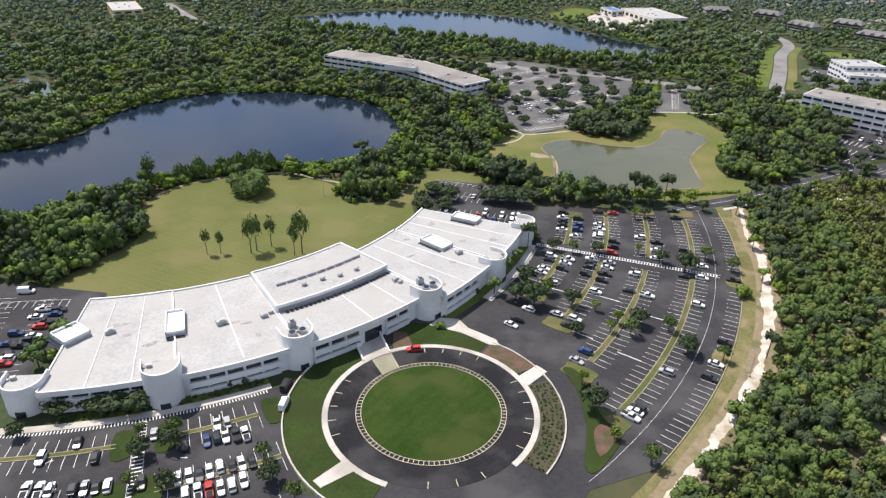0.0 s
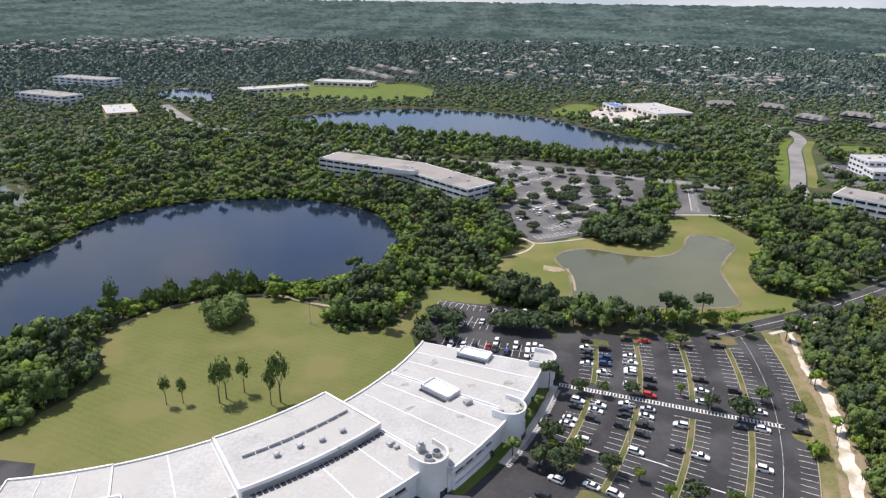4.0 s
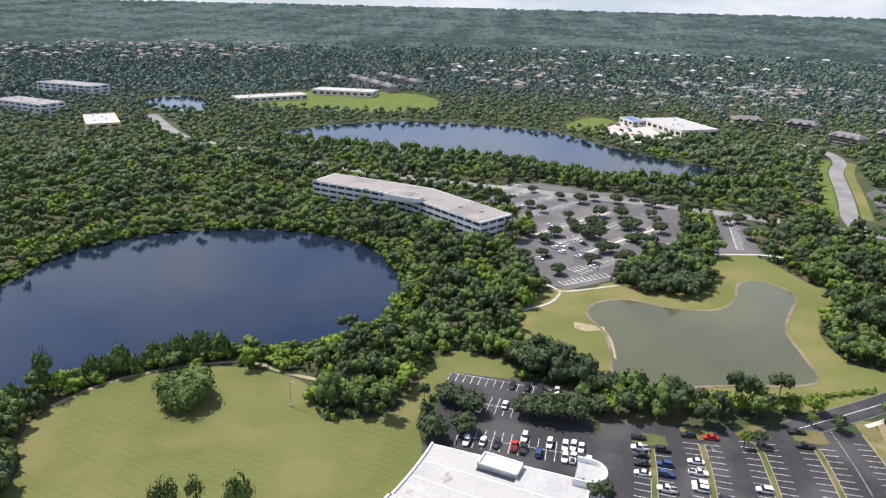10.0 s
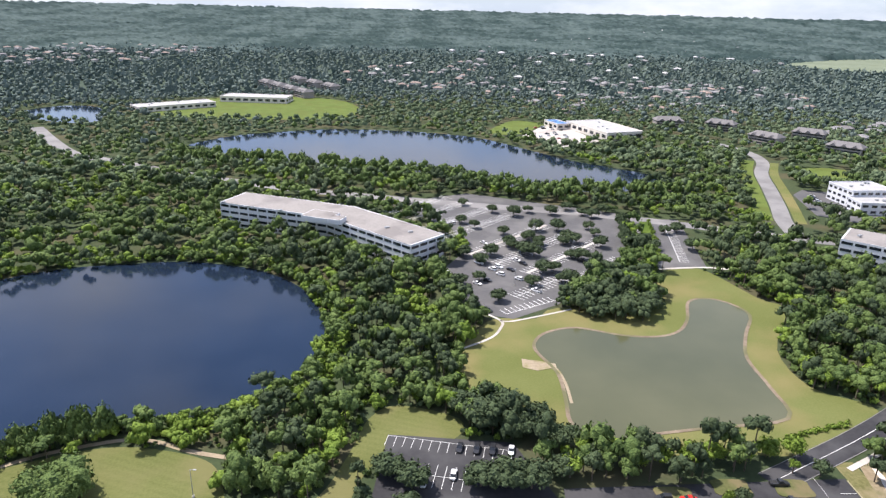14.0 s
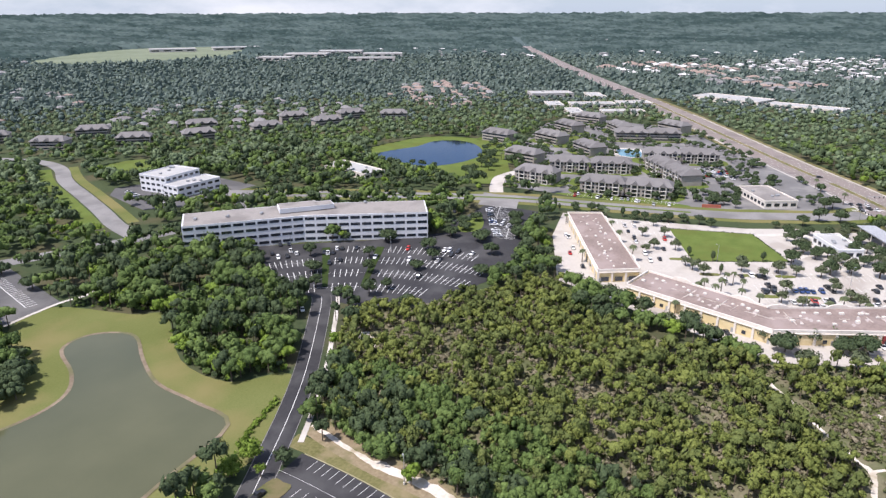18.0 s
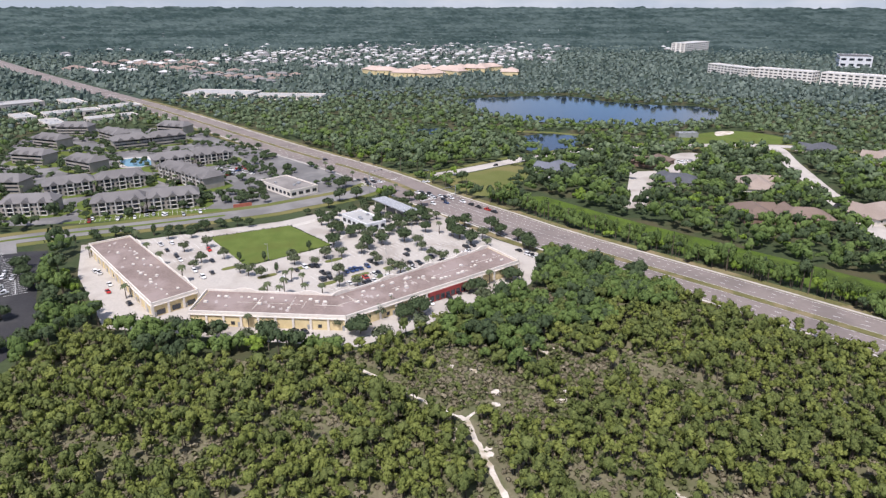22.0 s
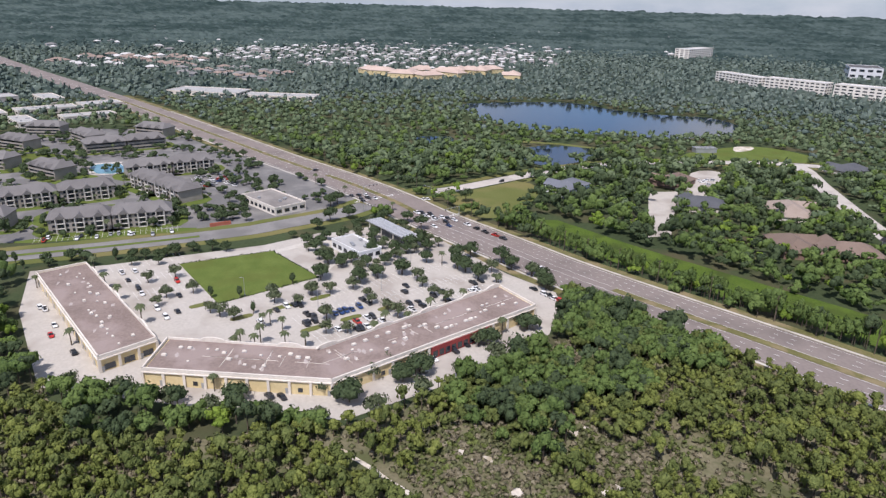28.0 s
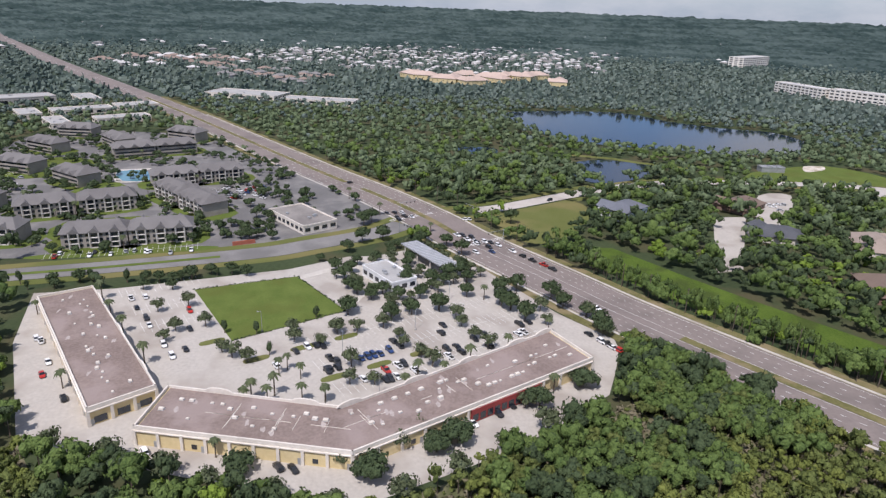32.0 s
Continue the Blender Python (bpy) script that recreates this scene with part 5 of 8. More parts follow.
def shop_front(root, a, b, bays, out, rear=False, glass=M_GLASS):
    """Pilasters, windows and doors, a cornice and gabled signs along a wall from a to b; out: +1 if the left of a-b is outside."""
    a, b = Vector((*a, 0)), Vector((*b, 0))
    d = (b - a).normalized()
    n = Vector((-d.y, d.x, 0)) * out
    t = math.atan2(d.y, d.x)
    ln = (b - a).length
    for i in range(bays + 1):
        c = a + d * (ln * i / bays) + n * 0.25
        place(Build().box((c.x, c.y, 2.7), (0.9, 0.6, 5.4), t).done("pilaster", [M_PALE], root))
    for i in range(bays):
        c = a + d * (ln * (i + 0.5) / bays) + n * 0.06
        if not rear or i % 5 == 2:
            place(Build().box((c.x, c.y, 1.7), (1.6 if rear else ln / bays * 0.55, 0.16, 1.5 if rear else 2.2), t).done("window", [glass], root))
        if i % 2 == 0:
            e = c + d * (ln / bays * 0.36) + n * 0.02
            place(Build().box((e.x, e.y, 1.1), (1.1, 0.16, 2.2), t).done("door", [M_METAL], root))
    c = a + d * (ln / 2) + n * 0.35
    place(Build().box((c.x, c.y, 5.15), (ln, 0.5, 0.35), t).done("cornice", [M_PALE], root))


shop_front(wing_a, (306.5, 221), (296, 238.5), 3, 1)
shop_front(wing_a, (296, 238.5), (384, 279.5), 13, 1, True)
shop_front(wing_a, (306.5, 221), (392.5, 261), 12, -1)
shop_front(wing_b, (284.5, 223), (262.5, 162), 9, -1, True)
shop_front(wing_b, (262.5, 162), (302.5, 72.5), 12, -1, True)
shop_front(wing_b, (302.5, 72.5), (325.5, 80), 3, -1)
shop_front(wing_b, (305.5, 217), (285, 163.5), 7, 1)
shop_front(wing_b, (285, 163.5), (325.5, 80), 11, 1)
# dark red shop section on the rear wall
da = Vector((302.5 - 262.5, 72.5 - 162, 0)).normalized()
rb = Build()
c = Vector((262.5, 162, 0)) + da * 57 + Vector((da.y, -da.x, 0)) * 0.5
rb.box((c.x, c.y, 2.6), (30, 0.8, 4.6), math.atan2(da.y, da.x))
place(rb.done("red_wall", [M_RED], wing_b, label="dark red painted rear wall"))
for k in range(10):
    q = c + da * (-13.5 + 3 * k) + Vector((da.y, -da.x, 0)) * 0.42
    place(Build().box((q.x, q.y, 2.0), (2.2, 0.1, 2.4), math.atan2(da.y, da.x)).done("red_window", [M_GLASS], wing_b))
# low arched gables on the parapet facing the car park
for a, b, ts in (((305.5, 217), (285, 163.5), (0.3, 0.8)), ((285, 163.5), (325.5, 80), (0.03, 0.3, 0.55, 0.8, 0.96)), ((306.5, 221), (392.5, 261), (0.15, 0.5, 0.85))):
    a, b = Vector((*a, 0)), Vector((*b, 0))
    d = (b - a).normalized()
    for t in ts:
        c, pts = a.lerp(b, t), []
        for k in range(9):
            q = math.pi * k / 8
            pts.append((-4.5 * math.cos(q), 6.6 + 1.3 * math.sin(q)))
        n = Vector((-d.y, d.x, 0)) * 0.3
        v = [tuple(c + d * x + n * s + Vector((0, 0, z))) for s in (-1, 1) for x, z in pts]
        m = len(pts)
        place(mesh_ob("arched_gable", v, [tuple(range(m)), tuple(range(2 * m - 1, m - 1, -1))] + [(i, i + m, (i + 1) % m + m, (i + 1) % m) for i in range(m)], M_PALE, wing_a if a.y > 220.9 else wing_b))
gr = np.random.default_rng(21)


def along(a, b, t, off):
    a, b = Vector((*a, 0)), Vector((*b, 0))
    d = (b - a).normalized()
    p = a.lerp(b, t) + Vector((-d.y, d.x, 0)) * off
    return p.x, p.y, math.atan2(d.y, d.x)


UNITS = []
for i in range(24):
    UNITS.append((wing_a, *along((301.5, 230), (388, 270), 0.05 + 0.9 * i / 24, gr.choice([-2.5, 1.5, 2.5, -4.5]))))
for i in range(16):
    UNITS.append((wing_b, *along((295, 220), (274, 163), 0.06 + 0.88 * i / 16, gr.choice([-4, 3, -1, 5]))))
for i in range(34):
    UNITS.append((wing_b, *along((275, 163), (314, 75), 0.05 + 0.9 * i / 34, gr.choice([-5, -2.5, 2, 5]))))
for root, x, y, t in UNITS:
    s = gr.uniform(0.55, 1.15)
    b = Build().box((x, y, 6.0 + s * 0.3), (s * 1.5, s, s * 0.6), t).box((x, y, 6.0 + s * 0.65), (s * 0.9, s * 0.7, s * 0.12), t)
    b.box((x, y, 6.05), (s * 1.8, s * 1.3, 0.08), t, 1)
    place(b.done("roof_unit", [M_PALE, M_METAL], root))
for i in range(14):
    for a, b in (((295, 220), (274, 163)), ((275, 163), (314, 75))):
        x, y, t = along(a, b, gr.uniform(0.05, 0.95), 0)
        place(Build().box((x, y, 6.08), (gr.uniform(4, 14), 0.12, 0.12), t + gr.choice([0, math.pi / 2])).done("roof_pipe", [M_PALE], wing_b))
for root, a, b, n in ((wing_a, (301.5, 230), (388, 270), 9), (wing_b, (295, 220), (274, 163), 7), (wing_b, (275, 163), (314, 75), 14)):
    for i in range(n):
        x, y, t = along(a, b, gr.uniform(0.04, 0.96), gr.uniform(-7, 7))
        q = [(x + gr.uniform(0.6, 2.4) * math.cos(k), y + gr.uniform(0.3, 1.1) * math.sin(k)) for k in np.arange(0, 6.2, 0.8)]
        place(slab("roof_patch", smooth_loop(q, 2), 5.9, 6.006 + 0.001 * i, M_PATCH, root))

# ---- where the single things stand ----
CARS_EAST_A = [(51.6, 278, "k"), (50.7, 272.9, "w"), (50.2, 269.3, "k"), (49.9, 265.5, "k"), (49.7, 261, "w"), (57.4, 272.3, "k"), (56.8, 265.3, "b"), (56.3, 260.8, "b"), (54.4, 254.4, "w"), (69.6, 279.7, "k"), (68, 266.7, "w"), (67, 261.5, "w"), (65.6, 256.5, "w"), (66.5, 254.2, "w"), (63.2, 246, "w"), (75, 278.9, "r"), (70.8, 250.2, "k"), (69, 245.4, "k"), (69, 239.8, "r"), (83.5, 254.7, "w"), (89.2, 250.4, "k"), (86.5, 243.5, "w"), (84.7, 236.4, "w"), (102.7, 283.1, "k")]
CARS_EAST_B = [(103.4, 275.8, "k"), (99, 243.3, "k"), (101.7, 231, "w"), (43.4, 236, "w"), (42.1, 232.5, "k"), (38.9, 225.8, "w"), (38.1, 222.5, "w"), (49.1, 233.8, "w"), (48.1, 230.4, "w"), (46.3, 225.4, "k"), (42.7, 213.7, "w"), (60.4, 233.6, "w"), (59.8, 230.2, "k"), (58.4, 226.9, "k"), (56.2, 221.2, "k"), (66.5, 231.4, "s"), (64.8, 227.3, "w"), (63.3, 222, "k"), (61.2, 217.3, "k"), (56.9, 208.7, "w"), (30.1, 196.4, "w"), (25.6, 189.9, "k"), (23.3, 186.7, "w"), (27.8, 198.9, "k")]
CARS_EAST_C = [(41.6, 192.8, "w"), (43.7, 185.9, "k"), (49.4, 206.2, "k"), (46.4, 190.3, "w"), (74.8, 222.6, "w"), (69.8, 210.1, "k"), (75.7, 206.9, "w"), (92.7, 222.5, "k"), (98.9, 221.4, "w"), (91.5, 202, "w"), (111.2, 220.1, "k"), (46.9, 171.8, "b"), (43.5, 166.8, "s"), (69.5, 163, "s"), (56.5, 146.4, "k"), (55.2, 145.2, "w"), (53.1, 143.2, "w"), (86.5, 167.6, "w"), (82.2, 160.1, "k"), (93.3, 179.1, "k")]
CARS_EAST = CARS_EAST_A + CARS_EAST_B + CARS_EAST_C
CARS_SW_A = [(-92.1, 127.4, "k"), (-98.4, 121.6, "w"), (-85.4, 122.6, "k"), (-96.5, 111.5, "w"), (-93.4, 111.6, "w"), (-91.2, 112, "w"), (-85.9, 112.6, "k"), (-83.3, 112.7, "s"), (-80.8, 113.2, "k"), (-78.2, 113.6, "w"), (-70.6, 114.7, "k"), (-74.1, 131.2, "s"), (-59.1, 135.9, "w"), (-56.5, 136.3, "s"), (-64.9, 127.5, "k"), (-59.7, 129.3, "b"), (-57.6, 130.5, "k"), (-55.5, 131.3, "w"), (-52.8, 131.7, "k"), (-50.5, 132.2, "w"), (-62.6, 116.6, "w"), (-60, 117.1, "w"), (-57.7, 117.9, "k"), (-55.7, 119.1, "w")]
CARS_SW_B = [(-53.6, 120.6, "w"), (-50.8, 121.3, "k"), (-48.6, 121.9, "w"), (-46.3, 122.7, "k"), (-59.1, 111.9, "w"), (-56.4, 112.6, "w"), (-53.9, 113.2, "r"), (-51.4, 114, "w"), (-49, 114.9, "w"), (-46.6, 116.4, "w")]
CARS_SW = CARS_SW_A + CARS_SW_B
CARS_W = [(-133.4, 187.7, "w"), (-128.2, 187.5, "k"), (-133.8, 183.1, "w"), (-128.5, 185.1, "b"), (-129, 180.2, "k"), (-129.4, 177.5, "r"), (-128.6, 172.7, "w"), (-134.6, 173.5, "b"), (-129.5, 170, "k"), (-129.7, 167.2, "k"), (-134.5, 167.8, "b"), (-129.7, 162.6, "k"), (-130, 160.7, "w"), (-129.5, 158.1, "r")]
CARS_BACK = [(17.3, 306.1, "k"), (22.3, 305, "k"), (27, 304.2, "k"), (32.6, 303.5, "w"), (5.2, 291.3, "w"), (13.9, 293.9, "w"), (0.7, 273.4, "w"), (5.7, 273.7, "w"), (9.8, 272.6, "k"), (15.1, 271.5, "r"), (18.7, 276.1, "w"), (17.8, 270.4, "k"), (22.1, 268.6, "b"), (26, 273.3, "w"), (30.6, 272.2, "w"), (33.1, 272.3, "w"), (35.4, 271.7, "w"), (29.7, 266.7, "w"), (32.1, 266.6, "w"), (34.1, 266.2, "k"), (36.6, 265.8, "w")]
CARS_PLAZA_A = [(391.1, 246.1, "w"), (391.9, 240.5, "w"), (381, 241.9, "k"), (370, 236.1, "k"), (363.3, 233.7, "w"), (375.1, 220.1, "r"), (358, 217.8, "k"), (345.7, 225.5, "w"), (341.3, 217.2, "k"), (336.3, 221.1, "w"), (324, 184, "w"), (333.7, 177.2, "k"), (336.4, 172.8, "w"), (337.2, 169.7, "k"), (336.7, 167.3, "k"), (326.6, 165, "k"), (323.5, 162.8, "k"), (318.9, 165.5, "k"), (319.5, 162.6, "k"), (325, 153.7, "b"), (325.6, 151.1, "b"), (326.5, 148.9, "b"), (327.4, 146.3, "b"), (329.4, 142.5, "b")]
CARS_PLAZA_B = [(314.8, 145.7, "r"), (310.3, 154.2, "w"), (308.7, 146.8, "k"), (347.2, 118, "k"), (340.5, 120.2, "k"), (328.6, 116.6, "k"), (327.1, 120.8, "k"), (324, 115.8, "k"), (323.7, 125.2, "w"), (321.5, 121.2, "w"), (333.5, 108.3, "k"), (337.2, 103.1, "k"), (327.2, 103.9, "k"), (343.6, 86.2, "k"), (345.2, 82, "k"), (335.4, 89.6, "w"), (336.5, 87.1, "w"), (336.3, 140.2, "k"), (332, 138.1, "k"), (317.5, 141.1, "w"), (318.3, 138.7, "k"), (313.2, 135.4, "w"), (308.9, 145, "k"), (310.1, 142.5, "w")]
CARS_PLAZA_C = [(324.6, 162.7, "k"), (317.5, 166.2, "k")]
CARS_PLAZA = CARS_PLAZA_A + CARS_PLAZA_B + CARS_PLAZA_C
CARS_END = [(331, 60.9, "k"), (324.1, 58.4, "w"), (321.7, 57, "k"), (319.1, 56.3, "w"), (316.7, 55, "r"), (307.3, 51.5, "k")]
CARS_BEHIND = [(282.8, 113.8, "k"), (286.4, 108, "k"), (278.4, 123.1, "w"), (272.6, 128.5, "w"), (266.7, 182.4, "k"), (265.3, 178.3, "k"), (280.1, 220, "w"), (312.8, 250.5, "k"), (338.3, 262.7, "w"), (355.4, 270.3, "w"), (358, 272.7, "w"), (329.4, 261.9, "r")]
CARS_HW_A = [(458.3, 86.1, "w"), (457, 83, "k"), (450.3, 82.1, "w"), (453.9, 78.6, "k"), (447.4, 78.6, "w"), (444.8, 77.6, "k"), (445.3, 73.3, "w"), (444, 70.3, "k"), (436.2, 73.3, "k"), (429.3, 73.6, "b"), (438.9, 67.2, "w"), (442.6, 79, "w"), (428.9, 62.3, "w"), (421, 59.2, "k"), (414.1, 56.2, "k"), (407.4, 52.3, "r"), (401, 49.9, "k"), (429, 82.6, "w"), (353.7, 47.5, "w"), (504.3, 120.2, "k"), (505.1, 115.5, "k"), (494.7, 115.2, "k"), (497.2, 110.3, "k"), (504.7, 111, "w")]
CARS_HW_B = [(495.6, 106, "w"), (581.9, 136.9, "k"), (490.5, 114.9, "k"), (487.7, 74.6, "w"), (487.5, 71.9, "w"), (524.3, 5.2, "k")]
CARS_HW = CARS_HW_A + CARS_HW_B
CARS_LOT2_A = [(55, 491.5, "w"), (72.8, 484.5, "r"), (49.3, 464.4, "w"), (47.3, 460.4, "w"), (52.8, 451.2, "w"), (56.6, 454, "w"), (62, 449.9, "k"), (68, 463.5, "w"), (70.3, 457.8, "k"), (55.6, 444.1, "w"), (63.6, 437.6, "w"), (74.2, 438.1, "k"), (68.8, 422.5, "w"), (37.6, 408, "w"), (40.6, 403.8, "k"), (42.2, 402.5, "k"), (42.2, 433, "w"), (47.9, 436.7, "k"), (28.9, 448, "w"), (24.4, 557.8, "w"), (27.1, 547.7, "w"), (30.2, 543.2, "r"), (34.7, 546.5, "w"), (35.6, 528.5, "w")]
CARS_LOT2_B = [(38.6, 526, "w"), (41.4, 528.8, "w"), (31.8, 522.9, "k"), (103, 461.6, "k"), (100.4, 467.4, "w")]
CARS_LOT2 = CARS_LOT2_A + CARS_LOT2_B
CARS_LOT3_A = [(271.3, 410.4, "k"), (274.5, 406.9, "k"), (257.8, 405, "k"), (254.6, 398.1, "w"), (265.9, 398.6, "w"), (258.5, 395.3, "k"), (264, 393.3, "w"), (280.3, 378.6, "w"), (281.5, 376, "k"), (285.8, 369.2, "k"), (271.8, 380.9, "k"), (272, 378.6, "w"), (273.9, 376.6, "k"), (259.6, 368.9, "k"), (266.1, 366.7, "k"), (297.1, 343.3, "r"), (278.1, 352.6, "w"), (282.6, 334.6, "w"), (264.3, 319, "k"), (286.8, 320.1, "w"), (304.1, 324.2, "w"), (304.4, 321.7, "w"), (304.7, 316.5, "k"), (298.3, 317.5, "k")]
CARS_LOT3_B = [(305.4, 308.5, "w"), (377.5, 313.3, "k"), (370.6, 309, "k"), (360.8, 313.5, "w"), (367.8, 314.7, "w"), (359.1, 308.7, "w"), (373, 351.3, "k"), (207.7, 346.2, "w")]
CARS_LOT3 = CARS_LOT3_A + CARS_LOT3_B
TR_EAST_A = [(45, 241.3), (52.6, 240), (79.1, 240.7), (86.6, 233.4), (105.1, 237.1), (93.9, 227.2), (62.6, 240.6), (112.5, 228.3), (53.6, 197.2), (45.9, 200.1), (38.4, 208.1), (32.6, 199.4), (31.2, 213.5), (26.5, 203.2), (59.6, 189.3), (66.4, 189), (75.8, 185.8), (85.7, 274.7), (90.6, 276.1), (62.6, 183.1), (56.1, 184.4), (78.6, 174), (88.7, 170.5), (42.1, 157.3), (43, 145.7), (54.4, 125.9), (47, 134.7), (78.4, 286.9), (96.7, 291.5), (112.7, 287.4)]
TR_EAST_B = [(119.9, 285.3), (31.3, 209.8), (37.6, 206.1), (44.4, 183.3)]
TR_EAST = TR_EAST_A + TR_EAST_B
TR_SW = [(-108.6, 129), (-77.4, 130.7), (-74.6, 123.8), (-68.5, 132.1), (-68, 127), (-73.2, 114.1), (-64.6, 114.4), (-43.6, 124.1), (-40.4, 116.7), (-33.1, 111.3)]
TR_HEDGE = [(-102.2, 138.4), (-92.9, 139.7), (-89.1, 139.9), (-82.7, 141.1)]
TR_LOT2_A = [(53.4, 569.4), (70.1, 551.6), (83.1, 543.6), (93.8, 550.3), (108, 545.4), (120.8, 555.3), (127.8, 543.8), (132.9, 538.4), (143.5, 547.9), (103, 512.1), (80.8, 496), (69.2, 507.4), (53.7, 519.2), (47, 529.6), (40.8, 471.2), (120.3, 482.5), (55.8, 472.2), (78.7, 469.4), (106.5, 490.7), (98.4, 466.4), (102.9, 462.7), (78.2, 446), (83.6, 446.3), (84, 432.3), (87.9, 432.5), (105.2, 447.6), (68.2, 429.8), (48.9, 412.9), (137.6, 490.3), (124.2, 454.2)]
TR_LOT2_B = [(43.8, 437), (34.3, 433), (176, 506.9), (170.8, 474.9), (167, 503.9), (149.1, 477.8)]
TR_LOT2 = TR_LOT2_A + TR_LOT2_B
TR_LOT3 = [(265.4, 385.2), (245.9, 368.9), (231.4, 356.6), (277.4, 355.9), (258.2, 343.8), (288.7, 323.8), (304, 360), (244.9, 325.5), (232.2, 307.4), (229, 340.4), (234.6, 328.9), (248.4, 406.2), (220.7, 367.6), (325.8, 331.3), (326.8, 313.3), (279.6, 292.2), (284, 283.2), (309.7, 299.2), (293.5, 381.5), (220, 355.3), (222.4, 385.9), (228.5, 404.4), (252, 417.2), (218.3, 409.6), (240.6, 450), (229.9, 435.2)]
TR_PLAZA_A = [(380.8, 221.3), (376.4, 232.7), (359.8, 212), (357.4, 223), (337.7, 203.9), (332.7, 199.9), (328.5, 194), (349.8, 178.1), (342.2, 177.6), (337.2, 167.9), (347.5, 161.8), (349.1, 226), (367.7, 154.3), (346.5, 161.1), (346.6, 153.1), (349.1, 142.3), (359.6, 137.9), (339.3, 137.3), (331.8, 136.7), (362.9, 129.3), (362.7, 116.7), (322.9, 131.5), (353.1, 111.2), (346, 110.4), (333.9, 108), (326, 104.8), (320.2, 157.6), (308.2, 159.1), (306.9, 150.7), (315.9, 128.5)]
TR_PLAZA_B = [(365.1, 88.5), (358.5, 85.2), (355.3, 73), (361.5, 61.2), (347.7, 82.2), (342.5, 75.1), (346.9, 55), (336.6, 52.3), (328.8, 54), (276.1, 140.9), (269.8, 147.3), (291.4, 99.2), (284.9, 103.5), (298.6, 82.6), (264.5, 164.6)]
TR_PLAZA = TR_PLAZA_A + TR_PLAZA_B
TR_CONIF = [(353.2, 204.2), (350.2, 192), (332.8, 186.6), (361.7, 168.7), (413.6, 222.5), (410.1, 251.5)]
PALMS_AT = [(380.6, 279.3), (393, 257.9), (373.9, 250.1), (359.3, 242.6), (332.7, 229.7), (303.3, 191.5), (299.8, 186.3), (304.9, 184.2), (299.9, 175.3), (297.9, 168), (318.4, 183), (321.1, 180.1), (314.3, 175.6), (300.9, 193.6), (319.9, 252.7), (274.7, 199.9), (299, 167.8), (321.9, 98.2), (308.2, 126), (314, 115), (308.5, 135.3), (334.2, 77.2), (299.5, 141.3), (291.9, 91), (467.4, 99.8), (502.6, 125), (370.1, 94.3)]
TR_BANK_A = [(438.8, 149.7), (452, 140.8), (455.7, 129.1), (446.2, 109.5), (442.3, 95.7), (427.7, 91), (402.4, 153.9), (384.3, 150), (382.8, 138.3), (391.7, 126.3), (390.2, 114.1), (396.3, 104.4), (397.5, 98.3), (374.7, 101.1), (355.2, 138.2), (359.7, 128.9), (361, 116.7), (363.2, 155.5), (378.3, 76.5), (366.5, 63.8), (356.7, 62), (376, 84.9), (363.3, 88.1), (358.3, 85.6), (348.9, 82.1), (346.8, 55.4), (330, 55.1), (335.3, 54.6), (483.4, 136.8), (488.7, 131.9)]
TR_BANK_B = [(477.6, 48)]
TR_BANK = TR_BANK_A + TR_BANK_B
TR_STREET = [(407.2, 291.7), (407.5, 280.8), (413.2, 272.3), (416.2, 268.2), (401, 243), (408.9, 237.6), (399.4, 230.5), (409.5, 228.3), (410.8, 224), (413.9, 296.7), (412.2, 282.9), (414.1, 272.2), (413.4, 266.3), (411.6, 252), (408.9, 243.3), (409.8, 237.6), (409.1, 231.6), (412, 227.9), (411.4, 223.6), (415.7, 215.5), (413.6, 212.8), (414.5, 206.1), (411.9, 199.1), (426.3, 164)]

# ---- vehicles ----
CARP = {k: material("car paint " + k, a, b, 0.3, 2.0, 0.28, spec=0.6) for k, a, b in (
    ("w", (0.72, 0.73, 0.74), (0.84, 0.84, 0.84)), ("k", (0.012, 0.013, 0.016), (0.035, 0.036, 0.04)), ("b", (0.015, 0.035, 0.11), (0.03, 0.07, 0.20)),
    ("r", (0.35, 0.02, 0.015), (0.52, 0.035, 0.025)), ("s", (0.34, 0.35, 0.37), (0.48, 0.49, 0.50)))}
COLOUR = {"w": "white", "k": "black", "b": "dark blue", "r": "red", "s": "silver grey"}
M_TYRE = material("tyre rubber", (0.015, 0.015, 0.016), (0.03, 0.03, 0.03), 1.0, 6.0, 0.9)
M_CARG = material("tinted car glass", (0.01, 0.012, 0.016), (0.03, 0.035, 0.04), 0.5, 3.0, 0.08, spec=0.7)
SHAPES = {  # length, width, hull top, roof height, cabin from and to along the length at the sill and at the roof
    "sedan": (4.8, 1.84, 0.92, 1.46, (-1.75, 1.05), (-0.95, 0.25)),
    "suv": (4.75, 1.92, 1.08, 1.74, (-2.15, 1.05), (-1.85, 0.35)),
    "pickup": (5.6, 1.98, 1.12, 1.84, (-0.55, 1.35), (-0.35, 0.65)),
    "van": (5.6, 2.02, 1.25, 2.25, (-2.65, 2.0), (-2.55, 1.25)),
}


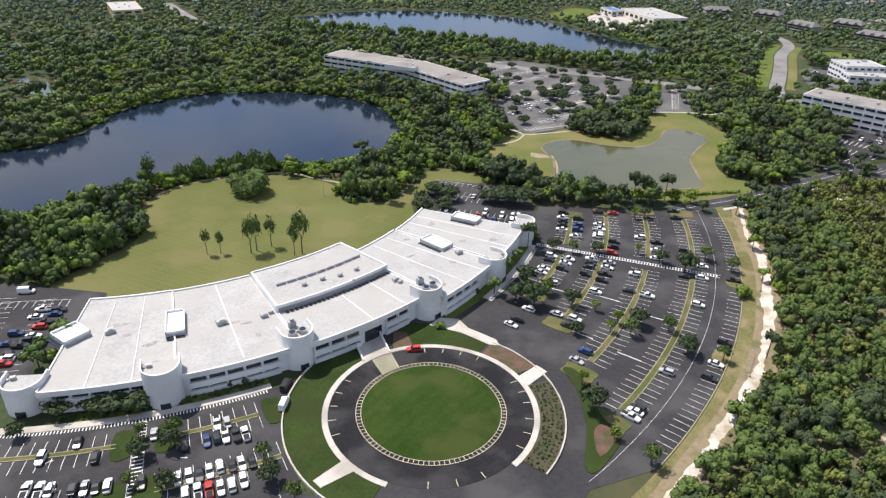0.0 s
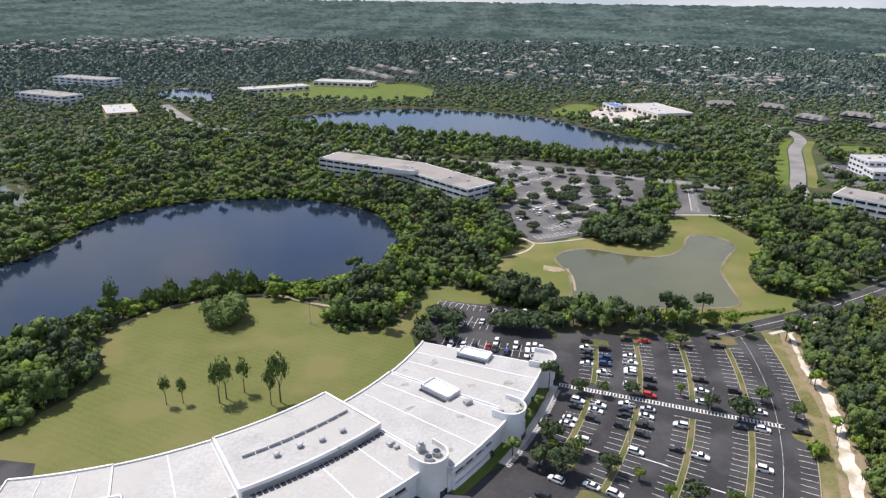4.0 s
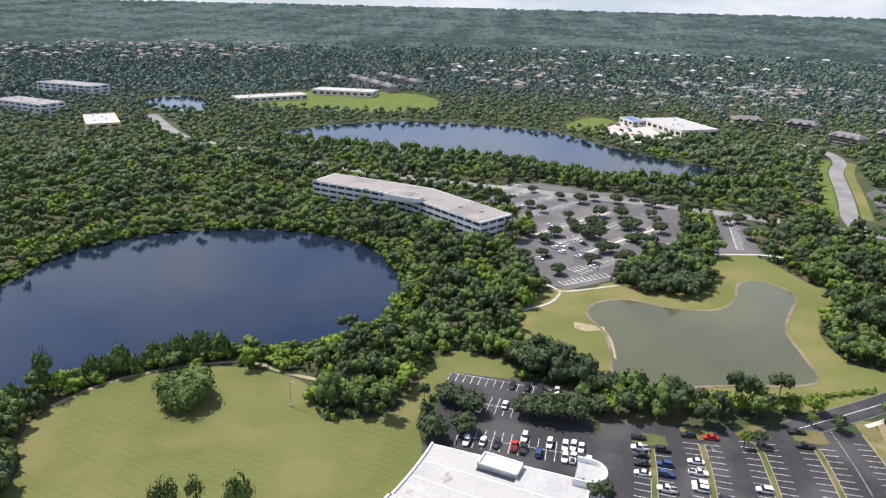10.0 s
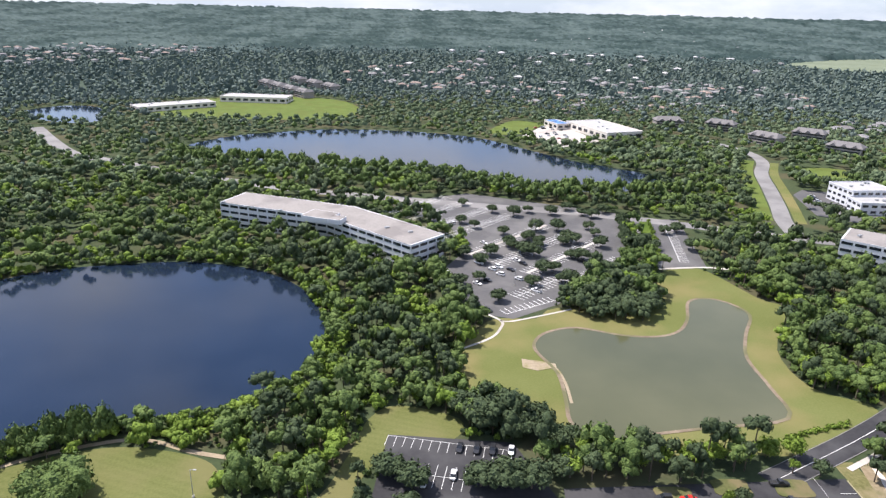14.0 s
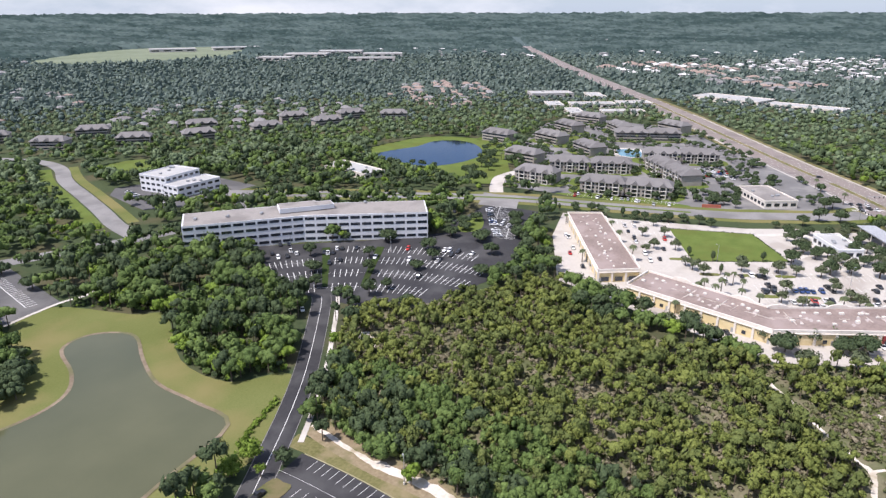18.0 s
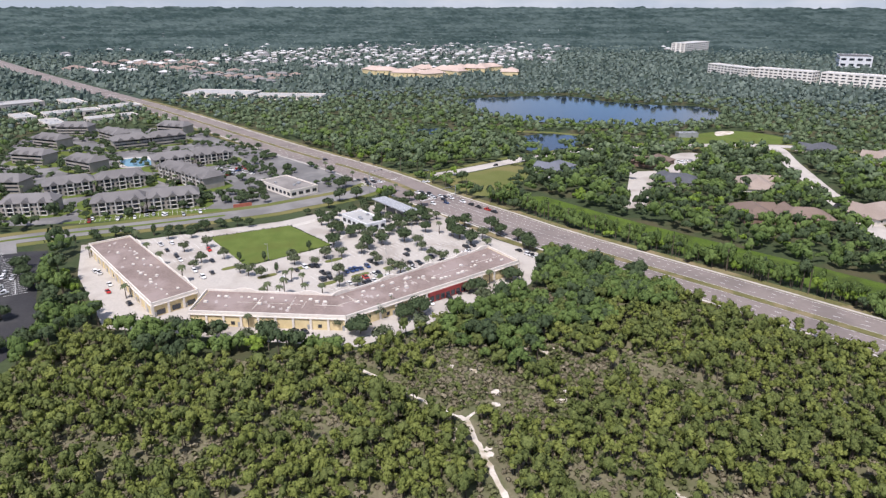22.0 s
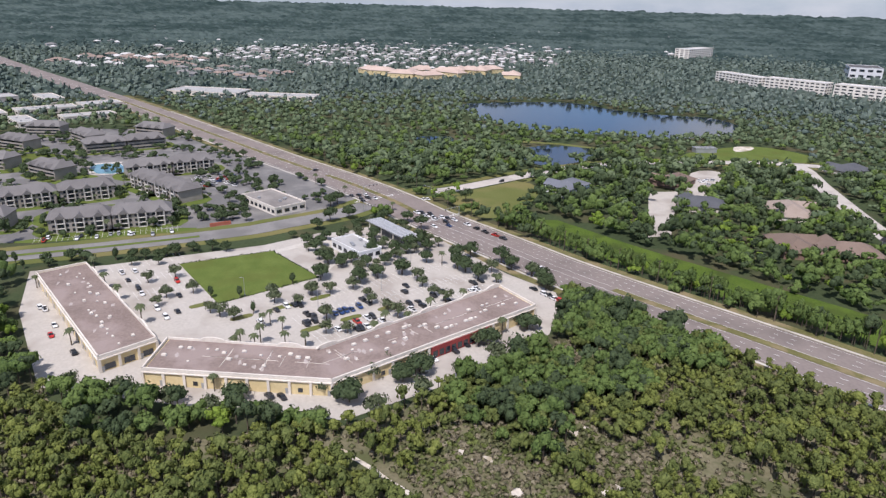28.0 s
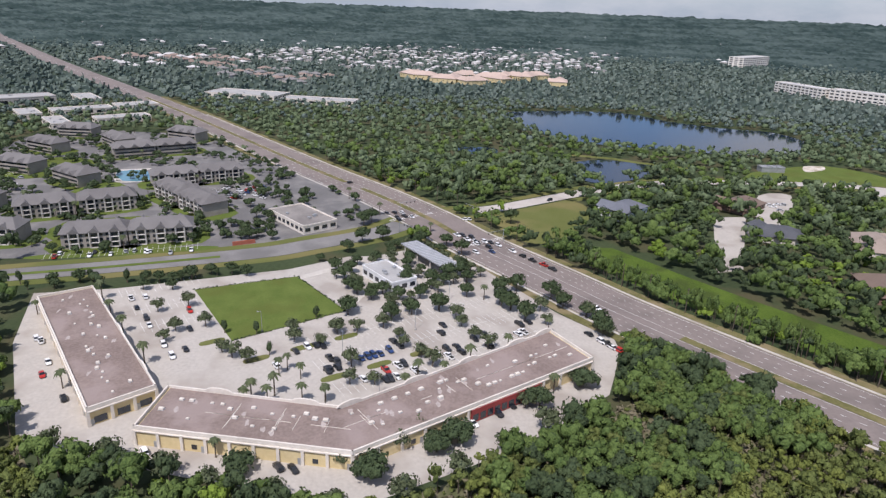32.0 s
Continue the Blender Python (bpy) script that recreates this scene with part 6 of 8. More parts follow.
def car_master(kind, colour):
    L, W, hz, rz, sill, top = SHAPES[kind]
    root = empty(kind + "_car" if kind in ("sedan", "suv") else kind, label="parked %s %s on painted asphalt" % (COLOUR[colour], {"sedan": "sedan car", "suv": "sport utility car", "pickup": "pickup truck", "van": "delivery van"}[kind]), category="car" if kind in ("sedan", "suv") else kind)
    b = Build()
    secs = [(-L / 2, 0.40, 0.62, 0.80), (-L / 2 + 0.12, 0.30, 0.86, hz - 0.10), (-L / 2 + 0.9, 0.26, 1.0, hz), (0, 0.24, 1.0, hz), (L / 2 - 1.3, 0.26, 1.0, hz - 0.03), (L / 2 - 0.25, 0.30, 0.88, hz - 0.22), (L / 2, 0.40, 0.68, hz - 0.34)]
    v, f = [], []
    for x, z0, k, z1 in secs:
        w = W / 2 * k
        v += [(x, -w * 0.93, z0), (x, -w, (z0 + z1) / 2), (x, -w * 0.94, z1), (x, w * 0.94, z1), (x, w, (z0 + z1) / 2), (x, w * 0.93, z0)]
    for i in range(len(secs) - 1):
        for j in range(6):
            f.append((6 * i + j, 6 * i + (j + 1) % 6, 6 * i + 6 + (j + 1) % 6, 6 * i + 6 + j))
    f += [tuple(range(6))[::-1], tuple(range(len(v) - 6, len(v)))]
    b.add(v, f)
    ws, wt = W / 2 * 0.92, W / 2 * 0.76
    b.add([(top[0], -wt, rz), (top[1], -wt, rz), (top[1], wt, rz), (top[0], wt, rz), (top[0], -wt, rz - 0.07), (top[1], -wt, rz - 0.07), (top[1], wt, rz - 0.07), (top[0], wt, rz - 0.07)], [(0, 1, 2, 3), (0, 4, 5, 1), (1, 5, 6, 2), (2, 6, 7, 3), (3, 7, 4, 0)])
    if kind == "pickup":
        b.box((-1.75, 0, hz - 0.02), (1.9, W * 0.72, 0.05), 0, 1)
    b.done("body", [CARP[colour], M_TYRE], root)
    zs, zt = hz - 0.02, rz - 0.05
    quads = {"windscreen": [(sill[1], -ws, zs), (sill[1], ws, zs), (top[1], wt, zt), (top[1], -wt, zt)],
             "rear_window": [(sill[0], ws, zs), (sill[0], -ws, zs), (top[0], -wt, zt), (top[0], wt, zt)],
             "side_window": [(sill[0], -ws, zs), (sill[1], -ws, zs), (top[1], -wt, zt), (top[0], -wt, zt)],
             "side_window ": [(sill[1], ws, zs), (sill[0], ws, zs), (top[0], wt, zt), (top[1], wt, zt)]}
    for nm, q in quads.items():
        c = Vector((0, 0, zs - 0.3))
        inner = [Vector(p) + (Vector((0, 0, zs)) - Vector(p)).normalized() * 0.05 for p in q]
        mesh_ob(nm.strip(), q + [tuple(p) for p in inner], [(0, 1, 2, 3), (7, 6, 5, 4), (0, 4, 5, 1), (1, 5, 6, 2), (2, 6, 7, 3), (3, 7, 4, 0)], CARP[colour] if kind == "van" and nm != "windscreen" else M_CARG, root)
    for sx in (-L / 2 + 0.95, L / 2 - 0.95):
        for sy in (-W / 2 + 0.1, W / 2 - 0.1):
            n = 10
            v = [(sx + 0.34 * math.cos(2 * math.pi * i / n), sy + e, 0.34 + 0.34 * math.sin(2 * math.pi * i / n)) for e in (-0.11, 0.11) for i in range(n)]
            mesh_ob("wheel", v, [(i, (i + 1) % n, (i + 1) % n + n, i + n) for i in range(n)] + [tuple(range(n))[::-1], tuple(range(n, 2 * n))], M_TYRE, root)
    return root


MASTERS = {}
gc = np.random.default_rng(5)


def park(x, y, colour, heading, group, kind=None, z=0.12):
    kind = kind or str(gc.choice(["sedan", "sedan", "suv", "suv", "pickup"] if colour != "b" else ["sedan", "suv"]))
    h = heading + (180 if gc.random() < 0.5 else 0) + gc.normal(0, 1.2)
    key = (kind, colour)
    if key not in MASTERS:
        MASTERS[key] = car_master(kind, colour)
        MASTERS[key].matrix_basis = pose(x, y, z, 0, 0, h)
        ob = MASTERS[key]
    else:
        ob = copy_thing(MASTERS[key], pose(x, y, z, 0, 0, h))
    ob["group"] = group
    return ob


def radial(x, y, c=(CX, CY)):
    return math.degrees(math.atan2(y - c[1], x - c[0]))


for x, y, c in CARS_EAST:
    r, a = math.hypot(x - CX, y - CY), radial(x, y)
    # drawn into the middle of the nearest stall
    s = min((abs(r - q), q) for q in (191.2, 197.8, 206.9, 213.5, 224.2, 230.8, 241.7, 248.3, 259.6))[1]
    x, y = pol(s if abs(r - s) < 3.5 else r, a)
    park(x, y, c, a, "cars in the curved rows")
for x, y, c in CARS_SW:
    park(x, y, c, radial(x, y), "cars before the white building")
for x, y, c in CARS_W:
    park(x, y, c, 8, "cars at the building's end")
for x, y, c in CARS_BACK:
    park(x, y, c, 75, "cars behind the white building")
for x, y, c in CARS_PLAZA:
    park(x, y, c, 21.3, "cars at the shopping plaza")
for x, y, c in CARS_END:
    park(x, y, c, 20, "cars at the plaza's end")
for x, y, c in CARS_BEHIND:
    park(x, y, c, 25, "cars behind the shops")
for x, y, c in CARS_HW:
    side = y > 92 and x < 500
    park(x, y, c, 24 if x < 515 else 118, "cars on the highway", z=0.10)
for x, y, c in CARS_LOT2:
    park(x, y, c, 132, "cars of the lakeside offices")
for x, y, c in CARS_LOT3:
    park(x, y, c, radial(x, y, OC), "cars of the roadside offices")
park(-8.2, 171.2, "r", 12, "cars at the circle", "suv", 0.15)
park(-43, 144.1, "w", 85, "vans at the loading bay", "van")
park(-44.2, 152.1, "k", 80, "vans at the loading bay", "van")
park(-145.4, 198.5, "w", 8, "vans at the building's end", "van")

# ---- single trees ----
def limbs(b, h, r, seed, spread):
    g = np.random.default_rng(seed)
    b.tube((0, 0), r, 0, h * 0.55, 7, r1=r * 0.7)
    for i in range(5):
        a = 2 * math.pi * i / 5 + g.uniform(-0.4, 0.4)
        x0, z0 = 0.0, h * g.uniform(0.38, 0.55)
        e = (spread * g.uniform(0.4, 0.7) * math.cos(a), spread * g.uniform(0.4, 0.7) * math.sin(a), h * g.uniform(0.75, 0.9))
        s = r * 0.4
        v = [(s, 0, z0), (-s / 2, s * 0.87, z0), (-s / 2, -s * 0.87, z0), (e[0] + s / 3, e[1], e[2]), (e[0] - s / 6, e[1] + s * 0.3, e[2]), (e[0] - s / 6, e[1] - s * 0.3, e[2])]
        b.add(v, [(0, 1, 4, 3), (1, 2, 5, 4), (2, 0, 3, 5)])


def crown_ob(name, tv, tf, ts, mat, root, sx, sz, lift):
    me = bpy.data.meshes.new(name)
    me.from_pydata([(x * sx, y * sx, z * sz + lift) for x, y, z in tv], [], [tuple(f) for f in tf])
    me.materials.append(mat)
    at = me.attributes.new("tint", "FLOAT", "POINT")
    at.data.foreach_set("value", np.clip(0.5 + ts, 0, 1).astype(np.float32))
    return attach(new(name, me), root)


def tree_master(name, seed, half, foot, high, mat, label, lobes=7, tufts=300, tuft=0.15, flat=0.75, spread=0.62, trunk=0.22, core=0.9):
    root = empty(name, label=label, category="tree")
    b = Build()
    limbs(b, foot + high * 0.6, trunk, seed, half)
    b.done("trunk", [M_BARK], root)
    tv, tf, ts = crown(seed, lobes, tufts, spread, flat, tuft, ICO0, 0.2, core, 1.3)
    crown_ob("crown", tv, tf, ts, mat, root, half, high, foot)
    return root


def palm_master(seed, h):
    g = np.random.default_rng(seed)
    root = empty("palm_tree", label="tall palm with a thin trunk and drooping fronds", category="tree")
    Build().tube((0, 0), 0.24, 0, h * 0.5, 8, r1=0.19).tube((0, 0), 0.19, h * 0.5, h, 8, r1=0.17).done("trunk", [M_BARK], root)
    b = Build()
    for i in range(22):
        a = 2.4 * i + g.uniform(-0.2, 0.2)
        up = g.uniform(-0.5, 1.1)
        L = g.uniform(1.7, 2.3)
        ca, sa = math.cos(a), math.sin(a)
        pts = []
        for s in range(5):
            t = s / 4
            d = L * t
            z = h + L * (up * t * 0.7 - (0.75 + 0.3 * up) * t * t)
            w = 0.42 * math.sin(math.pi * (0.15 + 0.8 * t))
            for q in (-1, 0, 1):
                pts.append((d * ca - q * w * sa, d * sa + q * w * ca, z - abs(q) * w * 0.45))
        f = []
        for s in range(4):
            k = 3 * s
            f += [(k, k + 1, k + 4, k + 3), (k + 1, k + 2, k + 5, k + 4)]
        b.add(pts, f)
    ob = b.done("crown", [M_PALM], root, label="fan of grey-green fronds")
    at = ob.data.attributes.new("tint", "FLOAT", "POINT")
    at.data.foreach_set("value", np.random.default_rng(seed).uniform(0, 1, len(ob.data.vertices)).astype(np.float32))
    return root


M_PALM = material("palm fronds", (0.03, 0.05, 0.02), (0.13, 0.15, 0.07), 0.3, 2.0, 0.7, tint=0.5, spec=0.3)
OAKS = [tree_master("oak_tree", s, 3.0, 2.2, 4.2, M_DARKL, "rounded dark green oak in a planted island") for s in (101, 102, 103)]
BACKO = [(-4.6, 295.7), (2, 290), (0, 279), (-10, 275), (21, 289), (28, 288), (35, 287), (33, 318), (45, 306), (20, 324), (45, 291), (38, 312), (26, 321)]
GREYO = [tree_master("small_oak_tree", s, 2.9, 1.9, 3.9, M_GREYL, "small grey-green oak with an airy crown in a kerbed island", 6, 240, 0.14, core=0.75) for s in (106, 107, 108)]
LIGHT = [tree_master("maple_tree", s, 2.6, 2.2, 4.0, M_LEAF, "light green tree with an open crown in a parking strip", 6, 260, 0.14, core=0.65) for s in (111, 112, 113)]
YOUNG = [tree_master("young_tree", s, 1.9, 1.8, 3.4, M_LIME, "small yellow-green tree in a parking strip", 5, 200, 0.16, core=0.6) for s in (121, 122)]
CONIF = [tree_master("cypress_tree", s, 1.9, 0.5, 4.6, M_DARKL, "narrow dark conifer clipped to a cone", 5, 200, 0.16, 0.95, 0.25) for s in (131,)]
PINES = [tree_master("pine_tree", s, 2.3, 5.0, 6.6, M_LEAF, "tall pine with a thin trunk and an open tufted crown", 8, 300, 0.115, 1.0, 0.6, 0.2, 0.5) for s in (141, 142, 143)]
PALMS = [palm_master(151, 7.6), palm_master(152, 6.6)]
BROAD = [tree_master("shade_tree", s, 4.0, 2.0, 5.0, M_LIME, "leafy light green shade tree above the kerb", 8, 340, 0.13, core=0.8) for s in (165, 166)]
LIVEOAK = [tree_master("live_oak_tree", s, 4.3, 1.8, 4.8, M_DARKL, "broad spreading live oak over parked cars", 9, 420, 0.13) for s in (161, 162, 163)]
SHORE = [tree_master("shore_tree", s, 3.0, 0.8, 6.4, M_LEAF, "leafy green tree on the lake shore", 8, 420, 0.12, core=0.85) for s in (167, 168)]
BIGOAK = tree_master("meadow_oak", 169, 9.6, 0.2, 10.5, M_LEAF, "broad round oak standing alone on the meadow", 12, 1500, 0.075, 0.8, 0.6, 0.4, 0.95)
BUSH = []
for s in (171, 172):
    root = empty("shrub", label="clipped round evergreen shrub beside the wall", category="shrub")
    tv, tf, ts = crown(s, 4, 160, 0.3, 0.9, 0.13, out=1.06)
    crown_ob("foliage", tv, tf, ts, M_DARKL, root, 1.35, 1.5, 0.0)
    BUSH.append(root)
used = set()
gt = np.random.default_rng(77)


def plant(masters, x, y, scale=1.0, group="", z=0.0, tall=1.0):
    src = masters[int(gt.integers(len(masters)))]
    s = scale * gt.uniform(0.85, 1.18)
    m = pose(x, y, z, 0, 0, gt.uniform(0, 360)) @ Matrix.Diagonal((s, s, s * tall * gt.uniform(0.9, 1.1), 1))
    if src.name not in used:
        used.add(src.name)
        src.matrix_basis = m
        ob = src
    else:
        sc = src.scale.copy()
        ob = copy_thing(src, m @ Matrix.Diagonal((1 / sc.x, 1 / sc.y, 1 / sc.z, 1)))
    if group:
        ob["group"] = group
    return ob


for i, (x, y) in enumerate(TR_EAST):
    big = i in (5, 11, 12, 13, 24)
    plant(OAKS if big or i % 3 == 0 else (LIGHT if i % 3 == 1 else YOUNG), x, y, 1.25 if big else 0.92, "car park trees", 0.2)
for i, (x, y) in enumerate(TR_SW):
    plant(LIGHT if i % 2 else OAKS, x, y, 0.8, "trees before the white building", 0.2)
for x, y in TR_HEDGE:
    plant(OAKS, x, y, 1.25, "shade trees by the facade", 0.0, 0.6)
for x, y in ((-68.4, 148.9), (-65.5, 149.8), (-60.3, 151.4), (-56.2, 153.0), (25.5, 235.5), (24.8, 229.5), (22.6, 224.0), (12.6, 206.5), (8.6, 203.0), (4.2, 198.8), (27, 239), (27.5, 243)):
    plant(BUSH, x, y, 1.15, "shrubs along the facade", 0.15)
MEADOWT = [(-92.5, 230.5, 0.72), (-87.4, 231.5, 0.85), (-75.6, 232.2, 1.2), (-74.0, 234.5, 1.1), (-69.2, 238.6, 1.0), (-58.3, 231.4, 1.0), (-55.6, 233.0, 1.4)]
for x, y, s in MEADOWT:
    plant(PINES, x, y, s, "pines on the meadow")
BIGOAK.matrix_basis = pose(-92.2, 291, 0, 0, 0, 40)
plant(PINES, -139, 293, 1.3, "tall trees on the lake shore")
for x, y, s in ((-112, 315, 1.2), (-104, 318, 1.4), (-97, 320, 1.35), (-90, 321, 1.5), (-129, 304, 1.1), (-122, 309, 1.2)):
    plant(SHORE, x, y, s, "leafy trees on the lake shore", 0, 1.25)
for x, y, s in ((-133, 299, 1.0), (-126, 307, 1.1), (-120, 308, 1.2), (-115, 312, 1.0), (-108, 314, 1.2), (-100, 317, 1.1), (-145, 285, 1.2), (-148, 270, 1.3)):
    plant(SHORE, x, y, s, "leafy trees on the lake shore")
for x, y in BACKO:
    plant(LIVEOAK, x, y, 1.2, "live oaks behind the white building", 0.1)
for x, y in TR_LOT2:
    plant(LIVEOAK, x, y, 0.95, "live oaks among the parked cars", 0.1)
for x, y in TR_LOT3:
    plant(LIVEOAK if gt.random() < 0.5 else OAKS, x, y, 1.05, "trees of the office car park", 0.1)
for x, y in ((68, 294), (75.5, 295), (84, 293.5), (92, 295), (100.5, 294), (109, 295.5), (117.5, 295)):
    plant(BROAD, x, y, 0.95, "shade trees between pond and car park", 0.1)
for x, y in ((25, 316), (34, 323), (44, 316), (50, 305), (57, 297)):
    plant(LIVEOAK, x, y, 1.35, "live oaks behind the white building", 0.1)
for x, y in ((310, 364), (302, 333), (328, 332), (273, 325), (342, 330), (350, 334), (362, 331), (335, 349), (343, 296), (352, 300), (362, 305), (372, 309), (334, 314)):
    plant(LIVEOAK, x, y, gt.uniform(0.8, 1.1), "trees of the office car park", 0.1)
for t in (2, 5, 8, 11, 19, 22, 25, 27, 33, 36, 41, 44):
    d28 = (math.cos(radians(28)), math.sin(radians(28)))
    park(338 + d28[0] * (t * 1.3) - d28[1] * 2.6, 304 + d28[1] * (t * 1.3) + d28[0] * 2.6, "kwskbw"[t % 6], 118, "cars of the roadside offices")
for x, y in ((284, 246), (276, 229), (268, 213), (261, 200), (254, 184), (247, 168), (248, 150), (255, 133), (262, 117), (271, 101)):
    plant(GREYO, x, y, 1.35, "oaks along the yard behind the shops", 0.1)
for x, y in ((267, 193), (258, 157), (267, 137), (270, 130), (284, 99), (294, 79)):
    plant(LIVEOAK, x, y, 1.05, "oaks against the rear wall of the shops", 0.1)
for i in range(14):
    x, y = 74 + 4.6 * i, 450 + 4.1 * i
    plant(LIVEOAK, x + gt.uniform(-26, 8), y + gt.uniform(-4, 30), gt.uniform(0.7, 1.05), "live oaks among the parked cars", 0.1)
for x, y in TR_PLAZA:
    plant(GREYO, x, y, 1.05, "plaza car park trees", 0.1)
for x, y in TR_CONIF:
    plant(CONIF, x, y, 1.0, "conifers round the turf", 0.1)
for x, y in PALMS_AT:
    plant(PALMS, x, y, 1.0, "palms of the plaza", 0.1)
for x, y in TR_BANK:
    plant(OAKS, x, y, 1.3, "trees round the bank", 0.1)
def near_box(x, y, c, sx, sy, deg):
    """Distance from a turned rectangle."""
    ca, sa = math.cos(radians(deg)), math.sin(radians(deg))
    u, v = (x - c[0]) * ca + (y - c[1]) * sa, -(x - c[0]) * sa + (y - c[1]) * ca
    return math.hypot(max(abs(u) - sx / 2, 0), max(abs(v) - sy / 2, 0))


gb = np.random.default_rng(61)
spots = []
while len(spots) < 46:
    x, y = gb.uniform(368, 450), gb.uniform(84, 158)
    d1, d2 = near_box(x, y, (397, 133.5), 26, 13.5, -155), near_box(x, y, (416, 110), 42, 10, -158)
    if d1 > 6.0 and d2 > 3.6 and (d1 < 14 or d2 < 9) and all(math.hypot(x - q[0], y - q[1]) > 4.6 for q in spots) and near_line(np.array([[x, y]]), np.array(HWL), 21)[0] == False:
        spots.append((x, y))
spots += [(463, 189), (468, 196), (474, 190), (480, 196), (486, 190), (492, 198), (498, 192), (484, 203), (476, 204), (504, 199), (470, 204)]
for x, y in spots:
    plant(OAKS if gt.random() < 0.6 else GREYO, x, y, 0.95, "trees round the bank", 0.1)
for x, y in TR_STREET:
    plant(OAKS if gt.random() < 0.6 else CONIF, x, y, 0.9, "street trees", 0.1)
for i in range(9):
    plant(YOUNG, 146.5 + i * 2.2, 461 + i * 7.6, 0.8, "young trees on the divider", 0.2)

for i in range(8):
    plant(OAKS, 146.5 - 2.1 * i, 522 - 7.6 * i, 1.15, "tree row beside the entrance drive", 0.1)

# ---- other buildings ----
def block(name, c, s, h, turn, walls, roof, label, storeys=1, bays=0, category="building", overhang=0.0):
    """A flat-roofed block with parapet and window rows."""
    root = empty(name, (*c, 0), label=label, category=category)
    CLEAR.append(np.array([(c[0] + x * math.cos(turn) - y * math.sin(turn), c[1] + x * math.sin(turn) + y * math.cos(turn)) for x, y in ((-s[0] / 2 - 3, -s[1] / 2 - 3), (s[0] / 2 + 3, -s[1] / 2 - 3), (s[0] / 2 + 3, s[1] / 2 + 3), (-s[0] / 2 - 3, s[1] / 2 + 3))]))
    place(Build().box((*c, h / 2), (*s, h), turn).done("wall", [walls], root))
    place(Build().box((*c, h + 0.03), (s[0] - 1.0, s[1] - 1.0, 0.1), turn).done("roof", [roof], root))
    ca, sa = math.cos(turn), math.sin(turn)
    b = Build()
    for sx, sy, lx, ly in ((0, 1, s[0] + 0.3, 0.4), (0, -1, s[0] + 0.3, 0.4), (1, 0, 0.4, s[1] - 0.5), (-1, 0, 0.4, s[1] - 0.5)):
        ox, oy = sx * s[0] / 2, sy * s[1] / 2
        b.box((c[0] + ox * ca - oy * sa, c[1] + ox * sa + oy * ca, h + 0.2), (lx, ly, 0.9), turn)
    place(b.done("parapet", [walls], root))
    far = math.hypot(c[0] - MID[0], c[1] - MID[1]) > 940
    if bays:
        sh = h / storeys
        for k in range(storeys):
            for sx, sy, ln in ((0, 1, s[0]), (0, -1, s[0]), (1, 0, s[1]), (-1, 0, s[1])):
                if far and (sx * ca - sy * sa) * (MID[0] - c[0]) + (sx * sa + sy * ca) * (MID[1] - c[1]) < 0:
                    continue
                n = max(1, round(bays * ln / max(s)))
                row = Build()
                for i in range(n):
                    q = (i + 0.5) / n - 0.5
                    ox = sx * (s[0] / 2 + 0.02) + (q * s[0] if sy else 0)
                    oy = sy * (s[1] / 2 + 0.02) + (q * s[1] if sx else 0)
                    w = ln / n * 0.62
                    one = row if far else Build()
                    one.box((c[0] + ox * ca - oy * sa, c[1] + ox * sa + oy * ca, sh * (k + 0.52)), (w if sy else 0.14, 0.14 if sy else w, sh * 0.42), turn)
                    if not far:
                        place(one.done("window", [M_GLASS], root))
                if far:
                    place(row.done("window_row", [M_GLASS], root))
    g = np.random.default_rng(int(abs(c[0]) + abs(c[1])))
    for i in range(2 if far else 4):
        ox, oy = g.uniform(-0.35, 0.35) * s[0], g.uniform(-0.35, 0.35) * s[1]
        place(Build().box((c[0] + ox * ca - oy * sa, c[1] + ox * sa + oy * ca, h + 0.6), (2.0, 1.4, 1.0), turn).done("roof_unit", [M_METAL], root))
    return root


D2 = radians
M_POOL = material("pool water", (0.10, 0.24, 0.30), (0.18, 0.34, 0.40), 0.2, 1.0, 0.08, bump=0.05)
block("clinic", (340, 568), (32, 26), 12, D2(0), M_OFFW, M_ROOFW, "white three-storey clinic with a white roof", 3, 6, "office building")
block("clinic", (338, 544.5), (36, 17), 8, D2(-8), M_OFFW, M_ROOFW, "white two-storey clinic wing with small windows", 2, 6, "office building")
block("low_office", (440, 473), (54, 20), 4.5, D2(70), M_PALE, M_ROOFW, "long low pale building behind the offices", 1, 10, "office building")
block("bank", (397, 133.5), (26, 13.5), 5, D2(-155), M_WHITE, M_ROOFW, "white single-storey bank under dark trees", 1, 5, "bank")
block("garden_office", (492, 172), (40, 22), 5, D2(-151), M_PALE, M_ROOFG, "low pale commercial building with teal trim", 1, 8, "office building")
block("school", (-250, 1012), (95, 30), 6, D2(35), M_PALE, M_ROOFW, "long low school with a white roof", 1, 10, "school")
block("school", (-160, 1085), (90, 34), 7, D2(-10), M_PALE, M_ROOFW, "white-roofed school hall beside the field", 1, 9, "school")
block("white_office", (-362, 780), (66, 30), 9, D2(-60), M_CREAM, M_ROOFW, "square cream office with a white roof", 2, 6, "office building")
block("far_office", (-530, 1040), (100, 30), 12, D2(-20), M_OFFW, M_ROOFG, "far grey office slab", 3, 8, "office building")
block("far_office", (-490, 870), (85, 30), 12, D2(-25), M_OFFW, M_ROOFG, "grey office slab among trees", 3, 8, "office building")
block("store", (244, 845), (80, 44), 8, D2(-75), M_PALE, M_ROOFW, "big white-roofed store beside the lake", 1, 7, "shop building")
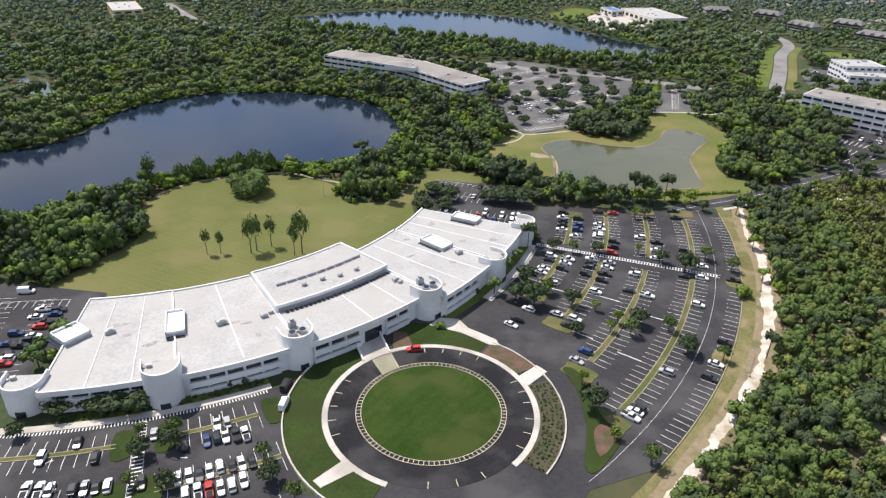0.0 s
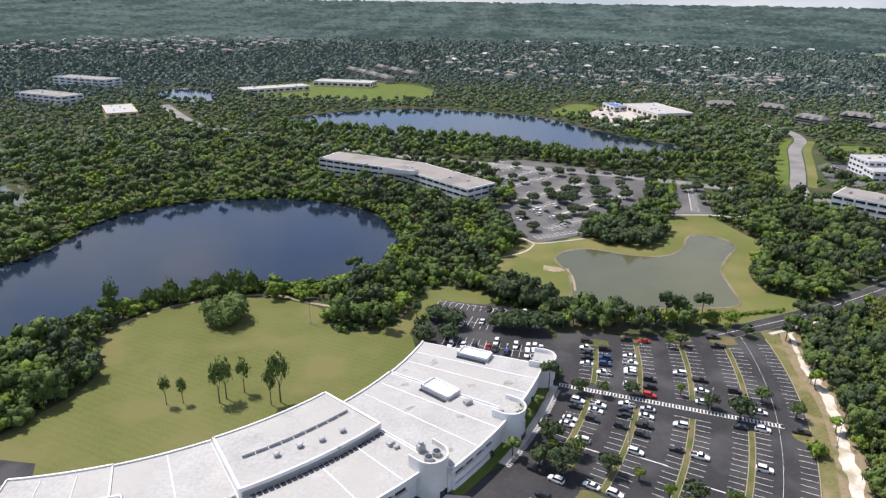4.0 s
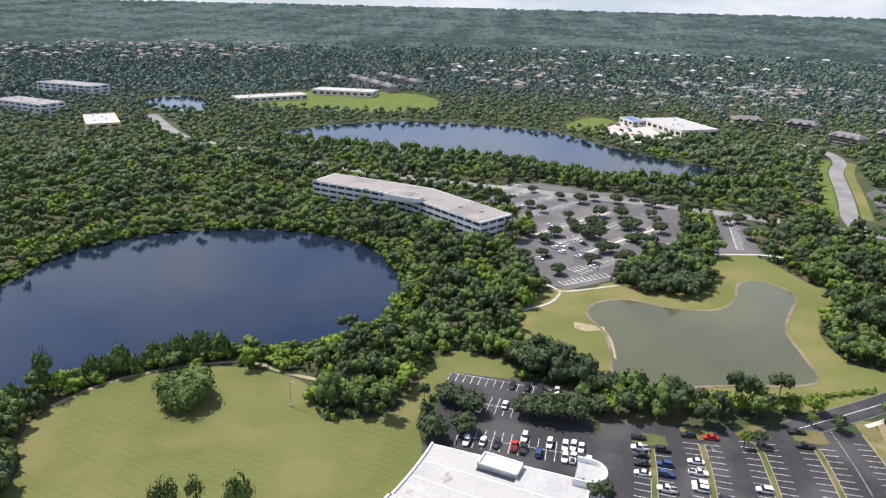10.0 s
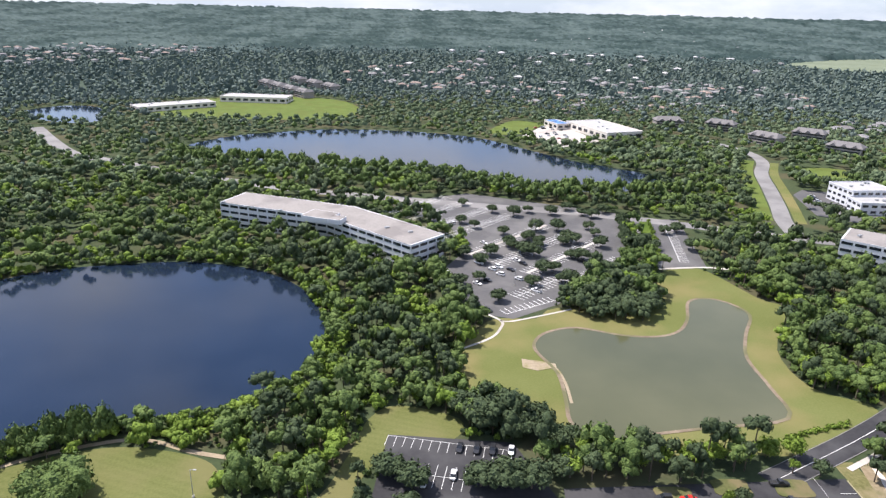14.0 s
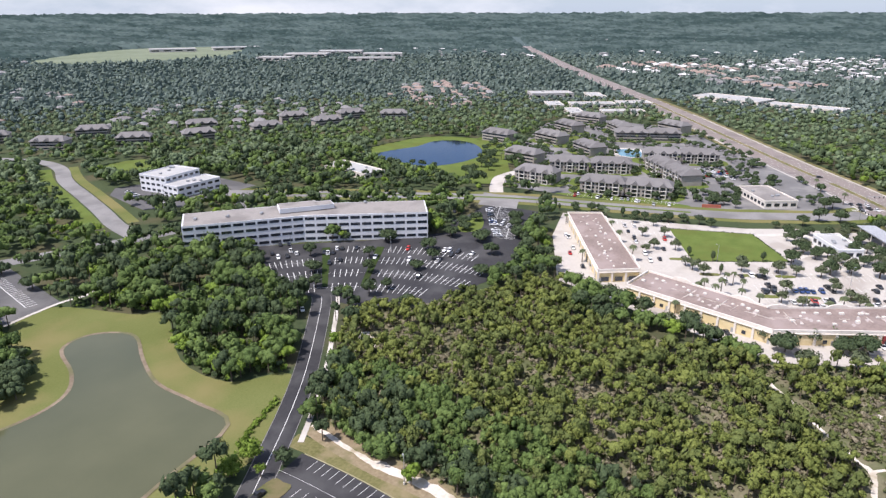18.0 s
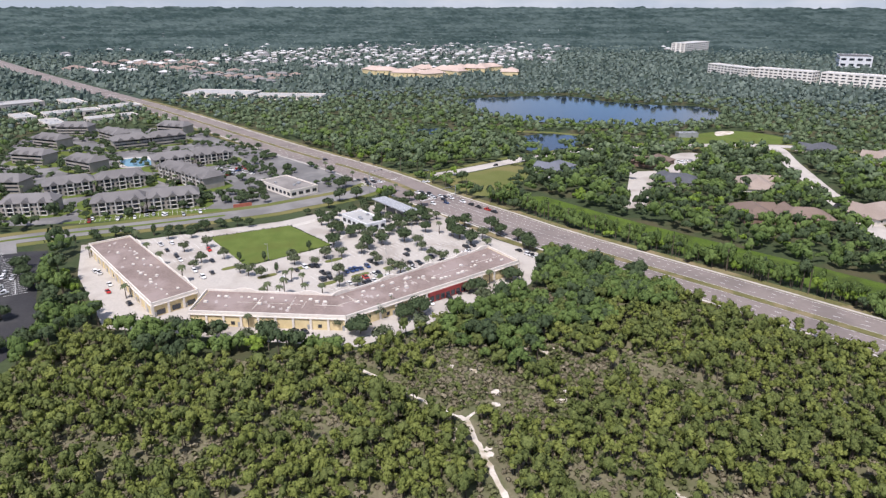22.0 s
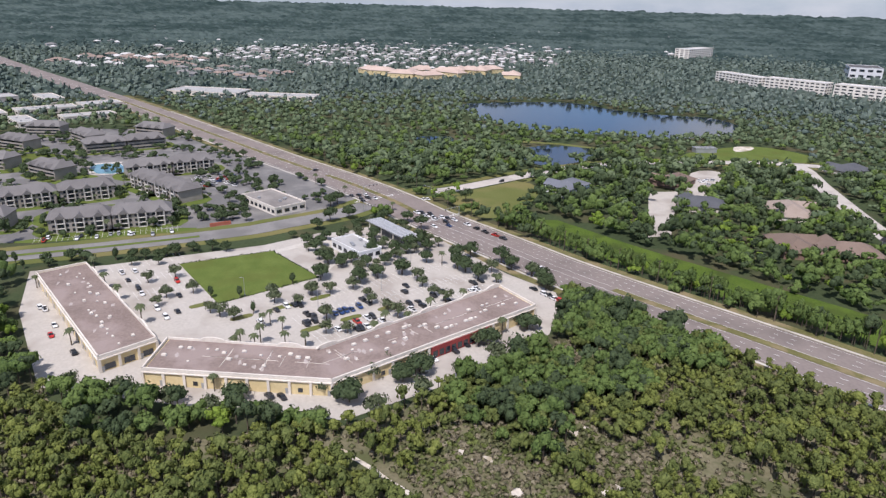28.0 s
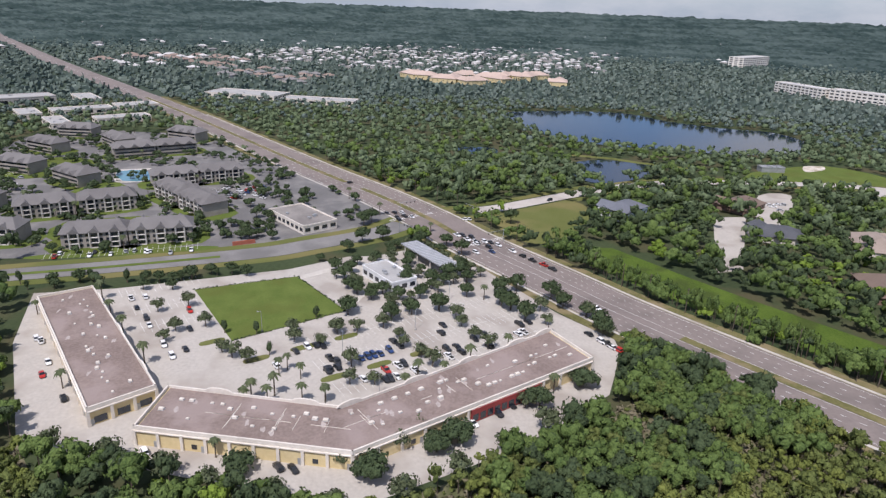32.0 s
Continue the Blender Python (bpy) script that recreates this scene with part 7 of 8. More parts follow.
block("blue_roof_shop", (203, 884), (30, 16), 6, D2(-75), M_PALE, material("blue roof", (0.05, 0.15, 0.40), (0.08, 0.22, 0.52), 0.1, 1, 0.6), "shop with a blue roof beside the store", 1, 3, "shop building")
slab("swimming_pool", [(476, -33), (482, -45), (471, -44), (466, -33)], 0, 0.16, M_POOL, label="turquoise pool behind the white villa", category="pool", kind="structure")
# covered walk of the bank: a metal roof on posts
can = empty("canopy", (416, 110, 0), label="long pale metal canopy on posts", category="canopy")
place(Build().box((416, 110, 5.6), (42, 10, 0.5), D2(-158)).done("roof", [M_METAL], can))
rib = Build()
for i in range(20):
    t = -19 + 2 * i
    rib.box((416 + t * math.cos(D2(-158)), 110 + t * math.sin(D2(-158)), 5.9), (0.25, 10, 0.12), D2(-158))
place(rib.done("rib", [M_OFFW], can))
for sx in (-18, -6, 6, 18):
    for sy in (-4, 4):
        place(Build().box((416 + sx * math.cos(D2(-158)) - sy * math.sin(D2(-158)), 110 + sx * math.sin(D2(-158)) + sy * math.cos(D2(-158)), 2.75), (0.4, 0.4, 5.5), D2(-158)).done("post", [M_PALE], can))
sheet("yard", [(424, 152), (438, 120), (395, 98), (372, 128)], 0.09, M_LOTC, "bleached concrete yard round the bank", "car park", base=0)

M_SHING = material("grey roof shingles", (0.120, 0.113, 0.111), (0.205, 0.196, 0.193), 0.1, 1.4, 0.92, per_object=0.3)
M_SHINB = material("brown roof shingles", (0.12, 0.085, 0.065), (0.21, 0.155, 0.125), 0.1, 1.4, 0.92, per_object=0.4)
M_TERRA = material("terracotta roof", (0.40, 0.30, 0.25), (0.54, 0.43, 0.37), 0.05, 0.6, 0.9)
M_SIDING = material("brown-grey brick", (0.25, 0.225, 0.20), (0.37, 0.335, 0.305), 0.2, 1.2, 0.85)
M_ESTATE = material("bleached court asphalt", (0.115, 0.112, 0.11), (0.185, 0.18, 0.175), 0.06, 0.9, 0.9, stain=(0.22, 0.21, 0.20), stain_scale=0.06)
M_BALC = material("grey balcony trim", (0.46, 0.44, 0.42), (0.62, 0.60, 0.57), 0.2, 1.2, 0.85)
M_BRICKY = material("brown brick", (0.17, 0.11, 0.085), (0.26, 0.18, 0.14), 0.3, 2.0, 0.9)


def hip(b, L, W, z, h, over=0.8, ridge=None, m=0):
    L2, W2, r = L / 2 + over, W / 2 + over, (L - W) / 2 if ridge is None else ridge
    b.add([(-L2, -W2, z), (L2, -W2, z), (L2, W2, z), (-L2, W2, z), (-r, 0, z + h), (r, 0, z + h), (-L2, -W2, z - 0.3), (L2, -W2, z - 0.3), (L2, W2, z - 0.3), (-L2, W2, z - 0.3)],
          [(0, 1, 5, 4), (1, 2, 5), (2, 3, 4, 5), (3, 0, 4), (0, 6, 7, 1), (1, 7, 8, 2), (2, 8, 9, 3), (3, 9, 6, 0)], m)


def gable(b, x, y0, W, z, h, deep, m=0, side=-1):
    v = [(x - W / 2, y0, z), (x + W / 2, y0, z), (x, y0, z + h), (x, y0 - side * deep, z + h), (x - W / 2, y0 - side * deep, z), (x + W / 2, y0 - side * deep, z)]
    b.add(v, [(0, 1, 2), (0, 2, 3, 4), (1, 5, 3, 2)], m)


def apartment_master(near):
    root = empty("apartment_house", label="three-storey grey apartment house with a hipped shingle roof", category="apartment house")
    L, W, h = 31, 16.5, 8.4
    Build().box((0, 0, h / 2), (L, W, h)).done("wall", [M_SIDING], root)
    b = Build()
    hip(b, L, W, h, 4.2, 1.0, L / 2 - 4)
    if near:
        b.done("roof", [M_SHING], root)
    for x in (-9.5, 0, 9.5):
        for s in (-1, 1):
            g = Build() if near else b
            gable(g, x, s * (W / 2 + 1.2), 6.0, h - 0.1, 2.6, 6.0, 0, s)
            if near:
                g.done("gable", [M_SHING], root)
    if not near:
        b.done("roof", [M_SHING], root)
    for s in (-1, 1):
        for k in range(3):
            z = 1.6 + k * 2.75
            if near:
                for x in (-13, -6.2, -3.2, 3.2, 6.2, 13):
                    Build().box((x, s * (W / 2 + 0.03), z), (1.5, 0.14, 1.5)).done("window", [M_GLASS], root)
            else:
                Build().box((0, s * (W / 2 + 0.03), z), (L - 2, 0.14, 1.2)).done("window_band", [M_GLASS], root)
        for x in (-9.5, 0, 9.5) if near else ():
            p = Build().box((x - 2.2, s * (W / 2 + 1.0), h / 2), (0.45, 0.45, h)).box((x + 2.2, s * (W / 2 + 1.0), h / 2), (0.45, 0.45, h))
            for k in range(3):
                p.box((x, s * (W / 2 + 0.6), 0.1 + k * 2.75), (4.4, 1.2, 0.22))
            p.done("balcony", [M_BALC], root, label="pale grey stacked balconies")
            # Dark panel in place of a recess: its shade is put into the colour.
            Build().box((x, s * (W / 2 + 0.04), 4.2), (2.9, 0.14, 7.4)).done("balcony_recess", [M_GLASS], root, label="dark panel standing in for the shade of the balcony recess")
    return root


def estate_lawn(c, d, away):
    """Grass round one house."""
    q = [tuple((c + d * x + away * y).xy) for x, y in ((-20, -13), (20, -13), (20, 12.5), (-20, 12.5))]
    slab("lawn", smooth_loop(q, 3), 0, 0.10, M_TURF, label="green lawn round an apartment house", category="lawn", kind="structure")


APT, APTF = apartment_master(True), apartment_master(False)
# one row: front line from a to b, the house standing behind it
APTS = [((459, 293), (466, 230), 2), ((512, 333), (531, 270), 2), ((473, 352), (469, 312), 1), ((610, 345), (577, 312), 1), ((672, 316), (694, 255), 2), ((580, 270), (598, 212), 2), ((560, 266), (506, 229), 2), ((712, 392), (690, 364), 1), ((735, 340), (705, 320), 1), ((760, 298), (730, 252), 1), ((770, 388), (760, 350), 1), ((540, 384), (530, 350), 1), ((640, 392), (620, 356), 1), ((620, 440), (610, 405), 1)]
NORTHA = [((320, 884), (352, 880), 1), ((372, 876), (400, 850), 1), ((384, 800), (400, 770), 1), ((430, 745), (455, 715), 1), ((475, 700), (505, 680), 1), ((540, 668), (570, 648), 1), ((600, 632), (630, 612), 1), ((440, 820), (470, 790), 1), ((520, 745), (550, 720), 1), ((610, 690), (640, 665), 1), ((680, 600), (700, 565), 1), ((660, 640), (690, 620), 1), ((-188, 1267), (-97, 1108), 4), ((-147, 1327), (-60, 1180), 3)]
first = {APT: True, APTF: True}
for q, (a, b, n) in enumerate(APTS + NORTHA):
    a, b = Vector((*a, 0)), Vector((*b, 0))
    d = (b - a).normalized()
    away = Vector((-d.y, d.x, 0))
    if away.dot((a + b) / 2 - Vector((100, 180, 0))) < 0:
        away = -away
    for k in range(n):
        c = a.lerp(b, (k + 0.5) / n) + away * 8
        m = pose(c.x, c.y, 0, 0, 0, math.degrees(math.atan2(d.y, d.x)))
        src = APT if q < 7 and q != 3 and q != 4 else APTF
        if first[src]:
            src.matrix_basis, first[src] = m, False
        else:
            copy_thing(src, m)["group"] = "apartment houses"
        CLEAR.append(np.array([tuple((c + d * x + away * y).xy) for x, y in ((-18, -12), (18, -12), (18, 12), (-18, 12))]))
        if q < len(APTS):
            estate_lawn(c, d, away)
            for x, y in ((-17.5, -11.5), (5, -12.5), (17, -11), (-12, 12)):
                e = c + d * (x + gt.normal(0, 1)) + away * y
                plant(OAKS if gt.random() < 0.65 else PALMS, e.x, e.y, gt.uniform(0.6, 1.0), "trees of the apartment estate", 0.1)
APT["group"] = APTF["group"] = "apartment houses"
sheet("estate_ground", smooth_loop([(452, 212), (448, 300), (458, 352), (500, 350), (545, 372), (600, 388), (660, 400), (740, 412), (800, 390), (790, 320), (770, 262), (700, 225), (610, 172), (540, 134), (500, 118), (470, 150)], 3), 0.062, M_ESTATE, "grey asphalt courts and drives of the apartment estate", "car park", base=-0.3)
for pts in ([(470, 298), (505, 305), (512, 250), (475, 240)], [(540, 330), (600, 305), (565, 280), (535, 300)], [(620, 380), (680, 360), (660, 325), (615, 345)], [(690, 300), (720, 300), (720, 262), (702, 258)], [(600, 260), (640, 250), (625, 215), (603, 215)], [(452, 300), (457, 225), (450, 224), (446, 298)]):
    slab("lawn", smooth_loop(pts, 3), 0, 0.12, M_TURF, label="green lawn between apartment houses", category="lawn", kind="structure")
al = Build()
straight_rows(al, (449.5, 298), -84, 74, 1, 1)
straight_rows(al, (494, 300), -76, 44, 1, 1)
straight_rows(al, (545, 226), -38, 40, 2, 15)
straight_rows(al, (590, 400), -38, 50, 1, 1)
al.done("parking_lines", [M_PAINT], label="white parking lines between apartment houses", category="road marking", kind="structure")
ge = np.random.default_rng(31)
for i in range(70):
    o = (449.5 + ge.uniform(-2.5, 2.5), 298 - ge.uniform(2, 70)) if i < 12 else ((494 + ge.uniform(-3, 8), 300 - ge.uniform(0, 44)) if i < 24 else (ge.uniform(540, 590), ge.uniform(195, 225)) if i < 36 else (ge.uniform(588, 640), ge.uniform(360, 400)) if i < 46 else (ge.uniform(536, 566), ge.uniform(196, 232)))
    park(o[0], o[1], str(ge.choice(["w", "k", "s", "k", "w", "r", "b"])), 6 if i < 24 else 52, "cars of the apartment estate", z=0.1)
slab("swimming_pool", smooth_loop([(628, 304), (631, 284), (602, 276), (600, 294)], 2), 0, 0.14, M_POOL, label="pale blue swimming pool", category="pool", kind="structure")
slab("pool_deck", [(634, 308), (638, 281), (598, 270), (594, 298)], 0, 0.10, M_CONC, label="pale concrete pool deck", category="pavement", kind="structure")
slab("sign_wall", [(455.2, 209), (458.3, 197.5), (459, 197.7), (455.9, 209.2)], 0, 2.2, material("red brick wall", (0.28, 0.08, 0.05), (0.40, 0.13, 0.09), 0.3, 2.0, 0.9), label="low red brick wall at the estate entrance", category="wall", kind="structure")
for i in range(40):
    x, y = ge.uniform(455, 790), ge.uniform(130, 420)
    p = np.array([[x, y]])
    if all(not inside(p, c)[0] for c in CLEAR[-60:] if len(c) == 4) and inside(p, np.array(smooth_loop([(456, 212), (452, 300), (462, 350), (500, 345), (520, 400), (600, 420), (740, 415), (790, 385), (770, 262), (610, 176), (505, 125)], 2)))[0]:
        plant(OAKS if i % 4 else PALMS, x, y, 1.0, "trees of the apartment estate")


def house_master(name, L, W, h, roof, wall, label):
    root = empty(name, label=label, category="house")
    Build().box((0, 0, h / 2), (L, W, h)).box((L * 0.25, -W * 0.45, h / 2), (L * 0.4, W * 0.5, h)).done("wall", [wall], root)
    b = Build()
    hip(b, L, W, h, W * 0.24)
    b.done("roof", [roof], root)
    b = Build()
    gable(b, L * 0.25, -W * 0.76, L * 0.44, h - 0.1, W * 0.19, W * 0.62, 0, -1)
    b.done("porch_roof", [roof], root)
    for x in (-0.38, -0.2, -0.02, 0.2, 0.38):
        Build().box((x * L, W / 2 + 0.03, h * 0.55), (1.6, 0.14, 1.3)).done("window", [M_GLASS], root)
    for x in (-0.38, -0.15):
        Build().box((x * L, -W / 2 - 0.03, h * 0.55), (1.6, 0.14, 1.3)).done("window", [M_GLASS], root)
    Build().box((L * 0.25, -W * 0.70 - 0.03, 1.1), (1.2, 0.14, 2.2)).done("door", [M_BARK], root)
    return root


HOUSES = [
    (("villa", 26, 18, 7.0, material("slate blue roof", (0.10, 0.11, 0.13), (0.17, 0.18, 0.21), 0.1, 1.2, 0.9), M_WHITE, "two-storey white villa with a slate grey roof"), [(484, -30, 122)]),
    (("brick_office", 30, 20, 4.0, M_SHINB, M_BRICKY, "low brick office with a brown hipped roof"), [(494, -122, 120), (351, -102, -20), (336, -126, 65)]),
    (("grey_office", 30, 20, 4.0, material("dark slate roof", (0.060, 0.064, 0.074), (0.105, 0.110, 0.122), 0.1, 1.2, 0.9), M_PALE, "low pale office with a dark slate hipped roof"), [(433, -103, 65), (500, -292, 100)]),
    (("tan_office", 34, 24, 4.2, material("tan shingles", (0.24, 0.19, 0.155), (0.34, 0.28, 0.24), 0.1, 1.2, 0.9), M_PALE, "low office with a tan hipped roof"), [(407, -149, -27), (455, -320, 120), (330, -175, 100)]),
]
for spec, spots in HOUSES:
    mh = house_master(*spec)
    for i, (x, y, t) in enumerate(spots):
        m = pose(x, y, 0, 0, 0, t)
        if i == 0:
            mh.matrix_basis = m
        else:
            copy_thing(mh, m)
        CLEAR.append(np.array(arc(15, 0, 330, 11, (x, y))))
sheet("yard", [(477, -90), (475, -113), (388, -50), (387, -34)], 0.1, M_LOTC, "pale concrete yard among trees", "car park")
sheet("yard", smooth_loop([(524, -158), (522, -184), (470, -142), (456, -124), (468, -116)], 3), 0.1, M_LOTC, "pale concrete court of the brick office", "car park")
sheet("lawn", smooth_loop([(592, -200), (612, -288), (566, -312), (540, -286), (560, -232), (552, -176)], 3), 0.08, M_TURF, "green park lawn beside the lake", "lawn")
slab("sand_pit", smooth_loop([(612, -268), (610, -286), (597, -276), (592, -254)], 3), 0, 0.14, M_SAND, label="white sand play area in the park", category="sand", kind="structure")
block("pavilion", (596, -222), (20, 9), 4, D2(80), M_METAL, M_METAL, "low grey park pavilion", 1, 0, "pavilion")
road("park_road", [(548, -237), (531, -268), (467, -234), (384, -190), (300, -150), (250, -120)], 7, 0.10, M_PALER, "pale road lined by low offices", 3)
for i in range(8):
    park(520 - ge.uniform(0, 50), -160 + ge.uniform(-8, 14), str(ge.choice(["w", "k", "s"])), 60, "cars of the brick office")

ribbon("verge", [(668, -70), (652, -102), (632, -121), (608, -158)], 4, 0.08, M_LAWN, label="grass strip between the two lakes", category="verge", kind="structure")
ROADS.append((np.array([(668, -70), (652, -102), (632, -121), (608, -158)], float), 5.0))
sheet("lawn", [(458, -207), (432, -193), (398, -174), (396, -162), (430, -178)], 0.08, M_TURF, "green lawn beside the tan office", "lawn")
# far landmarks
M_HOTEL = material("cream far walls", (0.68, 0.63, 0.57), (0.82, 0.78, 0.72), 0.05, 0.5, 0.9)
M_FARB = material("pale far walls", (0.38, 0.355, 0.33), (0.52, 0.49, 0.46), 0.05, 0.5, 0.9)
M_FARR = material("pale far roofs", (0.34, 0.335, 0.33), (0.66, 0.65, 0.64), 0.03, 0.3, 0.9)
block("strip_mall", (1050, 235), (48, 100), 5.5, D2(-25), M_PALE, M_ROOFW, "long white-roofed strip mall behind the highway woods", 1, 8, "shop building")
block("strip_mall", (992, 142), (30, 95), 5.5, D2(-20), M_PALE, M_ROOFW, "white-roofed shops behind the highway woods", 1, 8, "shop building")
block("hotel", (1120, -676), (110, 24), 17, D2(2), M_HOTEL, M_FARR, "long cream hotel above the trees", 4, 12, "hotel")
block("hotel", (1010, -700), (100, 26), 19, D2(22), M_HOTEL, M_FARR, "cream hotel wing above the trees", 4, 12, "hotel")
block("hotel", (900, -752), (120, 30), 19, D2(26), M_HOTEL, M_FARR, "cream hotel wing with pale roof", 4, 12, "hotel")
block("hospital", (1745, -1015), (150, 40), 24, D2(-60), M_HOTEL, M_FARR, "far white hospital block", 5, 12, "hospital")
block("arena", (1220, -1055), (90, 60), 22, D2(-40), M_OFFW, M_ASPH2, "far arena with a dark roof", 2, 6, "arena")
block("tower_block", (1150, -1080), (18, 18), 44, D2(-40), M_FARB, M_FARR, "slim pale tower in the far distance", 8, 3, "building")
for i, (x, y, L, W, t) in enumerate(((1440, 1380, 90, 50, -70), (1600, 1400, 120, 60, -65), (1754, 1390, 130, 70, -60), (1700, 1210, 110, 60, -60), (1530, 1140, 120, 40, -62), (1620, 1950, 140, 70, -40), (1790, 1840, 150, 70, -40), (972, 480, 62, 34, -58))):
    block("warehouse", (x, y), (L, W), 9, D2(t), M_FARB, M_ROOFW, "far white-roofed warehouse among woods", 1, 4, "warehouse")["group"] = "far warehouses"
for x, y, L, W, t in ((905, 400, 60, 24, -62), (852, 348, 52, 20, -62), (940, 352, 44, 26, -62), (1000, 420, 54, 22, 28), (826, 402, 46, 18, 28), (880, 445, 40, 20, 28)):
    block("shop_row", (x, y), (L, W), 5.5, D2(t), M_PALE, M_ROOFW, "low white-roofed shop row beside the highway", 1, 6, "shop building")["group"] = "shops beside the highway"
gh = np.random.default_rng(41)
mt = house_master("terracotta_villa", 46, 26, 8, M_TERRA, M_CREAM, "far cream villa block with a terracotta roof")
for i in range(13):
    x, y = 1240 + gh.uniform(-70, 90), -40 - i * 20 + gh.uniform(-10, 10)
    m = pose(x, y, 0, 0, 0, gh.uniform(0, 180))
    if i == 0:
        mt.matrix_basis = m
    else:
        copy_thing(mt, m)
    CLEAR.append(np.array(arc(30, 0, 330, 11, (x, y))))
mt["group"] = "terracotta villas"


# car parks of the store and the clinic, verges of the north road, fields far off
sheet("car_park", [(150, 826), (188, 890), (214, 884), (226, 800), (172, 764)], 0.09, M_LOTC, "pale concrete car park before the store", "car park", base=-0.2)
sheet("car_park", [(288, 538), (304, 522), (372, 516), (378, 556), (362, 584), (320, 604), (304, 590)], 0.09, M_ASPH2, "grey asphalt car park round the clinic", "car park", base=-0.2)
NRD = smooth_loop([(257, 525), (274, 560), (296, 608), (318, 657), (345, 702)], 5, False)
ribbon("verge", offset(NRD, 12), 5.5, 0.07, M_TURF, label="green verge of the north road", category="verge", kind="structure")
ribbon("verge", offset(NRD, -10), 3.5, 0.07, M_LAWN, label="mown verge of the north road", category="verge", kind="structure")
ROADS.append((np.array(NRD), 17.0))
sheet("lawn", smooth_loop([(342, 627), (364, 677), (402, 669), (378, 632)], 3), 0.08, M_TURF, "green lawn behind the clinic", "lawn")
sheet("field", smooth_loop([(1068, 1847), (1587, 2190), (1990, 2040), (1482, 1600)], 3), 0.3, material("far pasture", (0.12, 0.15, 0.095), (0.21, 0.235, 0.165), 0.006, 0.05, 0.95, spec=0.1), "far bare field among woods", "field")
gq = np.random.default_rng(93)
for i in range(26):
    a, b = gq.integers(0, 4), gq.integers(0, 8)
    park(166 + 10 * a + 5.0 * b * 0.3, 800 + 11 * b + 6 * a, str(gq.choice(["w", "k", "s", "r", "k"])), 15, "cars before the store")
for i in range(12):
    park(298 + 3.1 * i * 0.35 + gq.uniform(0, 6), 534 + 4.6 * i, str(gq.choice(["w", "k", "s", "w"])), 155, "cars round the clinic")
for x, y, s in ((471, 388, 1.2), (465, 378, 1.1), (482, 386, 1.2), (503, 388, 1.3), (520, 390, 1.3), (534, 392, 1.4), (550, 396, 1.3), (572, 400, 1.2), (485, 444, 1.0), (480, 432, 1.1), (477, 420, 1.1), (628, 470, 1.5), (640, 458, 1.5), (636, 484, 1.4), (622, 492, 1.5), (510, 380, 1.3), (494, 378, 1.2)):
    plant(OAKS, x, y, s, "trees round the blue pond", 0.1)


# ---- lamp posts, poles ----
def lamp_master(h, arm, label):
    root = empty("lamp_post", label=label, category="lamp post")
    Build().tube((0, 0), 0.35, 0, 0.7, 8).done("footing", [M_CONC], root)
    Build().tube((0, 0), 0.13, 0.7, h, 8, r1=0.08).done("pole", [M_METAL], root)
    Build().box((arm / 2, 0, h), (arm, 0.1, 0.1)).done("arm", [M_METAL], root)
    Build().box((arm, 0, h - 0.05), (0.8, 0.35, 0.18)).done("lamp_head", [M_METAL], root)
    return root


LAMP = lamp_master(9, 1.2, "slim grey lamp post on a concrete footing")
LAMPS = [(-57, 290.5), (128, 250), (118, 214), (94, 163), (66, 122), (55, 214), (86, 232), (70, 262), (345, 130), (330, 160), (372, 110), (352, 190), (300, 150), (268, 400), (290, 350), (60, 430), (100, 470), (85, 500), (-60, 115), (-90, 112)]
for i, (x, y) in enumerate(LAMPS):
    m = pose(x, y, 0.1, 0, 0, 40 * i)
    if i == 0:
        LAMP.matrix_basis = m
    else:
        copy_thing(LAMP, m)
for o in bpy.data.objects:
    if o.name.startswith("lamp_post"):
        o["group"] = "lamp posts"
POLE = empty("utility_pole", label="wooden utility pole with a crossarm beside the highway", category="utility pole")
Build().tube((0, 0), 0.2, 0, 12, 7, r1=0.14).done("pole", [M_BARK], POLE)
Build().box((0, 0, 11.2), (0.16, 2.6, 0.16)).done("crossarm", [M_BARK], POLE)
poles = offset(HWL, -23)
wire = Build()
last = None
for i, p in enumerate(poles[4:110:5]):
    m = pose(p[0], p[1], 0, 0, 0, 26)
    if i == 0:
        POLE.matrix_basis = m
    else:
        copy_thing(POLE, m)
    if last:
        for k in range(8):
            t0, t1 = k / 8, (k + 1) / 8
            for s in (-1.0, 1.0):
                q = [(last[0] + (p[0] - last[0]) * t + s * 0.4, last[1] + (p[1] - last[1]) * t - s, 11.5 - 5.0 * t * (1 - t)) for t in (t0, t1)]
                wire.add([(*q[0][:2], q[0][2] - 0.025), (*q[1][:2], q[1][2] - 0.025), (*q[1][:2], q[1][2] + 0.025), (*q[0][:2], q[0][2] + 0.025)], [(0, 1, 2, 3)])
    last = p
for o in bpy.data.objects:
    if o.name.startswith("utility_pole"):
        o["group"] = "utility poles"
wire.done("power_lines", [M_TYRE], label="thin black power lines beside the highway", category="power line")
SIG = empty("traffic_light", label="traffic signal mast reaching over the crossroads", category="traffic light")
Build().tube((0, 0), 0.18, 0, 7, 8, r1=0.13).done("mast", [M_METAL], SIG)
Build().box((6, 0, 6.8), (12, 0.16, 0.16)).done("arm", [M_METAL], SIG)
for x in (5, 8, 11):
    Build().box((x, 0, 6.2), (0.4, 0.35, 1.1)).done("signal_head", [M_TYRE], SIG)
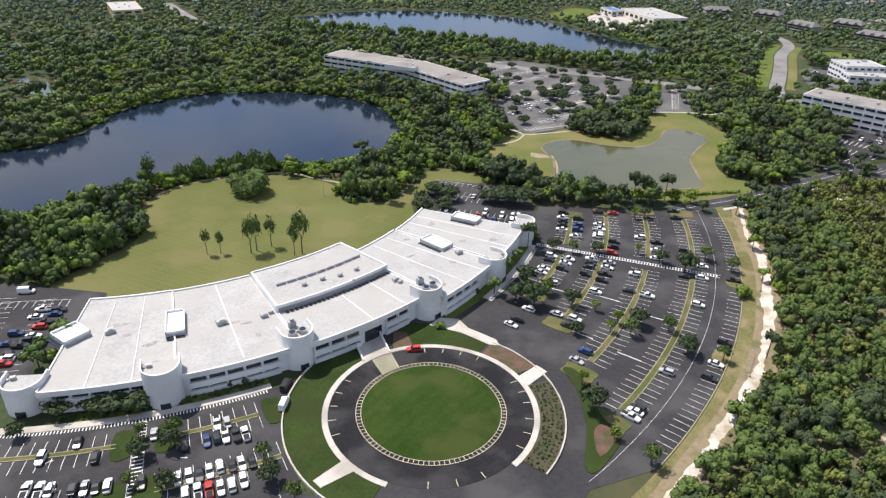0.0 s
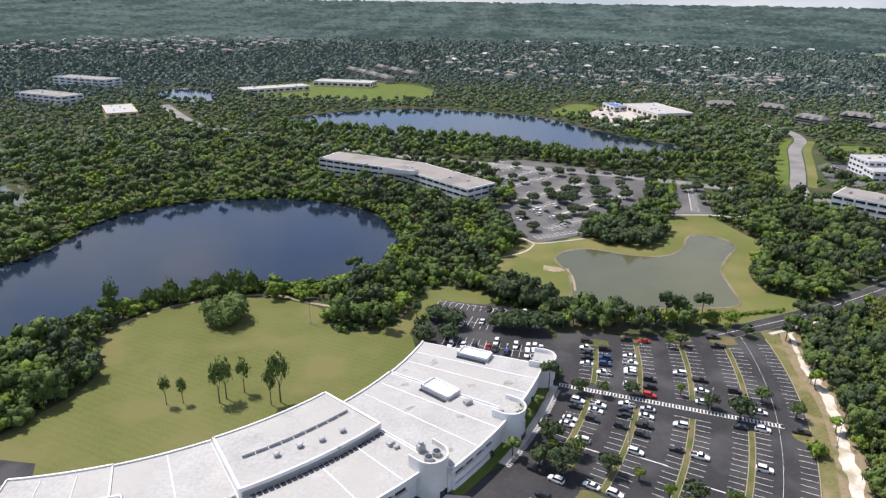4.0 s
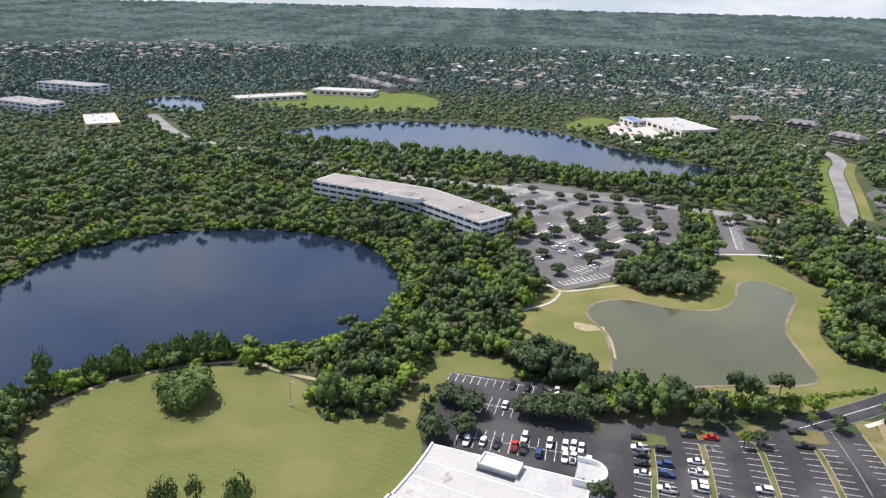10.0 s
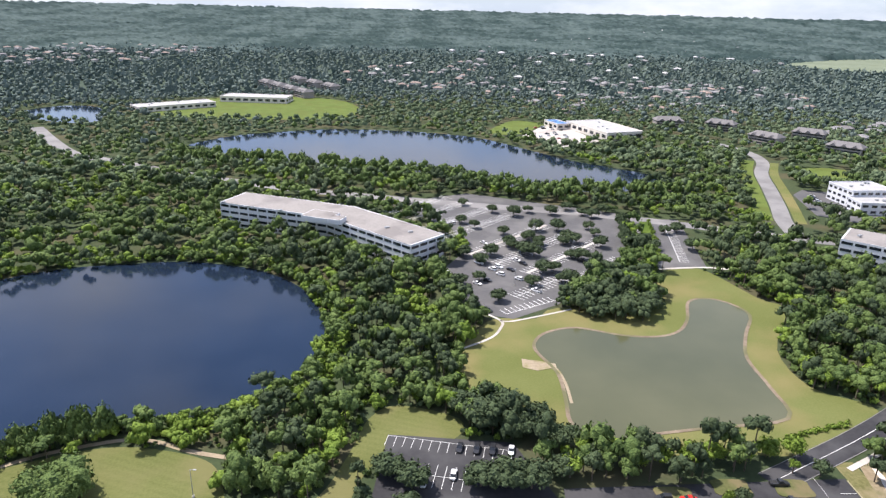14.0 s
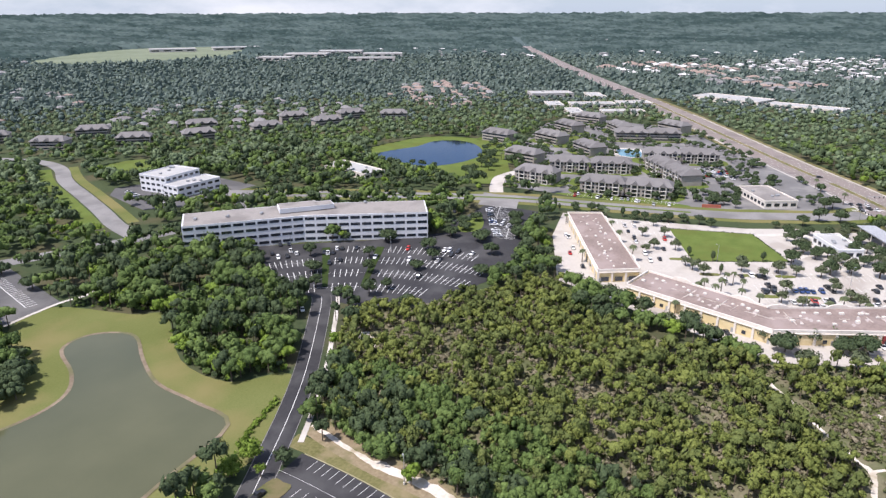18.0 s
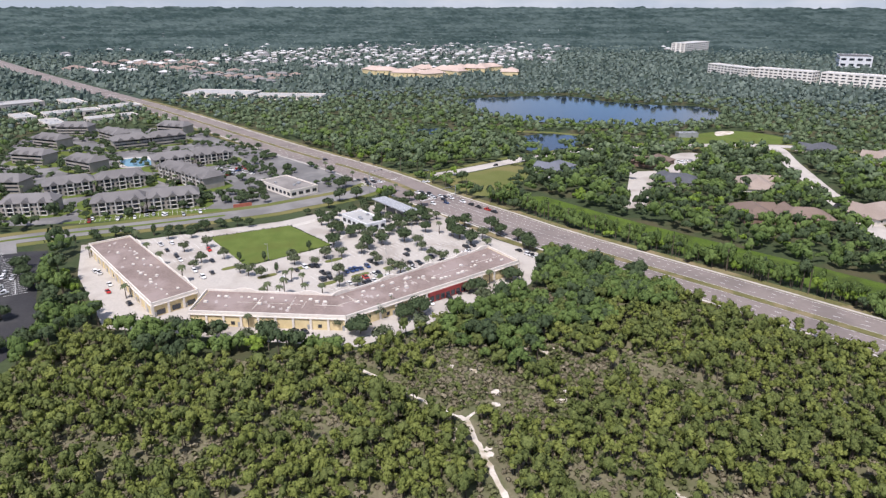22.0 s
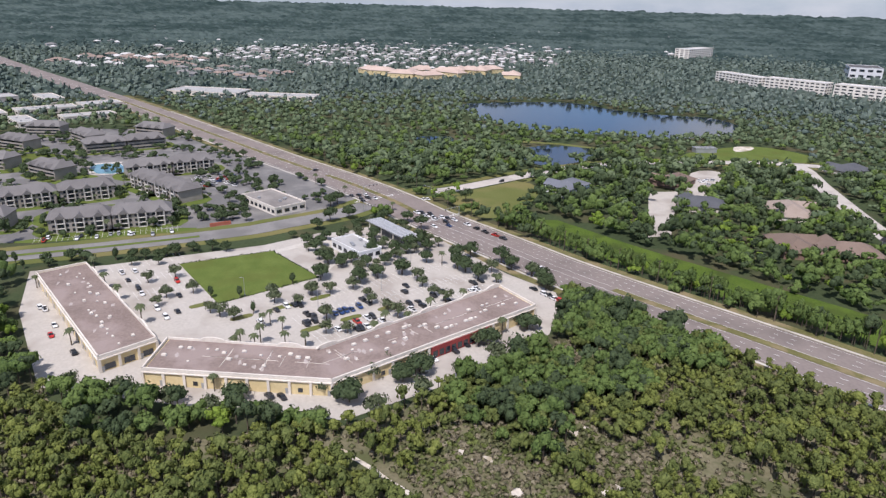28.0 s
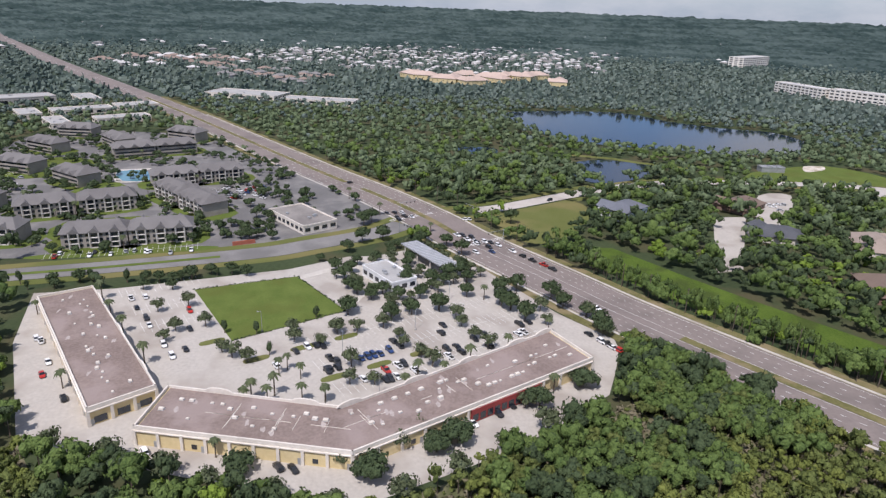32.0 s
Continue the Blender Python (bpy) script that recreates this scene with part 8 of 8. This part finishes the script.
for i, (x, y, t) in enumerate(((447, 62, 115), (505, 112, -65), (468, 118, -155), (490, 66, 25))):
    if i == 0:
        SIG.matrix_basis = pose(x, y, 0, 0, 0, t)
    else:
        copy_thing(SIG, pose(x, y, 0, 0, 0, t))
for o in bpy.data.objects:
    if o.name.startswith("traffic_light"):
        o["group"] = "traffic signals"


# ---- suburbs toward the horizon ----
def suburb(name, c, radius, count, palette, label, seed, size=1.0, turn=None):
    """Houses along parallel streets inside an ellipse; far walls are heightened so roofs show over trees in the
    camera's view.
    """
    g = np.random.default_rng(seed)
    t0 = g.uniform(0, 1.5) if turn is None else turn
    B = Build()
    spots = []
    for u in np.arange(-radius[0] * 1.1, radius[0] * 1.1, 24 * size):
        for k, v in enumerate(np.arange(-radius[1] * 1.1, radius[1] * 1.1, 26 * size)):
            x, y = u + g.normal(0, 3), v + (4 if k % 2 else -4) * size + 9 * math.sin(u / 90) + g.normal(0, 2)
            if (x / radius[0]) ** 2 + (y / radius[1]) ** 2 < 1 - g.uniform(0, 0.35):
                spots.append((c[0] + x * math.cos(t0) - y * math.sin(t0), c[1] + x * math.sin(t0) + y * math.cos(t0)))
    keep = g.permutation(len(spots))[:count]
    P = np.array([spots[i] for i in keep])
    P = P[free(P)]
    for x, y in P:
        if math.hypot(x - 545, y - 440) < 120:
            continue
        far = math.hypot(x - MID[0], y - MID[1])
        L, W, h, t = g.uniform(12, 18) * size, g.uniform(9, 12) * size, g.uniform(3, 4.5), t0 + g.choice([0, math.pi / 2]) + g.normal(0, 0.1)
        up = 0.4 if far < 1500 or far > 2300 else 1.6
        zb = far_height(far)
        b = Build()
        b.box((0, 0, (h + up) / 2), (L, W, h + up))
        hip(b, L, W, h + up, W * 0.22, 0.5, None, 1 + int(g.integers(len(palette))))
        ca, sa = math.cos(t), math.sin(t)
        B.v += [(x + p[0] * ca - p[1] * sa, y + p[0] * sa + p[1] * ca, zb + p[2]) for p in b.v]
        k = len(B.v) - len(b.v)
        B.f += [tuple(i + k for i in f) for f in b.f]
        B.m += b.m
        HOUSE_AT.append((x, y))
    B.done(name, [M_FARB] + list(palette), label=label, category="houses", kind="stuff")


HOUSE_AT = []
M_GREYR = material("grey far roofs", (0.16, 0.155, 0.155), (0.27, 0.262, 0.26), 0.03, 0.3, 0.9)
M_BROWNR = material("brown far roofs", (0.20, 0.15, 0.125), (0.31, 0.24, 0.205), 0.03, 0.3, 0.9)
suburb("far_houses", (1690, -120), (470, 330), 260, (M_FARR, M_FARR, M_GREYR), "dense white-roofed houses among far trees", 51, 0.95, 1.2)
suburb("far_houses", (2100, -420), (420, 400), 110, (M_FARR, M_GREYR), "white-roofed houses among far trees", 60)
suburb("far_houses", (1560, 400), (170, 150), 42, (M_BROWNR, M_FARR, M_BROWNR), "brown-roofed shops and flats beside the far highway", 52, 1.5, 0.5)
suburb("far_houses", (1330, 210), (150, 90), 26, (M_BROWNR, M_GREYR), "brown-roofed flats behind the strip mall", 61, 1.3, 0.5)
suburb("far_houses", (960, 650), (190, 90), 62, (M_BROWNR, M_BROWNR, M_GREYR), "rows of brown-roofed houses beyond the pond", 53, 1.0, 0.5)
suburb("far_houses", (640, 780), (170, 130), 46, (M_GREYR, M_SHING), "grey-roofed houses among trees beyond the clinic", 62, 1.1, 2.3)
suburb("far_houses", (420, 1180), (300, 220), 90, (M_GREYR, M_BROWNR, M_GREYR), "tree-shaded houses behind the far lake", 54, 0.85)
suburb("far_houses", (120, 1500), (320, 180), 40, (M_GREYR, M_BROWNR), "low houses under trees beyond the lake", 55)
suburb("far_houses", (-800, 1950), (420, 420), 110, (M_BROWNR, M_GREYR, M_GREYR), "far houses in the woods", 56)
suburb("far_houses", (900, 2500), (1500, 600), 90, (M_FARR, M_GREYR), "far houses in the woods", 57, 1.3)
suburb("far_houses", (2700, 300), (800, 1500), 170, (M_FARR, M_GREYR), "far houses in the woods", 58, 1.3)
suburb("far_houses", (2400, -1100), (600, 700), 110, (M_FARR, M_GREYR), "far houses in the woods", 63, 1.2)
for x, y in HOUSE_AT:
    if math.hypot(x - MID[0], y - MID[1]) < 2200:
        CLEAR.append(np.array([(x - 6, y - 6), (x + 6, y - 6), (x + 6, y + 6), (x - 6, y + 6)]))

# ---- woods, nearest first ----
g = np.random.default_rng(11)
T_NEAR = [crown(s, 5, 84, tuft=0.17, ball=ICO0, rough=0.22, out=1.2) for s in range(8)]
T_MID = [crown(20 + s, 3, 22, ball=ICO0, rough=0.25, tuft=0.24) for s in range(6)]
T_BACK = [crown(30 + s, 1, 9, ball=ICO0, rough=0.28, tuft=0.34, spread=0.5) for s in range(6)]
T_FAR = [crown(40 + s, 1, 1, ball=ICO0, rough=0.3, tuft=0.8) for s in range(5)]
T_PINE = [crown(60 + s, 3, 34, spread=0.5, flat=0.8, tuft=0.24, ball=ICO0, rough=0.28, out=1.2, core=0.9) for s in range(8)]
T_BRUSH = [crown(90 + s, 1, 11, spread=0.5, flat=0.7, tuft=0.42, ball=ICO0, rough=0.35, out=1.35, core=0.85) for s in range(6)]
T_BUSH = [crown(80 + s, 1, 16, spread=0.5, flat=0.6, tuft=0.36, ball=ICO0, rough=0.3) for s in range(4)]
SCR = np.array(SCRUB)
# open corridors where only single trees stand
CLEAR.append(np.array([(402, 300), (363, 295.5), (330, 288.5), (300, 281), (280, 279), (262, 287), (240, 294), (226, 306), (240, 320), (400, 320)]))
CLEAR.append(np.array([(402, 293), (356, 285), (312, 268), (300, 250), (400, 250)]))
CLEAR.append(np.array([(402, 296), (446, 300), (462, 160), (480, 130), (430, 96), (404, 84), (418, 150), (410, 225)]))
CLEAR.append(np.array([(412, 366), (430, 330), (452, 300), (405, 292), (378, 340)]))


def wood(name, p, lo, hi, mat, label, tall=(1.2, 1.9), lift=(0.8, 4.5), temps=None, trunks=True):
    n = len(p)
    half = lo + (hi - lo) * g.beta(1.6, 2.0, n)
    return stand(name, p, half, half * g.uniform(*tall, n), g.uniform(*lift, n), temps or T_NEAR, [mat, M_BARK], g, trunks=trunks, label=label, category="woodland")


p = lattice(5.9, g, -420, 560, -260, 700)
d, b = spot(p)
p = p[(d < 320) & (b > -95) & (b < 155)]
p = p[free(p)]
p = p[~inside(p, SCR)]
low = near_line(p, np.array(LAKE1 + LAKE1[:1]), 13) & (g.uniform(0, 1, len(p)) < 0.75)
shore = lattice(3.4, g, -260, 20, 230, 490)
shore = shore[near_line(shore, np.array(LAKE1 + LAKE1[:1]), 9.5) & free(shore)]
pick = g.uniform(0, 1, len(shore))
wood("lakeside_shrubs", shore[pick < 0.5], 1.4, 3.1, M_LIME, "bright green shrubs and vines along the lake shore", (1.0, 1.7), (0.0, 1.2), None, False)
wood("lakeside_trees", shore[pick > 0.66], 1.8, 3.9, M_LEAF, "leafy young trees along the lake shore", (1.1, 1.7), (0.5, 3.5))
wood("lakeside_shrubs", p[low], 1.6, 4.0, M_LIME, "bright green shrubs and vines along the lake shore", (0.9, 1.4), (0.0, 1.5))
p = p[~low]
rest = g.uniform(0, 1, len(p)) + 0.7 * (patchy(p, 42, 14) - 0.5) + np.where(p[:, 0] > 180, 0.12, 0.0)
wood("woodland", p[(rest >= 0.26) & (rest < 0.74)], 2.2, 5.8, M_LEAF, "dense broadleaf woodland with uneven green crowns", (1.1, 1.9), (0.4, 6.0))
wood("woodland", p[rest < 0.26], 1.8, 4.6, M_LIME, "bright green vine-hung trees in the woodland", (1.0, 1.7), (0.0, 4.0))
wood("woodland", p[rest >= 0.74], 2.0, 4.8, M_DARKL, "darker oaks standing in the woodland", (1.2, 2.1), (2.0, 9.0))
clump = np.array([(74, 403), (89, 391), (108, 387), (121, 404), (127, 432), (125, 452), (102, 440), (84, 420)])
q = lattice(5.2, g, 60, 150, 375, 460)
wood("grove", q[inside(q, clump)], 3.0, 5.6, M_DARKL, "dense dark grove between the pond and the car park", (1.1, 1.6), (1.0, 3.0))
p = lattice(3.45, g, -30, 310, -170, 330)
p = p[inside(p, SCR) & free(p)]
p = p[~near_line(p, np.array(TRAIL, float), 3.8) & ~near_line(p, np.array(TRAIL2, float), 3.2)]
edge = near_line(p, np.array(SANDC, float), 34) | (p[:, 1] + 0.3 * p[:, 0] < 100)
glade = np.hypot((p[:, 0] - 210) / 30, (p[:, 1] - 112) / 34) < 1
dense = patchy(p, 46, 5) + g.uniform(-0.3, 0.3, len(p))
p = p[(edge & (g.uniform(0, 1, len(p)) < 0.8)) | (~edge & np.where(glade, dense > 0.62, dense > 0.22))]
edge = near_line(p, np.array(SANDC, float), 38) & (g.uniform(0, 1, len(p)) < 0.8)
green = (p[:, 0] + 0.55 * p[:, 1] + 14 * (patchy(p, 30, 8) - 0.5) > 276) & (p[:, 1] < 124)
q = p[edge]
rest = g.uniform(0, 1, len(q)) + 0.6 * (patchy(q, 36, 19) - 0.5)
wood("oak_scrub", q[rest < 0.7], 1.8, 3.9, M_LEAF, "dense scrub oaks beside the sand", (1.3, 2.0), (0.0, 1.6))
wood("oak_scrub", q[rest >= 0.7], 1.8, 4.2, M_DARKL, "dark scrub oaks beside the sand", (1.3, 2.1), (0.2, 2.4))
pale = g.uniform(0, 1, len(p)) + 0.5 * (patchy(p, 40, 6) - 0.5) < 0.58
wood("pine_scrub", p[~green & ~edge & pale], 1.5, 3.4, M_PINE2, "young yellow-green pines over sandy scrub", (1.0, 1.6), (1.2, 4.2), T_PINE)
wood("pine_scrub", p[~green & ~edge & ~pale], 1.6, 4.0, M_PINE, "young pines with tufted green crowns over sandy scrub", (1.0, 1.7), (1.0, 5.0), T_PINE)
q = p[green & ~edge]
more = lattice(3.9, g, 225, 345, -20, 75)
fill = np.array([(286, 74), (303, 64), (318, 54), (330, 53), (318, 36), (296, 20), (262, 8), (240, 30), (262, 50)])
q = np.concatenate([q, more[inside(more, fill) & free(more)]])
rest = g.uniform(0, 1, len(q)) + 0.6 * (patchy(q, 28, 21) - 0.5)
wood("woodland", q[rest < 0.28], 1.8, 3.9, M_PINE, "light green young oaks beside the highway", (1.0, 1.7), (0.5, 4.0))
wood("woodland", q[(rest >= 0.28) & (rest < 0.80)], 2.1, 4.7, M_LEAF, "dense green young oaks beside the highway", (1.0, 1.8), (1.0, 5.5))
wood("woodland", q[rest >= 0.80], 2.0, 4.4, M_DARKL, "dark young oaks beside the highway", (1.1, 1.8), (1.0, 6.0))
q = lattice(5.0, g, -200, -115, 195, 300)
q = q[inside(q, np.array([(-139, 206), (-132, 222), (-127, 238), (-129, 254), (-137, 266), (-150, 276), (-172, 262), (-168, 230), (-156, 208)])) & free(q)]
wood("woodland", q, 2.8, 5.2, M_LEAF, "dense trees between the meadow and the lake", (1.1, 1.7), (0.5, 3.5))
p = lattice(2.35, g, -30, 310, -170, 330)
p = p[inside(p, SCR) & free(p) & ((p[:, 0] > 60) | (p[:, 1] > 60))]
more = lattice(1.9, g, 176, 246, 74, 152)
more = more[(np.hypot((more[:, 0] - 210) / 33, (more[:, 1] - 112) / 38) < 1) & free(more)]
p = np.concatenate([p[g.uniform(0, 1, len(p)) < 0.9], more])
p = p[~near_line(p, np.array(TRAIL, float), 1.7)]
rest = g.uniform(0, 1, len(p)) + 0.5 * (patchy(p, 30, 12) - 0.5)
for nm, k, mt, lb in (("undergrowth", rest < 0.4, M_DRYB, "low dry grey-brown brush between the pines"), ("undergrowth", (rest >= 0.4) & (rest < 0.75), M_OLIVE, "low olive palmetto between the pines"), ("undergrowth", rest >= 0.75, M_PINE, "low green saplings between the pines")):
    n = int(k.sum())
    half = g.uniform(0.7, 2.0, n)
    stand(nm, p[k], half, half * g.uniform(0.7, 1.3, n), np.full(n, -0.15), T_BRUSH, [mt, M_BARK], g, trunks=False, label=lb, category="shrubs")
LOW = [np.stack([v[:, 0], v[:, 1], np.clip(v[:, 2] - 0.34, 0, None) * 1.7], -1) for v, f, t in T_FAR]
T_FAR = [(v, q[1][v[q[1]][:, :, 2].max(1) > 0.01], q[2]) for v, q in zip(LOW, T_FAR)]
rim = lattice(3.6, g, -170, 190, 180, 460)
rim = rim[(near_line(rim, np.array(MEADOW + MEADOW[:1]), 15) | (near_line(rim, np.array(POND + POND[:1]), 46) & ((rim[:, 1] > 322) | (rim[:, 0] > 145))) | (near_line(rim, np.array(LAKE1 + LAKE1[:1]), 17) & (rim[:, 1] < 345))) & free(rim)]
n = len(rim)
pick = g.uniform(0, 1, n)
half = g.uniform(1.2, 2.7, n)
for mt, k in ((M_LEAF, pick < 0.5), (M_LIME, (pick >= 0.5) & (pick < 0.72)), (M_DARKL, pick >= 0.72)):
    m = int(k.sum())
    stand("edge_shrubs", rim[k], half[k], half[k] * g.uniform(1.0, 1.6, m), np.zeros(m), T_BUSH, [mt, M_BARK], g, trunks=False, label="dense leafy shrubs closing the edge of the woods", category="shrubs")
p = lattice(7.9, g, -900, 1250, -700, 1250)
d, b = spot(p)
p = p[(d >= 320) & (d < 600) & (b > np.where(d < 430, -70, -52)) & (b < 148)]
p = p[free(p)]
# Trees past this uneven line get the leaf colour with painted haze.
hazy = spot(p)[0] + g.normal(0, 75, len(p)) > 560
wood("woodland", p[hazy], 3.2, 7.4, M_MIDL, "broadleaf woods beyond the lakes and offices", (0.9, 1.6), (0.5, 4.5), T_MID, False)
p = p[~hazy]
rest = g.uniform(0, 1, len(p)) + 0.7 * (patchy(p, 60, 15) - 0.5) + np.where(p[:, 0] > 250, 0.14, np.where(p[:, 0] < -60, -0.10, 0.0))
wood("woodland", p[(rest >= 0.2) & (rest < 0.72)], 3.0, 7.0, M_LEAF, "broadleaf woods between the lakes and offices", (0.9, 1.7), (0.3, 5.5), T_MID, False)
wood("woodland", p[rest < 0.2], 2.6, 5.4, M_LIME, "bright green trees between the lakes and offices", (0.9, 1.6), (0.0, 3.5), T_MID, False)
wood("woodland", p[rest >= 0.72], 2.8, 6.0, M_DARKL, "dark oaks between the lakes and offices", (1.0, 1.9), (1.5, 7.0), T_MID, False)
q = []
for (x0, y0), (x1, y1) in zip([(-165, 712), (-100, 700), (-40, 676), (36, 650), (80, 616), (105, 598), (135, 594)], [(-100, 700), (-40, 676), (36, 650), (80, 616), (105, 598), (135, 594), (215, 592)]):
    k = int(math.hypot(x1 - x0, y1 - y0) / 6)
    q += [(x0 + (x1 - x0) * (i + g.uniform()) / k + g.normal(0, 1.5), y0 + (y1 - y0) * (i + g.uniform()) / k - r + g.normal(0, 1.5)) for i in range(k) for r in (0, 8, 16)]
wood("tree_belt", np.array(q), 2.8, 5.0, M_LEAF, "belt of tall trees on the near shore of the far lake", (1.6, 2.4), (3.0, 6.5), T_MID)
p = lattice(9.6, g, -1000, 1250, -900, 1250)
d, b = spot(p)
p = p[(d >= 600) & (d < 1000) & (b > -52) & (b < 146)]
p = p[free(p)]
# Leaf colour steps with distance from plain to haze-tinted.
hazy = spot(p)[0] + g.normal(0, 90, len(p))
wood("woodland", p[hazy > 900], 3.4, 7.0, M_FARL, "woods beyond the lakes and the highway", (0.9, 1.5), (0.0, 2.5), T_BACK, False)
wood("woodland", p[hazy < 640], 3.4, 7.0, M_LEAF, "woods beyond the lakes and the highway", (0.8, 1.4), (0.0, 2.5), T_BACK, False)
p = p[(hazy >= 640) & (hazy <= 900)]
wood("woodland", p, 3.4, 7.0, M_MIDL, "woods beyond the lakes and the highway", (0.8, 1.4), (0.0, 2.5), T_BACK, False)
for step, d0, d1, lo, hi in ((13.5, 1000, 1550, 4.5, 9.0), (19, 1550, 2350, 6.5, 11.0)):
    p = lattice(step, g, -2200, 2450, -1800, 2550)
    d, b = spot(p)
    p = p[(d >= d0) & (d < d1) & (b > -50) & (b < 146) & (g.uniform(0, 1, len(p)) > (d - 1850) / 500)]
    p = p[free(p)]
    n = len(p)
    stand("distant_woods", p, g.uniform(lo, hi, n), g.uniform(3.0, 7.0, n), np.zeros(n), T_FAR, [M_FARL, M_BARK], g, trunks=False, label="woods toward the horizon with haze painted into their green", category="woodland")


def canopy(name, d0, d1, grow, step, label):
    """The closed tops of far woods: one rough sheet on rings about the flight's middle."""
    R = [d0]
    while R[-1] < d1:
        R.append(R[-1] * grow)
    B = np.radians(np.arange(-52, 148, step))
    rr, bb = np.meshgrid(np.array(R), B, indexing="ij")
    bb = bb + g.uniform(-0.4, 0.4, bb.shape) * math.radians(step)
    rr = rr * (1 + g.uniform(-0.4, 0.4, rr.shape) * (grow - 1))
    x, y = MID[0] + rr * np.sin(bb), MID[1] + rr * np.cos(bb)
    q = np.stack([x.ravel(), y.ravel()], -1)
    z = np.array([far_height(v) for v in rr.ravel()]) - 1.0 + np.clip((rr.ravel() - 1850) / 500, 0, 1) * (1.0 + 5.0 * patchy(q, 220, 71) + g.uniform(0, 12, len(q)))
    z = np.where(free(q), z, -1.0)
    V = np.stack([q[:, 0], q[:, 1], z], -1)
    nb, nr = len(B), len(R)
    i = (np.arange(nr - 1)[:, None] * nb + np.arange(nb - 1)[None]).ravel()
    F = np.concatenate([np.stack([i, i + nb, i + 1], -1), np.stack([i + 1, i + nb, i + nb + 1], -1)])
    F = F[:, ::-1]
    # Random tone plus a rise with distance, which paints haze into the tint.
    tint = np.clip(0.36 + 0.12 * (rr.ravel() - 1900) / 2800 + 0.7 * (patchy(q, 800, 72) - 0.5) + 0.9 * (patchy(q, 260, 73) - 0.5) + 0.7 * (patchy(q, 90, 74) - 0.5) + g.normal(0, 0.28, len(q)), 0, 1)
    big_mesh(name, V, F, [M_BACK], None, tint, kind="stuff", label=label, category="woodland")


canopy("distant_woods", 1880, 4740, 1.009, 0.2, "woods on the horizon with haze painted into their blue-green")

p = []
for off in (-25.5, -28.5):
    line = [q for q in offset(HWL, off) if 150 < q[0] < 432]
    for a, b in zip(line[:-1], line[1:]):
        n = max(1, int(math.hypot(b[0] - a[0], b[1] - a[1]) / 2.6))
        p += [(a[0] + (b[0] - a[0]) * k / n + g.normal(0, 1.0), a[1] + (b[1] - a[1]) * k / n + g.normal(0, 1.2)) for k in range(n)]
wood("pine_row", np.array(p), 1.3, 2.5, M_LEAF, "row of slim pines with bare trunks along the highway", (2.0, 3.2), (3.0, 6.5), T_PINE)


def bushes(name, p, lo, hi, mat, label):
    n = len(p)
    half = g.uniform(lo, hi, n)
    stand(name, np.array(p), half, half * g.uniform(0.8, 1.2, n), np.zeros(n), T_BUSH, [mat, M_BARK], g, trunks=False, label=label, category="shrubs")


est = np.array(smooth_loop([(456, 212), (452, 300), (462, 350), (500, 345), (520, 400), (600, 420), (740, 415), (790, 385), (770, 262), (610, 176), (505, 125)], 2))
p = lattice(8.6, g, 440, 800, 120, 430)
p = p[inside(p, est)]
ok = np.ones(len(p), bool)
for c in CLEAR:
    if len(c) == 4:
        ok &= ~inside(p, c)
p = p[ok & (patchy(p, 42, 9) > 0.40)]
wood("estate_trees", p, 1.6, 3.9, M_DARKL, "dark green trees between the apartment houses", (1.0, 1.5), (0.6, 1.8))
bushes("hedge", [(121 + 26 * t + g.normal(0, 0.5), 303.5 + 6.5 * t + g.normal(0, 0.5)) for t in np.arange(0, 1, 0.02)], 0.9, 1.5, M_LIME, "clipped lime green hedge beside the drive")
q = [pol(r, a, RC) for r in np.arange(31.2, 36.6, 1.25) for a in np.arange(-37, 21, 2.2)]
bushes("bed_shrubs", [(x + g.normal(0, 0.2), y + g.normal(0, 0.2)) for x, y in q], 0.45, 0.85, M_DARKL, "rows of low dark shrubs in a mulch bed")
q = [(398 + 10 * t, 221 - 45 * t) for t in np.arange(0, 1, 0.025)] + [(346 + 21 * t, 201 - 45 * t) for t in np.arange(0, 1, 0.025)] + [(367 + 41 * t, 156 + 20 * t) for t in np.arange(0, 1, 0.03)]
bushes("hedge", [(x + g.normal(0, 0.2), y + g.normal(0, 0.2)) for x, y in q], 0.5, 0.9, M_DARKL, "low dark hedge round the turf square")
q = [pol(r, a) for r, a in zip(g.uniform(171.6, 173.8, 120), g.uniform(-79, -61, 120))]
bushes("hedge", q, 0.6, 1.2, M_DARKL, "dark hedge under the office windows")
